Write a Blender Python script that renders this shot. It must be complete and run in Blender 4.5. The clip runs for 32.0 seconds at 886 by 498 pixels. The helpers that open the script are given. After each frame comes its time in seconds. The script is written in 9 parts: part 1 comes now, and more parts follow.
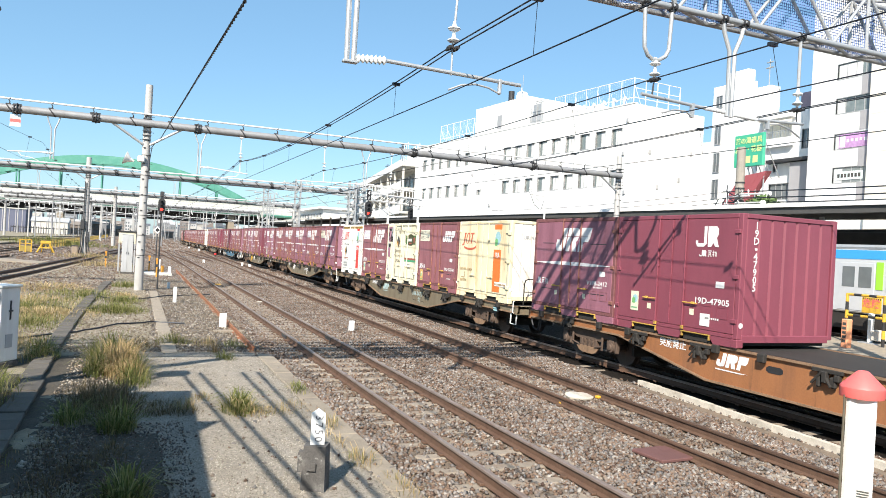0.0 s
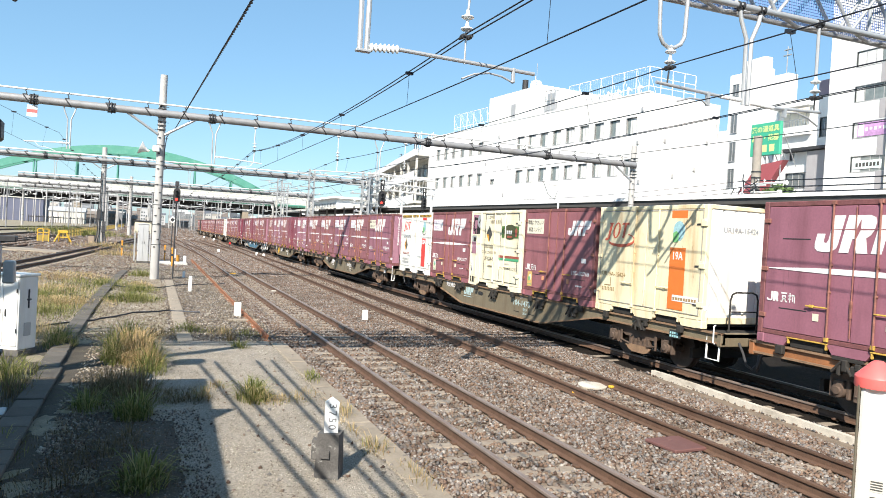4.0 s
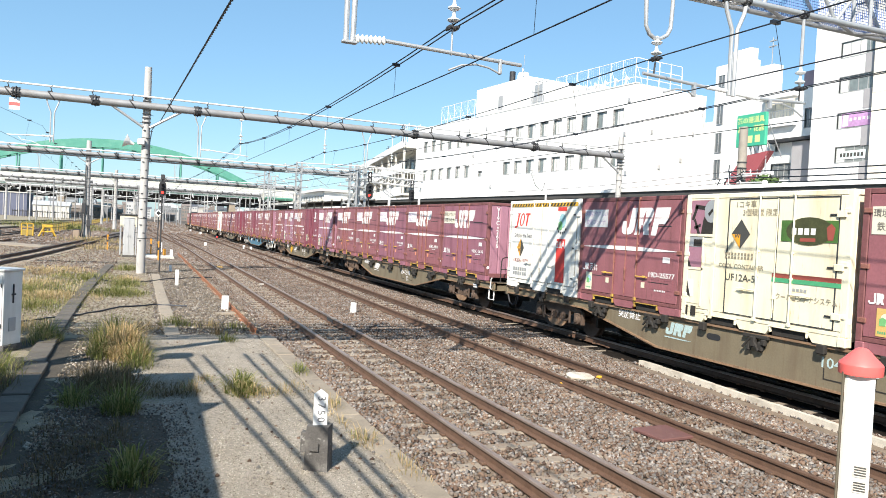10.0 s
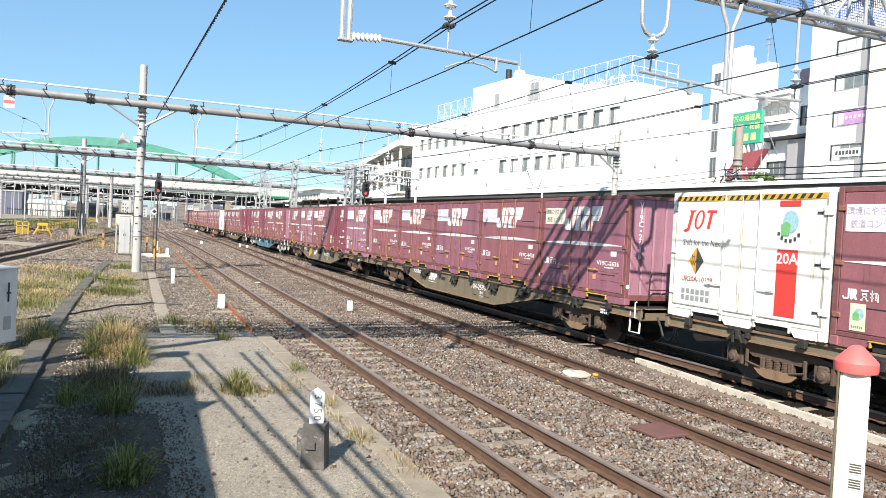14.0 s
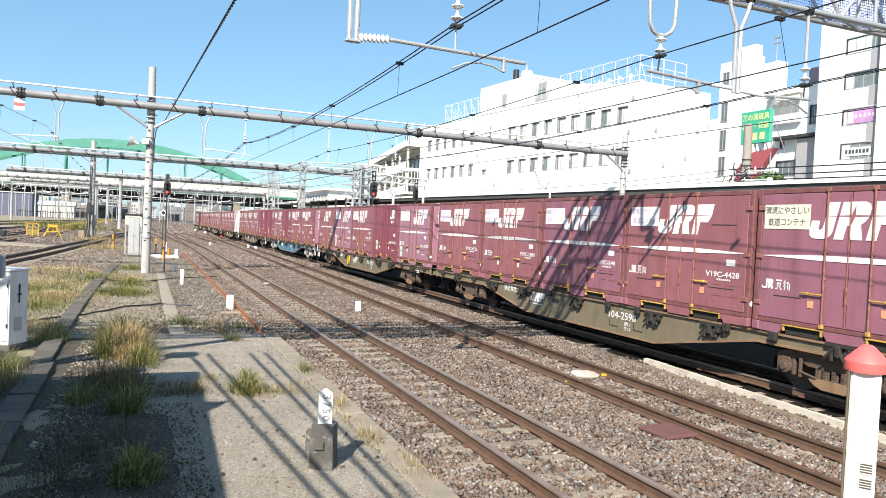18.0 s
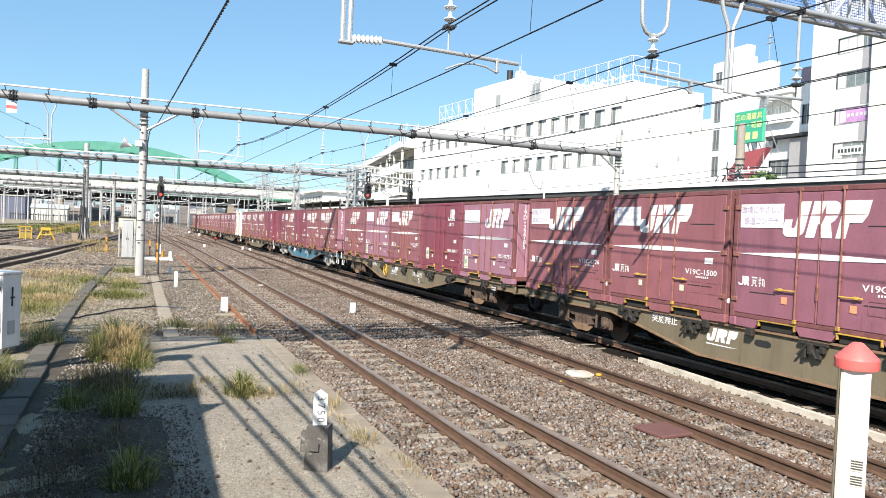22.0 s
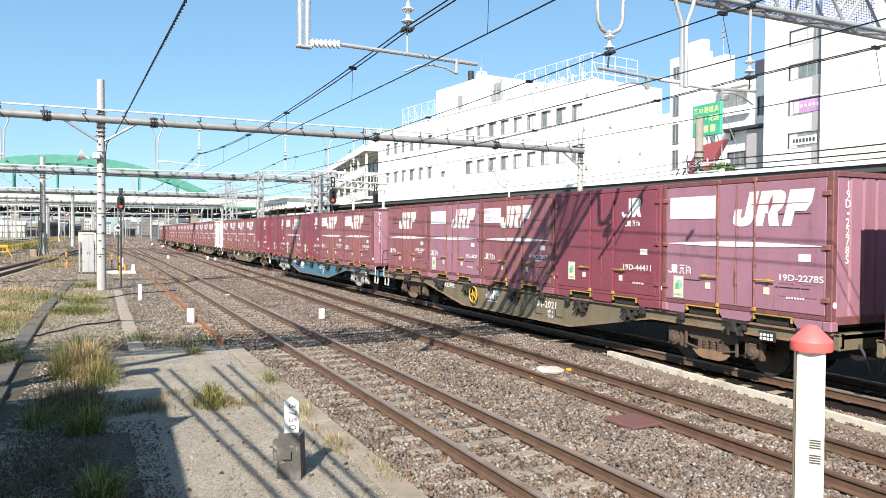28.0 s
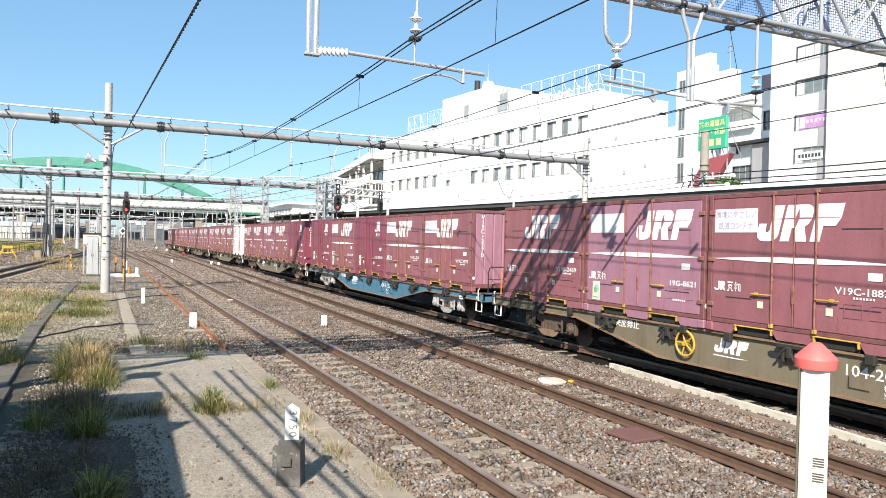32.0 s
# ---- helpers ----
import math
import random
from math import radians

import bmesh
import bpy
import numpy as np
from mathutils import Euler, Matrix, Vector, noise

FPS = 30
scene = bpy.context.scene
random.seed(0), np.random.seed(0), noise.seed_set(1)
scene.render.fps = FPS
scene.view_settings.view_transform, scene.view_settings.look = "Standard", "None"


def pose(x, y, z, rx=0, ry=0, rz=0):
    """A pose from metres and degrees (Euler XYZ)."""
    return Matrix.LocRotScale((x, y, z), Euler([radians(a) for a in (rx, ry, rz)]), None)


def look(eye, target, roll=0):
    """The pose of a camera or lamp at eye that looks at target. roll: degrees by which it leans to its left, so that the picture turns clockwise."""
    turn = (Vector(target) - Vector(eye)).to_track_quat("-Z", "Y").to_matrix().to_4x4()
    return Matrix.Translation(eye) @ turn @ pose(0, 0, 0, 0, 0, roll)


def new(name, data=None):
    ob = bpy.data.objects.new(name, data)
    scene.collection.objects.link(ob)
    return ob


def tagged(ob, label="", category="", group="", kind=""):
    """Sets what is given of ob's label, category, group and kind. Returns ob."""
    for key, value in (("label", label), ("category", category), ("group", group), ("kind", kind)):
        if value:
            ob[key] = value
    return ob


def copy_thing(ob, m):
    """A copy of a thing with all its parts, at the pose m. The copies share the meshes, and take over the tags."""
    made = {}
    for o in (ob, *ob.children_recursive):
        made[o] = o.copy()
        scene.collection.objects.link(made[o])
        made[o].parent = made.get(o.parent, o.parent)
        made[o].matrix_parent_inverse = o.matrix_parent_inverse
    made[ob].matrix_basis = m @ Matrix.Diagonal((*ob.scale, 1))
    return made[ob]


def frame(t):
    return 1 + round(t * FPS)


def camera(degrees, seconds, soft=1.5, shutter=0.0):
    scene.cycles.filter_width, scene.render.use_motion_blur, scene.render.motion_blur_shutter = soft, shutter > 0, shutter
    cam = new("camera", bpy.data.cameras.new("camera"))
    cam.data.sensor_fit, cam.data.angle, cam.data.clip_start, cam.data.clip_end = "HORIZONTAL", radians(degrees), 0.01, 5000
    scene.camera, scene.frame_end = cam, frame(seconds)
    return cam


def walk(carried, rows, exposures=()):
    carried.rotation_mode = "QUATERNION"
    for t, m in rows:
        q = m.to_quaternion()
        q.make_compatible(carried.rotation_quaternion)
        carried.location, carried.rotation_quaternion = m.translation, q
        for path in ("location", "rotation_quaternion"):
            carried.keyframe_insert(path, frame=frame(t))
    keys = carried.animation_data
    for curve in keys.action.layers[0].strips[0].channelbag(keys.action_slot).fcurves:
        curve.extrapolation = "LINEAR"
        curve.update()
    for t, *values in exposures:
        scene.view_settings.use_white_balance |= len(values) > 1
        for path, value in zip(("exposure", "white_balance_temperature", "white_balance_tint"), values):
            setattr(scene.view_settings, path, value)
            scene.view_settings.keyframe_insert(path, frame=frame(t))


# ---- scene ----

# World: x across the tracks, y along them, z up; z = 0 at the freight track's rail head.
EYE = (0.0, 0.0, 2.52)
SIDE = 10.215          # near side of the freight containers
GROUND = -0.15


def aim(yaw, pitch, roll, dx, dy, dz):
    a, b = radians(yaw), radians(pitch)
    way = Vector((math.sin(a) * math.cos(b), math.cos(a) * math.cos(b), math.sin(b)))
    eye = Vector(EYE) + Vector((dx, dy, dz))
    return look(eye, eye + way, roll)


cam = camera(63.11, 32.0, soft=0.8)
walk(cam, [(r[0], aim(*r[1:])) for r in ((0, 23.01, 0.00, 3.22, -0.004, 0.008, 0.008), (0.5, 22.65, -0.29, 3.28, -0.004, 0.009, 0.008), (1, 22.35, -0.49, 3.20, -0.004, 0.009, 0.008), (1.5, 22.07, -0.56, 3.33, -0.004, 0.009, 0.007), (2, 21.92, -0.64, 3.34, -0.003, 0.008, 0.007), (2.5, 21.88, -0.72, 3.29, -0.002, 0.007, 0.007), (3, 21.93, -0.79, 3.28, -0.002, 0.006, 0.006), (3.5, 21.99, -0.85, 3.27, -0.001, 0.004, 0.006), (5.5, 21.97, -0.93, 3.21, 0.000, 0.007, 0.005), (6, 22.11, -1.00, 3.11, 0.001, 0.008, 0.005), (6.5, 22.25, -1.07, 3.14, 0.001, 0.009, 0.004), (7, 22.34, -1.14, 3.11, 0.002, 0.009, 0.004), (7.5, 22.44, -1.17, 2.96, 0.002, 0.008, 0.003), (8, 22.50, -1.15, 2.94, 0.002, 0.007, 0.003), (8.5, 22.55, -1.10, 2.94, 0.002, 0.006, 0.002), (9, 22.71, -1.20, 2.85, 0.003, 0.005, 0.002), (9.5, 22.84, -1.32, 2.86, 0.003, 0.004, 0.002), (10, 22.97, -1.45, 2.93, 0.002, 0.004, 0.001), (10.5, 23.07, -1.58, 2.92, 0.002, 0.004, 0.001), (11, 23.07, -1.68, 2.92, 0.002, 0.005, 0.001), (11.5, 22.95, -1.69, 3.02, 0.002, 0.005, 0.000), (12, 22.87, -1.63, 2.90, 0.002, 0.006, 0.000), (12.5, 22.89, -1.60, 3.07, 0.003, 0.006, 0.001), (13, 23.05, -1.60, 2.88, 0.003, 0.006, 0.001), (13.5, 23.22, -1.59, 2.77, 0.004, 0.006, 0.001), (14, 23.26, -1.59, 2.88, 0.004, 0.006, 0.001), (14.5, 23.16, -1.51, 3.03, 0.003, 0.005, 0.002), (16.5, 22.88, -1.70, 2.74, 0.001, 0.004, -0.001), (17, 22.81, -1.73, 2.71, 0.001, 0.005, -0.001), (17.5, 22.69, -1.64, 2.80, 0.002, 0.004, -0.001), (18, 22.64, -1.58, 2.72, 0.002, 0.004, -0.001), (18.5, 22.68, -1.57, 2.64, 0.002, 0.004, -0.001), (19, 22.77, -1.56, 2.62, 0.003, 0.003, -0.001), (19.5, 22.86, -1.60, 2.54, 0.002, 0.003, -0.001), (20, 22.92, -1.62, 2.42, 0.002, 0.002, -0.001), (20.5, 22.92, -1.58, 2.46, 0.002, 0.001, -0.001), (21, 22.89, -1.50, 2.38, 0.003, -0.001, -0.001), (21.5, 22.92, -1.48, 2.28, 0.004, -0.004, -0.001), (22, 23.05, -1.49, 2.42, 0.007, -0.007, -0.002), (22.5, 24.54, -1.48, 2.27, 0.009, -0.011, -0.003), (23, 25.13, -1.45, 2.18, 0.012, -0.016, -0.004), (23.5, 25.61, -1.72, 1.13, 0.015, -0.019, -0.005), (24, 25.90, -1.71, 0.93, 0.017, -0.022, -0.006), (24.5, 25.57, -1.59, 1.16, 0.018, -0.024, -0.006), (25, 25.35, -1.48, 0.86, 0.019, -0.025, -0.007), (25.5, 25.48, -1.34, 0.84, 0.019, -0.025, -0.007), (27.5, 25.49, -1.46, 0.44, 0.021, -0.028, -0.007), (28, 25.59, -1.29, 0.31, 0.021, -0.029, -0.008), (28.5, 25.80, -1.25, 0.18, 0.021, -0.029, -0.008), (29, 25.90, -1.28, 0.23, 0.021, -0.029, -0.008), (29.5, 25.86, -1.29, 0.29, 0.020, -0.029, -0.007), (30, 25.61, -1.10, 0.46, 0.020, -0.028, -0.006), (30.5, 25.51, -0.90, 0.30, 0.020, -0.028, -0.005), (31, 25.44, -0.80, 0.80, 0.019, -0.028, -0.004), (31.5, 25.44, -0.65, 1.00, 0.018, -0.028, -0.003), (32, 25.30, -0.60, 1.34, 0.017, -0.027, -0.002))], exposures=[(0.0, 0.85), (32.0, 0.85)])

# ---- light ----
SUN_EL, SUN_WAY = radians(39.0), (0.623, 0.782)   # light falls along SUN_WAY
world = bpy.data.worlds.new("sky")
scene.world = world
world.use_nodes = True
nt = world.node_tree
sky = nt.nodes.new("ShaderNodeTexSky")
sky.sky_type = "NISHITA"
sky.sun_disc = False
sky.sun_elevation = SUN_EL
sky.sun_rotation = math.atan2(-SUN_WAY[0], -SUN_WAY[1])
sky.air_density, sky.dust_density, sky.ozone_density = 1.0, 0.6, 4.2
tint = nt.nodes.new("ShaderNodeMix")
tint.data_type, tint.blend_type = "RGBA", "MULTIPLY"
tint.inputs[0].default_value = 1.0
nt.links.new(sky.outputs[0], tint.inputs[6])
tint.inputs[7].default_value = (1.0, 1.05, 1.0, 1)      # clear, slightly cyan autumn air
even = nt.nodes.new("ShaderNodeMix")                        # thin bright haze evens the clear sky out
even.data_type = "RGBA"
even.inputs[0].default_value = 0.35
nt.links.new(tint.outputs[2], even.inputs[6])
even.inputs[7].default_value = (2.0, 4.25, 6.5, 1)
nt.links.new(even.outputs[2], nt.nodes["Background"].inputs[0])
nt.nodes["Background"].inputs[1].default_value = 0.090
lamp = bpy.data.lights.new("sun", "SUN")
lamp.energy, lamp.angle, lamp.color = 5.0, radians(0.53), (1.0, 0.925, 0.82)
sun = new("sun", lamp)
c = math.cos(SUN_EL)
sun.matrix_world = look((-30, -40, 40), Vector((-30, -40, 40)) + Vector((SUN_WAY[0] * c, SUN_WAY[1] * c, -math.sin(SUN_EL))))


# ---- mesh helpers ----
class Geo:
    """Collects vertices and faces of one mesh."""

    def __init__(self):
        self.v, self.f = [], []

    def add(self, v, f):
        n = len(self.v)
        self.v += [tuple(p) for p in v]
        self.f += [tuple(i + n for i in q) for q in f]
        return self

    def box(self, x0, x1, y0, y1, z0, z1, b=0.0):
        if b <= 0:
            v = [(x, y, z) for z in (z0, z1) for y in (y0, y1) for x in (x0, x1)]
            return self.add(v, [(0, 2, 3, 1), (4, 5, 7, 6), (0, 1, 5, 4), (2, 6, 7, 3), (0, 4, 6, 2), (1, 3, 7, 5)])
        v, idx = [], {}
        lo, hi = (x0, y0, z0), (x1, y1, z1)
        for s in [(i, j, k) for i in (0, 1) for j in (0, 1) for k in (0, 1)]:
            for ax in range(3):
                p = [(hi[d] if s[d] else lo[d]) if d == ax else ((hi[d] - b) if s[d] else (lo[d] + b)) for d in range(3)]
                idx[s, ax] = len(v)
                v.append(p)
        f = []
        for ax in range(3):
            o = [d for d in range(3) if d != ax]
            for side in (0, 1):
                q = []
                for a, c2 in ((0, 0), (1, 0), (1, 1), (0, 1)):
                    s = [0, 0, 0]
                    s[ax], s[o[0]], s[o[1]] = side, a, c2
                    q.append(idx[tuple(s), ax])
                flip = (ax == 1) != (side == 0)
                f.append(tuple(reversed(q)) if flip else tuple(q))
            for a in (0, 1):
                for c2 in (0, 1):
                    s0, s1 = [0, 0, 0], [0, 0, 0]
                    s0[ax], s1[ax] = 0, 1
                    s0[o[0]] = s1[o[0]] = a
                    s0[o[1]] = s1[o[1]] = c2
                    q = (idx[tuple(s0), o[0]], idx[tuple(s1), o[0]], idx[tuple(s1), o[1]], idx[tuple(s0), o[1]])
                    flip = ((a + c2 + (ax == 1)) % 2 == 0)
                    f.append(q if flip else tuple(reversed(q)))
        for s in [(i, j, k) for i in (0, 1) for j in (0, 1) for k in (0, 1)]:
            q = (idx[s, 0], idx[s, 1], idx[s, 2])
            f.append(q if sum(s) % 2 == 1 else tuple(reversed(q)))
        return self.add(v, f)

    def tube(self, p0, p1, r, n=8, r1=None, caps=True):
        p0, p1 = Vector(p0), Vector(p1)
        d = (p1 - p0).normalized()
        a = d.orthogonal().normalized()
        b = d.cross(a)
        r1 = r if r1 is None else r1
        v = [p + (a * math.cos(2 * math.pi * i / n) + b * math.sin(2 * math.pi * i / n)) * q for p, q in ((p0, r), (p1, r1)) for i in range(n)]
        f = [(i, (i + 1) % n, n + (i + 1) % n, n + i) for i in range(n)]
        if caps:
            f += [tuple(reversed(range(n))), tuple(range(n, 2 * n))]
        return self.add(v, f)

    def path(self, pts, r, n=6):
        """A bent round bar through the points."""
        pts = [Vector(p) for p in pts]
        v, f = [], []
        a = None
        for k, p in enumerate(pts):
            d = (pts[min(k + 1, len(pts) - 1)] - pts[max(k - 1, 0)]).normalized()
            if a is None:
                a = d.orthogonal().normalized()
            a = (a - d * a.dot(d)).normalized()
            b = d.cross(a)
            v += [p + (a * math.cos(2 * math.pi * i / n) + b * math.sin(2 * math.pi * i / n)) * r for i in range(n)]
        for k in range(len(pts) - 1):
            f += [(k * n + i, k * n + (i + 1) % n, (k + 1) * n + (i + 1) % n, (k + 1) * n + i) for i in range(n)]
        f += [tuple(reversed(range(n))), tuple(range((len(pts) - 1) * n, len(pts) * n))]
        return self.add(v, f)

    def lathe(self, prof, at=(0, 0, 0), n=16, axis=2):
        """prof: (radius, along) from bottom to top."""
        v = []
        for r, h in prof:
            for i in range(n):
                a = 2 * math.pi * i / n
                q = [r * math.cos(a), r * math.sin(a)]
                p = {2: (q[0], q[1], h), 1: (q[1], h, q[0]), 0: (h, q[0], q[1])}[axis]
                v.append((p[0] + at[0], p[1] + at[1], p[2] + at[2]))
        f = [(k * n + i, k * n + (i + 1) % n, (k + 1) * n + (i + 1) % n, (k + 1) * n + i) for k in range(len(prof) - 1) for i in range(n)]
        f += [tuple(reversed(range(n))), tuple(range((len(prof) - 1) * n, len(prof) * n))]
        return self.add(v, f)

    def slab(self, pts, m, d):
        """A flat outline (counter-clockwise), placed by m, d thick behind its face."""
        n = len(pts)
        v = [m @ Vector((x, y, 0)) for x, y in pts] + [m @ Vector((x, y, -d)) for x, y in pts]
        f = [tuple(range(n)), tuple(reversed(range(n, 2 * n)))] + [(i, i + n, (i + 1) % n + n, (i + 1) % n) for i in range(n)]
        return self.add(v, f)

    def put(self, other, m):
        return self.add([m @ Vector(p) for p in other.v], other.f)

    def mesh(self, name, smooth=35):
        me = bpy.data.meshes.new(name)
        me.from_pydata(self.v, [], self.f)
        me.update()
        if smooth:
            me.polygons.foreach_set("use_smooth", [True] * len(me.polygons))
            me.set_sharp_from_angle(angle=radians(smooth))
        return me


def thing(name, at=(0, 0, 0), label="", category="", group="", kind="", turn=0.0):
    ob = new(name)
    ob.empty_display_size = 0.2
    ob.matrix_basis = pose(*at, 0, 0, turn)
    return tagged(ob, label, category, group, kind)


def part(name, geo, material, parent, label="", at=None, smooth=35):
    me = geo if isinstance(geo, bpy.types.Mesh) else geo.mesh(name, smooth)
    if not me.materials:
        me.materials.append(material)
    ob = new(name, me)
    ob.parent = parent
    if at is not None:
        ob.matrix_basis = at if isinstance(at, Matrix) else Matrix.Translation(at)
    return tagged(ob, label)


def solo(name, geo, material, label, category="", group="", kind="", at=None, smooth=35):
    ob = part(name, geo, material, None, "", at, smooth)
    return tagged(ob, label, category, group, kind)


def letters(text, size, thick=0.003, squeeze=1.0, bold=0.018):
    """A mesh of the words, centred, in its own x-y plane."""
    cu = bpy.data.curves.new("letters", "FONT")
    cu.body, cu.size, cu.extrude, cu.align_x, cu.align_y = text, size, thick, "CENTER", "CENTER"
    cu.resolution_u, cu.offset = 2, size * bold
    ob = bpy.data.objects.new("letters", cu)
    me = bpy.data.meshes.new_from_object(ob)
    bpy.data.objects.remove(ob)
    bpy.data.curves.remove(cu)
    if squeeze != 1.0:
        me.transform(Matrix.Diagonal((squeeze, 1, 1, 1)))
    return me


# faces that look along -x and along -y
def on_side(x, y, z):
    return Matrix(((0, 0, -1, x), (-1, 0, 0, y), (0, 1, 0, z), (0, 0, 0, 1)))


def on_end(x, y, z):
    return Matrix(((1, 0, 0, x), (0, 0, -1, y), (0, 1, 0, z), (0, 0, 0, 1)))


# ---- materials ----
def mat(name, color, rough=0.6, metal=0.0, vary=0.12, scale=6.0, bump=0.1, fine=60.0, dirt=None, dirt_amount=0.0, dirt_scale=2.0, island=0.0, streak=False, spec=0.5, objvary=0.0, bump_distance=0.01, speck=None, speck_amount=0.7, speck_scale=11.0):
    m = bpy.data.materials.new(name)
    m.use_nodes = True
    t = m.node_tree
    b = t.nodes["Principled BSDF"]
    b.inputs["Roughness"].default_value, b.inputs["Metallic"].default_value = rough, metal
    b.inputs["Specular IOR Level"].default_value = spec
    co = t.nodes.new("ShaderNodeTexCoord")
    vec = co.outputs["Object"]
    if streak:
        mp = t.nodes.new("ShaderNodeMapping")
        mp.inputs["Scale"].default_value = (1, 1, 0.12)
        t.links.new(vec, mp.inputs[0])
        svec = mp.outputs[0]
    else:
        svec = vec
    n1 = t.nodes.new("ShaderNodeTexNoise")
    n1.inputs["Scale"].default_value, n1.inputs["Detail"].default_value = scale, 6
    t.links.new(vec, n1.inputs[0])
    n2 = t.nodes.new("ShaderNodeTexNoise")
    n2.inputs["Scale"].default_value, n2.inputs["Detail"].default_value = fine, 3
    t.links.new(vec, n2.inputs[0])
    mixn = t.nodes.new("ShaderNodeMath")
    mixn.operation = "ADD"
    t.links.new(n1.outputs[0], mixn.inputs[0])
    t.links.new(n2.outputs[0], mixn.inputs[1])
    val = t.nodes.new("ShaderNodeMapRange")
    val.inputs["From Min"].default_value, val.inputs["From Max"].default_value = 0.6, 1.4
    val.inputs["To Min"].default_value, val.inputs["To Max"].default_value = 1 - vary, 1 + vary
    t.links.new(mixn.outputs[0], val.inputs[0])
    out = val.outputs[0]
    if island or objvary:
        if island:
            src = t.nodes.new("ShaderNodeNewGeometry").outputs["Random Per Island"]
        else:
            src = t.nodes.new("ShaderNodeObjectInfo").outputs["Random"]
        k = island or objvary
        r = t.nodes.new("ShaderNodeMapRange")
        r.inputs["To Min"].default_value, r.inputs["To Max"].default_value = 1 - k, 1 + k
        t.links.new(src, r.inputs[0])
        mu = t.nodes.new("ShaderNodeMath")
        mu.operation = "MULTIPLY"
        t.links.new(out, mu.inputs[0])
        t.links.new(r.outputs[0], mu.inputs[1])
        out = mu.outputs[0]
    hsv = t.nodes.new("ShaderNodeHueSaturation")
    hsv.inputs["Color"].default_value = (*color, 1)
    t.links.new(out, hsv.inputs["Value"])
    last = hsv.outputs[0]
    if dirt:
        nd = t.nodes.new("ShaderNodeTexNoise")
        nd.inputs["Scale"].default_value, nd.inputs["Detail"].default_value = dirt_scale, 7
        nd.inputs["Roughness"].default_value = 0.62
        t.links.new(svec, nd.inputs[0])
        rp = t.nodes.new("ShaderNodeMapRange")
        rp.inputs["From Min"].default_value, rp.inputs["From Max"].default_value = 0.5, 0.72
        rp.inputs["To Max"].default_value = dirt_amount
        t.links.new(nd.outputs[0], rp.inputs[0])
        mx = t.nodes.new("ShaderNodeMix")
        mx.data_type = "RGBA"
        mx.inputs["B"].default_value = (*dirt, 1)
        for s in mx.inputs:
            if s.type == "RGBA" and s.name == "B":
                s.default_value = (*dirt, 1)
        ins = [s for s in mx.inputs if s.type == "RGBA"]
        t.links.new(rp.outputs[0], mx.inputs[0])
        t.links.new(last, ins[0])
        last = [s for s in mx.outputs if s.type == "RGBA"][0]
        rr = t.nodes.new("ShaderNodeMapRange")
        rr.inputs["To Min"].default_value, rr.inputs["To Max"].default_value = rough, min(1, rough + 0.3)
        t.links.new(rp.outputs[0], rr.inputs[0])
        t.links.new(rr.outputs[0], b.inputs["Roughness"])
    if speck:
        ns = t.nodes.new("ShaderNodeTexNoise")
        ns.inputs["Scale"].default_value, ns.inputs["Detail"].default_value = speck_scale, 9
        ns.inputs["Roughness"].default_value = 0.7
        t.links.new(svec, ns.inputs[0])
        rs = t.nodes.new("ShaderNodeMapRange")
        rs.inputs["From Min"].default_value, rs.inputs["From Max"].default_value = 0.60, 0.70
        rs.inputs["To Max"].default_value = speck_amount
        t.links.new(ns.outputs[0], rs.inputs[0])
        ms = t.nodes.new("ShaderNodeMix")
        ms.data_type = "RGBA"
        t.links.new(rs.outputs[0], ms.inputs[0])
        t.links.new(last, ms.inputs[6])
        ms.inputs[7].default_value = (*speck, 1)
        last = ms.outputs[2]
    t.links.new(last, b.inputs["Base Color"])
    if bump:
        bp = t.nodes.new("ShaderNodeBump")
        bp.inputs["Strength"].default_value, bp.inputs["Distance"].default_value = bump, bump_distance
        t.links.new(mixn.outputs[0], bp.inputs["Height"])
        t.links.new(bp.outputs[0], b.inputs["Normal"])
    return m


def glow(name, color, strength):
    m = bpy.data.materials.new(name)
    m.use_nodes = True
    b = m.node_tree.nodes["Principled BSDF"]
    b.inputs["Base Color"].default_value = (*color, 1)
    b.inputs["Emission Color"].default_value, b.inputs["Emission Strength"].default_value = (*color, 1), strength
    return m


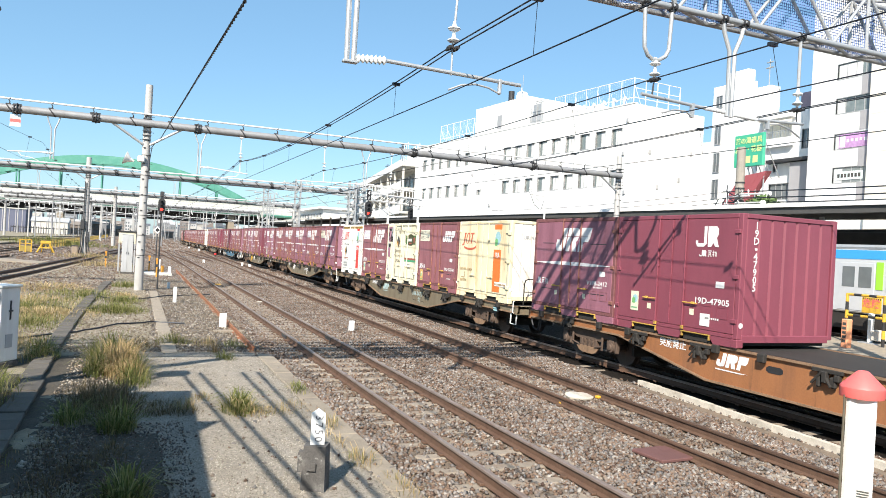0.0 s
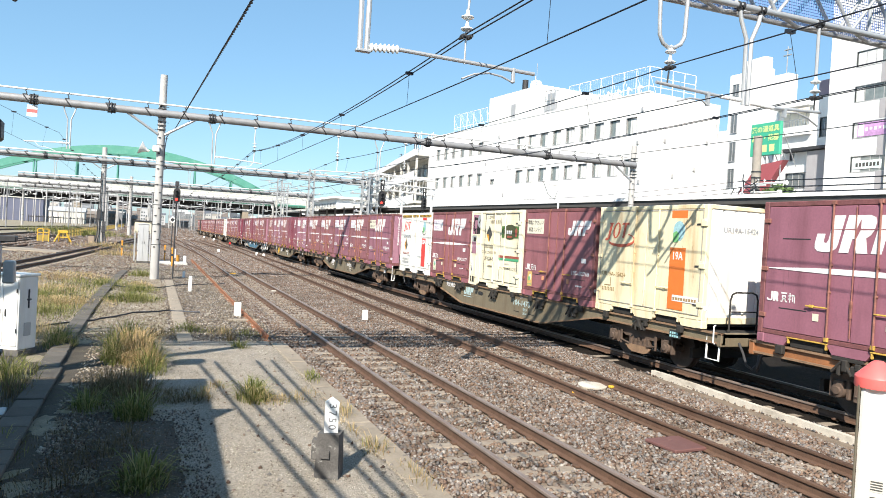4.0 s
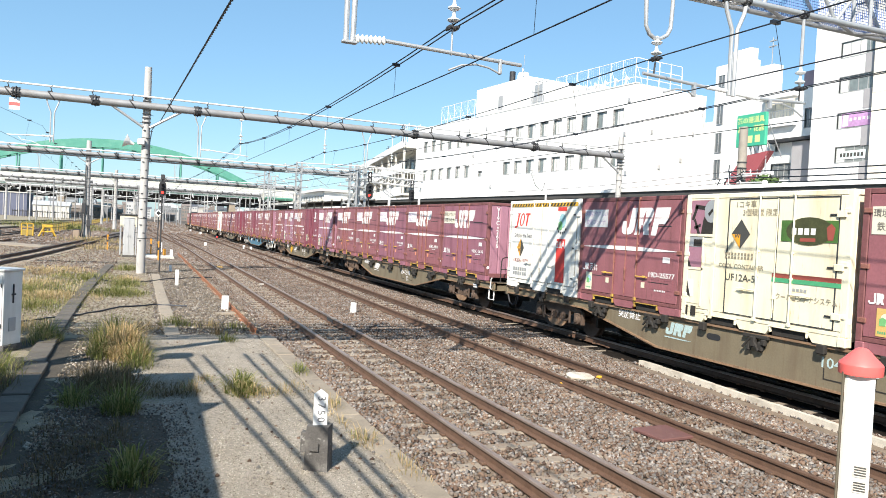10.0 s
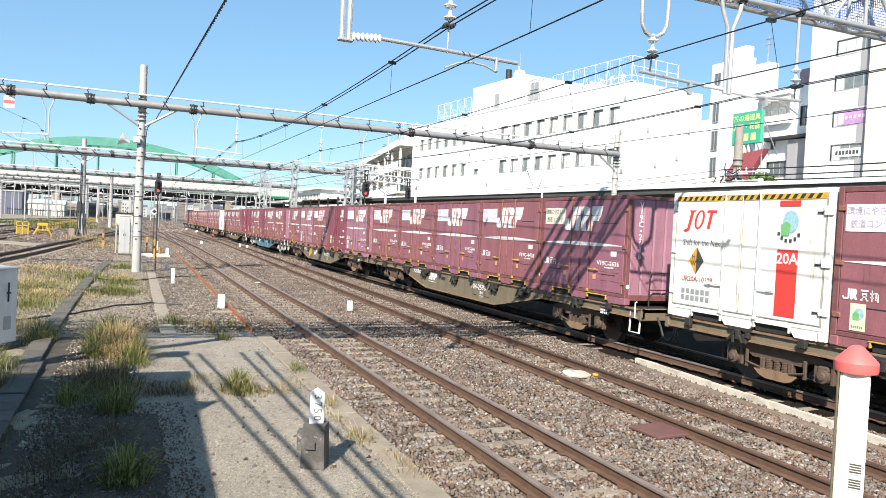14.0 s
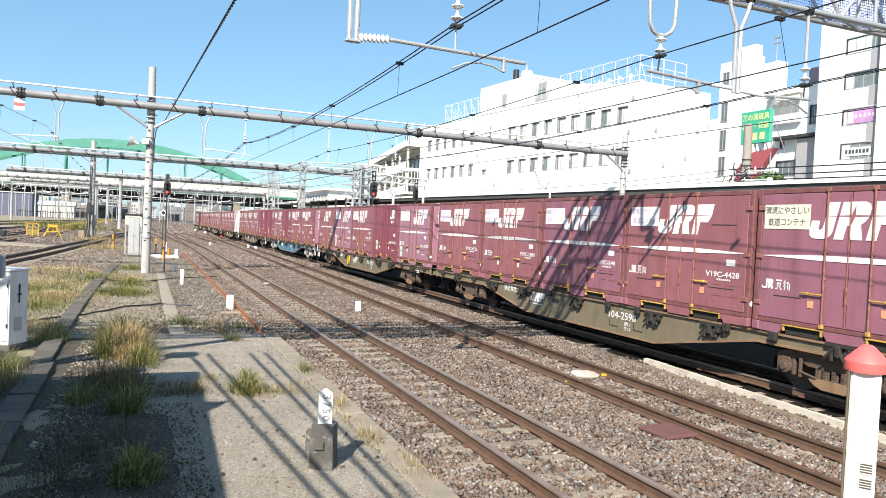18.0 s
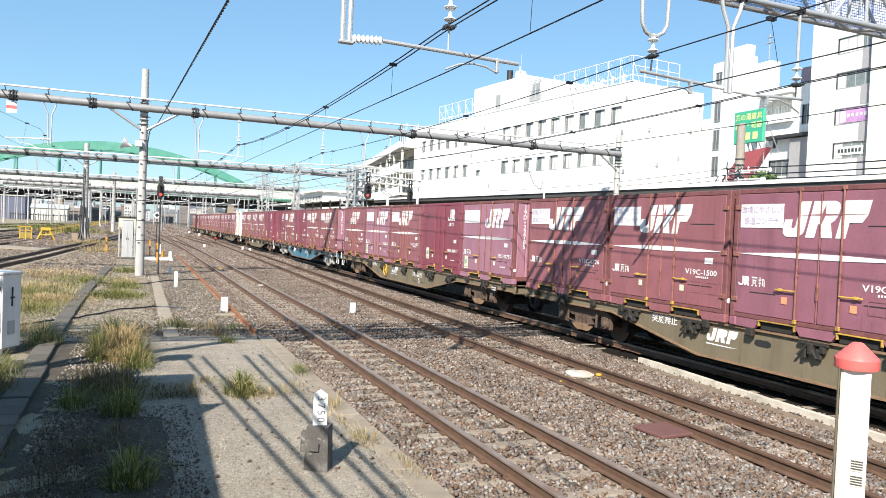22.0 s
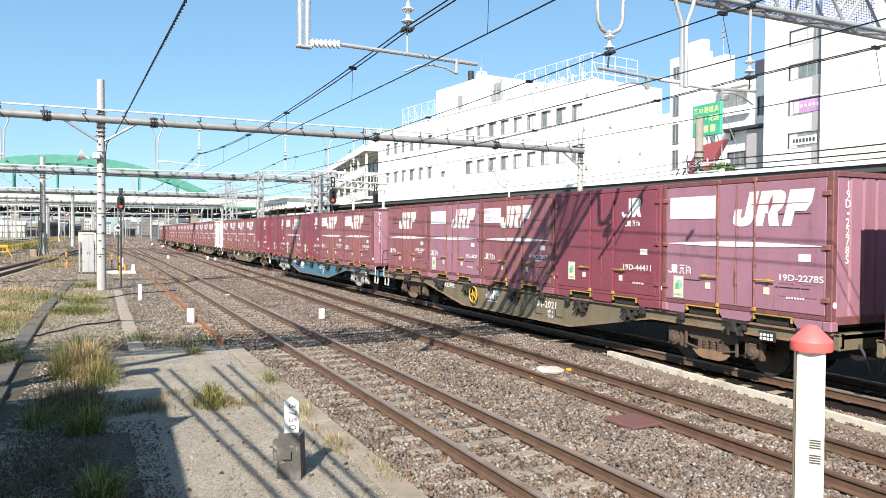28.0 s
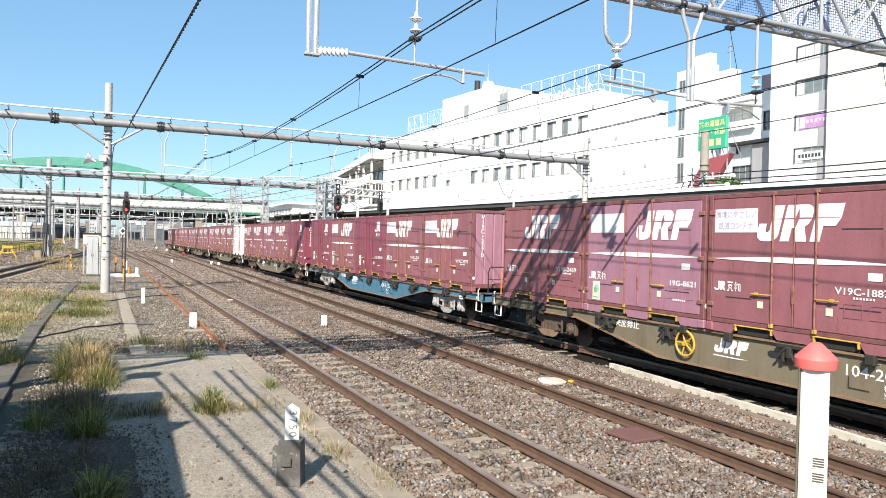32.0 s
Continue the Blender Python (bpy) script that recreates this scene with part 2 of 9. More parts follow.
RUST, SOOT, DUST = (0.16, 0.07, 0.035), (0.05, 0.045, 0.04), (0.33, 0.27, 0.21)
def ballast_mat(name, tones, scale):
    """Packed stones: one tone a cell, dark joints, raised cells."""
    m = bpy.data.materials.new(name)
    m.use_nodes = True
    t = m.node_tree
    b = t.nodes["Principled BSDF"]
    b.inputs["Roughness"].default_value = 0.95
    co = t.nodes.new("ShaderNodeTexCoord").outputs["Object"]
    vo = t.nodes.new("ShaderNodeTexVoronoi")
    vo.inputs["Scale"].default_value = scale
    t.links.new(co, vo.inputs["Vector"])
    sep = t.nodes.new("ShaderNodeSeparateColor")
    t.links.new(vo.outputs["Color"], sep.inputs[0])
    ramp = t.nodes.new("ShaderNodeValToRGB")
    while len(ramp.color_ramp.elements) < len(tones):
        ramp.color_ramp.elements.new(0.5)
    for i, c in enumerate(tones):
        e = ramp.color_ramp.elements[i]
        e.position, e.color = i / (len(tones) - 1), (*c, 1)
    t.links.new(sep.outputs[0], ramp.inputs[0])
    far = t.nodes.new("ShaderNodeTexNoise")
    far.inputs["Scale"].default_value, far.inputs["Detail"].default_value = 0.35, 5
    t.links.new(co, far.inputs[0])
    edge = t.nodes.new("ShaderNodeMapRange")
    edge.inputs["From Min"].default_value, edge.inputs["From Max"].default_value = 0.35, 0.75
    edge.inputs["To Min"].default_value, edge.inputs["To Max"].default_value = 1.0, 0.35
    t.links.new(vo.outputs["Distance"], edge.inputs[0])
    wide = t.nodes.new("ShaderNodeMapRange")
    wide.inputs["From Min"].default_value, wide.inputs["From Max"].default_value = 0.3, 0.7
    wide.inputs["To Min"].default_value, wide.inputs["To Max"].default_value = 0.75, 1.25
    t.links.new(far.outputs[0], wide.inputs[0])
    mu = t.nodes.new("ShaderNodeMath")
    mu.operation = "MULTIPLY"
    t.links.new(edge.outputs[0], mu.inputs[0])
    t.links.new(wide.outputs[0], mu.inputs[1])
    hs = t.nodes.new("ShaderNodeHueSaturation")
    t.links.new(ramp.outputs[0], hs.inputs["Color"])
    t.links.new(mu.outputs[0], hs.inputs["Value"])
    t.links.new(hs.outputs[0], b.inputs["Base Color"])
    bp = t.nodes.new("ShaderNodeBump")
    bp.invert = True
    bp.inputs["Strength"].default_value, bp.inputs["Distance"].default_value = 1.0, 0.05
    t.links.new(vo.outputs["Distance"], bp.inputs["Height"])
    t.links.new(bp.outputs[0], b.inputs["Normal"])
    return m


def pieces_mat(name, tones, rough=0.9, leaf=0.0):
    """One tone for each loose piece; leaf: how much light a blade lets through."""
    m = bpy.data.materials.new(name)
    m.use_nodes = True
    t = m.node_tree
    b = t.nodes["Principled BSDF"]
    b.inputs["Roughness"].default_value = rough
    b.inputs["Specular IOR Level"].default_value = 0.25
    ramp = t.nodes.new("ShaderNodeValToRGB")
    while len(ramp.color_ramp.elements) < len(tones):
        ramp.color_ramp.elements.new(0.5)
    for i, c in enumerate(tones):
        e = ramp.color_ramp.elements[i]
        e.position, e.color = i / (len(tones) - 1), (*c, 1)
    t.links.new(t.nodes.new("ShaderNodeNewGeometry").outputs["Random Per Island"], ramp.inputs[0])
    no = t.nodes.new("ShaderNodeTexNoise")
    no.inputs["Scale"].default_value, no.inputs["Detail"].default_value = 1.3, 5
    t.links.new(t.nodes.new("ShaderNodeTexCoord").outputs["Object"], no.inputs[0])
    mr = t.nodes.new("ShaderNodeMapRange")
    mr.inputs["From Min"].default_value, mr.inputs["From Max"].default_value = 0.3, 0.7
    mr.inputs["To Min"].default_value, mr.inputs["To Max"].default_value = 0.72, 1.28
    t.links.new(no.outputs[0], mr.inputs[0])
    hs = t.nodes.new("ShaderNodeHueSaturation")
    t.links.new(ramp.outputs[0], hs.inputs["Color"])
    t.links.new(mr.outputs[0], hs.inputs["Value"])
    t.links.new(hs.outputs[0], b.inputs["Base Color"])
    if leaf:
        tr = t.nodes.new("ShaderNodeBsdfTranslucent")
        t.links.new(hs.outputs[0], tr.inputs[0])
        mx = t.nodes.new("ShaderNodeMixShader")
        mx.inputs[0].default_value = leaf
        t.links.new(b.outputs[0], mx.inputs[1])
        t.links.new(tr.outputs[0], mx.inputs[2])
        t.links.new(mx.outputs[0], t.nodes["Material Output"].inputs[0])
    return m


STONES = ((0.08, 0.056, 0.042), (0.18, 0.128, 0.095), (0.22, 0.168, 0.126), (0.23, 0.215, 0.195), (0.36, 0.335, 0.30))
M_BALLAST = ballast_mat("ballast", STONES, 17.0)
M_STONE = pieces_mat("ballast_stone", ((0.060, 0.040, 0.032), (0.135, 0.088, 0.064), (0.18, 0.122, 0.088), (0.205, 0.15, 0.112), (0.150, 0.142, 0.138), (0.165, 0.128, 0.100), (0.225, 0.205, 0.19), (0.33, 0.30, 0.265)), 0.92)
M_GRIT = pieces_mat("path_grit", ((0.15, 0.125, 0.095), (0.26, 0.23, 0.18), (0.36, 0.32, 0.26), (0.50, 0.46, 0.39)), 0.95)
M_CARD = mat("orange_card", (0.70, 0.30, 0.16), 0.7, vary=0.15, scale=20, bump=0)
M_SHELTER = mat("tan_box", (0.30, 0.23, 0.17), 0.8, vary=0.15, bump=0.1)
M_STONE_PALE = pieces_mat("verge_stone", ((0.12, 0.095, 0.07), (0.20, 0.16, 0.12), (0.25, 0.205, 0.155), (0.28, 0.245, 0.20), (0.40, 0.365, 0.315)), 0.92)
M_YELLOW_WORN = mat("worn_yellow_paint", (0.46, 0.295, 0.055), 0.65, vary=0.2, scale=9, bump=0.1, dirt=(0.20, 0.10, 0.05), dirt_amount=0.85, dirt_scale=7, objvary=0.25)
M_BED = mat("brown_track_dirt", (0.185, 0.140, 0.100), 0.95, vary=0.35, scale=3, fine=70, bump=0.7, dirt=(0.26, 0.225, 0.175), dirt_amount=0.6, dirt_scale=2.5, bump_distance=0.02)
# near-black, with the shade under the freight train put into the colour
M_BED_SHADE = mat("shade_black_ballast", (0.020, 0.017, 0.015), 0.9, vary=0.5, scale=9, fine=40, bump=0.9, dirt=(0.042, 0.034, 0.027), dirt_amount=0.6, dirt_scale=3, bump_distance=0.03, spec=0.05)
M_ASPHALT = mat("old_asphalt", (0.325, 0.285, 0.235), 0.95, vary=0.5, scale=26, fine=95, bump=0.9, dirt=(0.21, 0.185, 0.15), dirt_amount=0.75, dirt_scale=2.3, bump_distance=0.02)
M_EARTH = mat("dry_earth", (0.27, 0.23, 0.165), 0.95, vary=0.35, scale=5, fine=50, bump=0.8, dirt=(0.22, 0.20, 0.09), dirt_amount=0.7, dirt_scale=0.6, bump_distance=0.03)
# soil colour taken darker to deepen the shade beside the path
M_SHADED_SOIL = mat("shade_darkened_soil", (0.075, 0.062, 0.046), 0.97, vary=0.4, scale=4, fine=50, bump=0.9, dirt=(0.06, 0.055, 0.04), dirt_amount=0.7, dirt_scale=1.3, bump_distance=0.03)
M_CONC = mat("concrete", (0.30, 0.25, 0.19), 0.92, vary=0.16, scale=4, fine=70, bump=0.3, dirt=(0.2, 0.18, 0.15), dirt_amount=0.6, dirt_scale=1.6)
M_CONC_PALE = mat("pale_concrete", (0.55, 0.53, 0.48), 0.85, vary=0.12, scale=4, fine=60, bump=0.3, dirt=(0.3, 0.27, 0.22), dirt_amount=0.6, dirt_scale=2.5)
M_CONC_DARK = mat("weathered_concrete", (0.085, 0.08, 0.075), 0.9, vary=0.35, scale=7, fine=60, bump=0.5, dirt=(0.25, 0.24, 0.22), dirt_amount=0.5, dirt_scale=6, speck=(0.48, 0.47, 0.44), speck_amount=0.75, speck_scale=9.0)
M_POLE = mat("pole_concrete", (0.42, 0.41, 0.395), 0.8, vary=0.1, scale=3, fine=50, bump=0.15, dirt=(0.3, 0.29, 0.27), dirt_amount=0.5, dirt_scale=1.5, streak=True)
M_RAIL = mat("rusty_rail", (0.118, 0.068, 0.044), 0.75, 0.1, vary=0.3, scale=7, fine=80, bump=0.25, dirt=(0.085, 0.042, 0.026), dirt_amount=0.7, dirt_scale=3)
M_RAILHEAD = mat("worn_rail_head", (0.25, 0.20, 0.17), 0.5, 0.25, vary=0.2, scale=3, fine=40, bump=0.05, dirt=(0.16, 0.09, 0.06), dirt_amount=0.6)
M_RUSTY = mat("orange_rust", (0.27, 0.108, 0.05), 0.9, vary=0.35, scale=6, fine=60, bump=0.35, dirt=(0.15, 0.06, 0.03), dirt_amount=0.6)
M_SLEEPER = mat("sleeper_concrete", (0.27, 0.225, 0.175), 0.9, vary=0.2, scale=5, fine=60, bump=0.3, dirt=(0.19, 0.13, 0.09), dirt_amount=0.8, dirt_scale=3, objvary=0.12)
M_STEEL = mat("galvanised_steel", (0.46, 0.47, 0.475), 0.5, 0.5, vary=0.1, scale=4, fine=30, bump=0.05, dirt=(0.33, 0.32, 0.31), dirt_amount=0.6)
M_BEAM = mat("weathered_beam_steel", (0.28, 0.28, 0.285), 0.6, 0.3, vary=0.18, scale=3, fine=30, bump=0.08, dirt=(0.2, 0.19, 0.18), dirt_amount=0.7, dirt_scale=1.2)
M_PIPE = mat("white_zinc_pipe", (0.72, 0.72, 0.71), 0.5, 0.2, vary=0.08, scale=4, fine=30, bump=0.04)
M_KERB = mat("kerb_concrete", (0.275, 0.23, 0.175), 0.93, vary=0.22, scale=3, fine=55, bump=0.5, dirt=(0.17, 0.14, 0.105), dirt_amount=0.8, dirt_scale=1.8, objvary=0.08)
M_STRIP = mat("chipped_concrete", (0.56, 0.51, 0.43), 0.92, vary=0.2, scale=5, fine=50, bump=0.4, dirt=(0.24, 0.2, 0.15), dirt_amount=0.8, dirt_scale=2.2)
M_CABINET = mat("cabinet_grey", (0.42, 0.43, 0.44), 0.55, vary=0.1, scale=2, fine=30, bump=0.03, dirt=(0.3, 0.29, 0.27), dirt_amount=0.6, dirt_scale=1.5, streak=True)
M_STEEL_DK = mat("dark_steel", (0.055, 0.055, 0.058), 0.6, 0.4, vary=0.3, scale=8, fine=60, bump=0.1)
M_WIRE = mat("wire", (0.03, 0.035, 0.045), 0.5, 0.5, vary=0.1, bump=0)
M_PORCELAIN = mat("white_porcelain", (0.78, 0.79, 0.78), 0.2, vary=0.05, bump=0.02)
M_WHITE = mat("white_paint", (0.78, 0.78, 0.76), 0.5, vary=0.05, scale=3, bump=0.04, dirt=(0.5, 0.47, 0.42), dirt_amount=0.45, dirt_scale=3, streak=True)
M_FADED_INK = mat("faded_ink", (0.16, 0.16, 0.17), 0.7, vary=0.4, scale=30, bump=0)
# dark colour for the barrier post's left face, painted as its shaded side
M_STRIP_SHADE = mat("shaded_face_paint", (0.115, 0.10, 0.072), 0.8, vary=0.2, scale=9, bump=0.1)
M_RED = mat("red_plastic", (0.76, 0.135, 0.125), 0.45, vary=0.06, bump=0.03, dirt=(0.6, 0.15, 0.13), dirt_amount=0.4)
M_YELLOW = mat("yellow_paint", (0.60, 0.36, 0.035), 0.6, vary=0.15, scale=8, bump=0.1, dirt=(0.25, 0.14, 0.05), dirt_amount=0.7, dirt_scale=5)
M_ORANGE_POST = mat("weathered_orange_paint", (0.60, 0.27, 0.03), 0.6, vary=0.2, scale=9, bump=0.1, dirt=(0.3, 0.15, 0.05), dirt_amount=0.6, dirt_scale=5)
M_BLACK = mat("black_paint", (0.025, 0.025, 0.027), 0.55, vary=0.2, bump=0.05)
M_WALL = mat("white_render_wall", (0.80, 0.80, 0.78), 0.85, vary=0.04, scale=0.6, fine=12, bump=0.08, dirt=(0.66, 0.64, 0.60), dirt_amount=0.5, dirt_scale=0.5, streak=True)
M_CREAM = mat("cream_panel_wall", (0.76, 0.72, 0.62), 0.8, vary=0.04, scale=0.6, fine=12, bump=0.06)
M_GREYTILE = mat("grey_wall_panel", (0.34, 0.33, 0.34), 0.7, vary=0.08, scale=1, fine=12, bump=0.05)
M_GLASS = mat("window_glass", (0.15, 0.165, 0.17), 0.08, 0.0, vary=0.25, scale=0.35, fine=2.0, bump=0, spec=0.9)
M_GLASS_PALE = mat("pale_window_glass", (0.19, 0.22, 0.215), 0.12, 0.0, vary=0.3, scale=0.4, fine=2.0, bump=0, spec=0.8)
M_CURTAIN = mat("curtain", (0.62, 0.62, 0.60), 0.9, vary=0.2, scale=2, fine=9, bump=0.2)
M_SEAM = mat("panel_joint", (0.60, 0.565, 0.48), 0.8, vary=0.05, bump=0.02)
M_FRAME = mat("window_frame", (0.42, 0.42, 0.42), 0.45, 0.3, vary=0.08, bump=0.02)
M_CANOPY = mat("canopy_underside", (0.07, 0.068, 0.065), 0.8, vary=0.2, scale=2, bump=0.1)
M_GREEN = mat("green_steel_paint", (0.088, 0.295, 0.222), 0.55, vary=0.1, scale=0.2, fine=3, bump=0.05, dirt=(0.2, 0.4, 0.32), dirt_amount=0.5, dirt_scale=0.2)
M_GREEN_DK = mat("dark_green_girder", (0.045, 0.13, 0.085), 0.6, vary=0.15, scale=0.2, fine=3, bump=0.05)
M_SIGN_GREEN = mat("green_sign_board", (0.055, 0.40, 0.25), 0.55, vary=0.05, scale=1, bump=0.02)
M_SIGN_YELLOW = mat("yellow_sign_letters", (0.64, 0.74, 0.30), 0.5, vary=0.04, bump=0)
M_MAROON_ROOF = mat("red_metal_roof", (0.36, 0.09, 0.10), 0.6, vary=0.12, scale=1, fine=12, bump=0.1)
M_NET = mat("blue_net", (0.16, 0.24, 0.50), 0.8, vary=0.2, bump=0)
M_GRASS = pieces_mat("grass_blades", ((0.075, 0.09, 0.026), (0.15, 0.17, 0.045), (0.25, 0.255, 0.08), (0.44, 0.37, 0.19)), 0.7, 0.4)
M_STRAW = pieces_mat("dry_grass_blades", ((0.17, 0.19, 0.06), (0.34, 0.25, 0.12), (0.50, 0.37, 0.20), (0.60, 0.47, 0.28)), 0.8, 0.35)
# dead brown stalks, with the shade they stand in added to the tones
M_DEAD_SHADED = pieces_mat("shade_darkened_dead_weeds", ((0.07, 0.06, 0.028), (0.13, 0.10, 0.05), (0.20, 0.145, 0.08), (0.30, 0.22, 0.13)), 0.85, 0.3)
M_TAN = pieces_mat("golden_grass_blades", ((0.24, 0.21, 0.075), (0.40, 0.28, 0.13), (0.54, 0.38, 0.20), (0.62, 0.47, 0.27)), 0.8, 0.35)
M_SHRUB = mat("shrub_leaves", (0.07, 0.12, 0.03), 0.7, vary=0.3, scale=3, bump=0, island=0.4)
# train
M_MAROON = mat("maroon_container_paint", (0.272, 0.104, 0.118), 0.48, vary=0.17, scale=2.2, fine=26, bump=0.05, dirt=(0.175, 0.07, 0.075), dirt_amount=0.6, dirt_scale=2.0, streak=True, objvary=0.04, speck=(0.075, 0.035, 0.03), speck_amount=0.65)
M_MAROON_NEW = mat("fresh_maroon_paint", (0.222, 0.056, 0.080), 0.42, vary=0.07, scale=2, fine=26, bump=0.03, dirt=(0.16, 0.04, 0.06), dirt_amount=0.4, dirt_scale=1.5, streak=True)
M_MAROON_FADED = mat("faded_maroon_paint", (0.325, 0.160, 0.212), 0.6, vary=0.13, scale=2, fine=26, bump=0.05, dirt=(0.22, 0.10, 0.13), dirt_amount=0.5, dirt_scale=2, streak=True, speck=(0.09, 0.045, 0.045), speck_amount=0.6)
M_MAROON_PURPLE = mat("purple_maroon_paint", (0.275, 0.112, 0.15), 0.52, vary=0.14, scale=2.4, fine=26, bump=0.05, dirt=(0.14, 0.055, 0.07), dirt_amount=0.6, dirt_scale=1.7, streak=True, objvary=0.04, speck=(0.08, 0.04, 0.04), speck_amount=0.6)
M_ROD = mat("rusted_maroon_rod", (0.25, 0.105, 0.08), 0.7, vary=0.3, scale=9, fine=40, bump=0.15, dirt=(0.09, 0.04, 0.03), dirt_amount=0.7, dirt_scale=7)
M_EDGE = mat("rusty_container_edge", (0.18, 0.068, 0.070), 0.65, vary=0.3, scale=6, fine=40, bump=0.1, dirt=(0.085, 0.04, 0.032), dirt_amount=0.7, dirt_scale=5)
M_ROOF_DIRT = mat("sooty_roof", (0.055, 0.036, 0.032), 0.8, vary=0.3, scale=4, bump=0.1)
M_BROWN_BOX = mat("dark_brown_container_paint", (0.045, 0.026, 0.024), 0.6, vary=0.2, scale=2, fine=20, bump=0.05, dirt=(0.08, 0.05, 0.04), dirt_amount=0.5)
M_CREAM_PAINT = mat("cream_container_paint", (0.76, 0.68, 0.46), 0.55, vary=0.07, scale=2, fine=20, bump=0.05, dirt=(0.46, 0.28, 0.12), dirt_amount=0.75, dirt_scale=2.2, streak=True, speck=(0.22, 0.10, 0.04), speck_amount=0.75)
M_SEAL = mat("grey_door_seal", (0.36, 0.34, 0.29), 0.8, vary=0.15, bump=0)
M_CREAM_PALE = mat("pale_yellow_container_paint", (0.78, 0.73, 0.55), 0.55, vary=0.05, scale=2, fine=20, bump=0.05, dirt=(0.55, 0.43, 0.24), dirt_amount=0.6, dirt_scale=2.4, streak=True, speck=(0.25, 0.13, 0.06), speck_amount=0.7)
M_WHITE_BOX = mat("white_container_paint", (0.78, 0.77, 0.72), 0.5, vary=0.05, scale=2, fine=20, bump=0.04, dirt=(0.55, 0.47, 0.33), dirt_amount=0.5, dirt_scale=2.6, streak=True, speck=(0.25, 0.15, 0.09), speck_amount=0.6)
M_LOGO = mat("white_marking", (0.74, 0.73, 0.72), 0.6, vary=0.1, scale=5, fine=40, bump=0, dirt=(0.45, 0.36, 0.36), dirt_amount=0.5, dirt_scale=5)
M_MARK_RED = mat("red_marking", (0.60, 0.05, 0.04), 0.55, vary=0.08, bump=0)
M_MARK_ORANGE = mat("orange_marking", (0.66, 0.17, 0.03), 0.55, vary=0.08, bump=0)
M_MARK_BROWN = mat("brown_red_marking", (0.30, 0.07, 0.05), 0.6, vary=0.1, bump=0)
M_MARK_OLIVE = mat("dark_green_marking", (0.062, 0.145, 0.03), 0.6, vary=0.35, scale=5, bump=0)
M_MARK_MOSS = mat("brown_green_marking", (0.055, 0.06, 0.022), 0.6, vary=0.4, scale=7, bump=0)
M_MARK_GREEN = mat("green_marking", (0.07, 0.33, 0.16), 0.55, vary=0.1, bump=0)
M_MARK_DARK = mat("dark_marking", (0.06, 0.06, 0.055), 0.6, vary=0.15, bump=0)
M_MARK_BLUE = mat("pale_blue_marking", (0.30, 0.52, 0.55), 0.6, vary=0.1, bump=0)
M_MARK_PALE = mat("worn_pale_marking", (0.42, 0.55, 0.55), 0.6, vary=0.3, scale=9, bump=0, dirt=(0.2, 0.22, 0.18), dirt_amount=0.6, dirt_scale=9)
M_AMBER = mat("amber_marking", (0.72, 0.34, 0.03), 0.55, vary=0.08, bump=0)
M_MARK_GREY = mat("faded_grey_marking", (0.27, 0.235, 0.17), 0.6, vary=0.2, bump=0)
M_LOGO_RED = mat("dull_red_marking", (0.55, 0.115, 0.06), 0.55, vary=0.1, bump=0)
M_MARK_TAN = mat("tan_marking", (0.30, 0.20, 0.085), 0.6, vary=0.15, bump=0)
M_LID = mat("trough_lid_concrete", (0.098, 0.086, 0.072), 0.92, vary=0.25, scale=6, fine=60, bump=0.4, dirt=(0.10, 0.09, 0.075), dirt_amount=0.6, dirt_scale=2, objvary=0.2)
M_SLOGAN_FADED = mat("faded_slogan_paint", (0.46, 0.38, 0.52), 0.6, vary=0.25, scale=9, bump=0)
M_SLOGAN = mat("grey_slogan_paint", (0.14, 0.125, 0.11), 0.6, vary=0.35, scale=14, bump=0)
M_PANEL = mat("cream_slogan_panel", (0.70, 0.67, 0.54), 0.6, vary=0.08, scale=6, bump=0, dirt=(0.5, 0.46, 0.36), dirt_amount=0.5, dirt_scale=5)
M_POSTER = mat("yellowed_poster", (0.60, 0.40, 0.13), 0.7, vary=0.15, scale=9, bump=0, dirt=(0.5, 0.42, 0.25), dirt_amount=0.5, dirt_scale=7)
M_MARK_SKY = mat("sky_blue_marking", (0.30, 0.50, 0.54), 0.6, vary=0.3, scale=16, bump=0)
M_MARK_LEAF = mat("leaf_green_marking", (0.16, 0.42, 0.16), 0.6, vary=0.2, scale=16, bump=0)
M_PAPER = mat("paper_placard", (0.70, 0.66, 0.50), 0.7, vary=0.1, scale=20, bump=0, dirt=(0.42, 0.45, 0.3), dirt_amount=0.6, dirt_scale=14)
M_WAGON_BROWN = mat("orange_brown_wagon_paint", (0.30, 0.125, 0.05), 0.6, vary=0.16, scale=3, fine=30, bump=0.08, dirt=(0.15, 0.075, 0.045), dirt_amount=0.7, dirt_scale=1.8, streak=True, speck=(0.10, 0.055, 0.03), speck_amount=0.6, speck_scale=9.0)
M_WAGON_GREY = mat("olive_grey_wagon_paint", (0.175, 0.145, 0.095), 0.65, vary=0.16, scale=3, fine=30, bump=0.08, dirt=(0.11, 0.075, 0.045), dirt_amount=0.7, dirt_scale=1.8, streak=True, speck=(0.10, 0.055, 0.03), speck_amount=0.6, speck_scale=9.0)
M_WAGON_BLUE = mat("blue_wagon_paint", (0.06, 0.17, 0.25), 0.6, vary=0.16, scale=3, fine=30, bump=0.08, dirt=(0.07, 0.10, 0.11), dirt_amount=0.6, dirt_scale=1.8, streak=True, speck=(0.10, 0.055, 0.03), speck_amount=0.6, speck_scale=9.0)
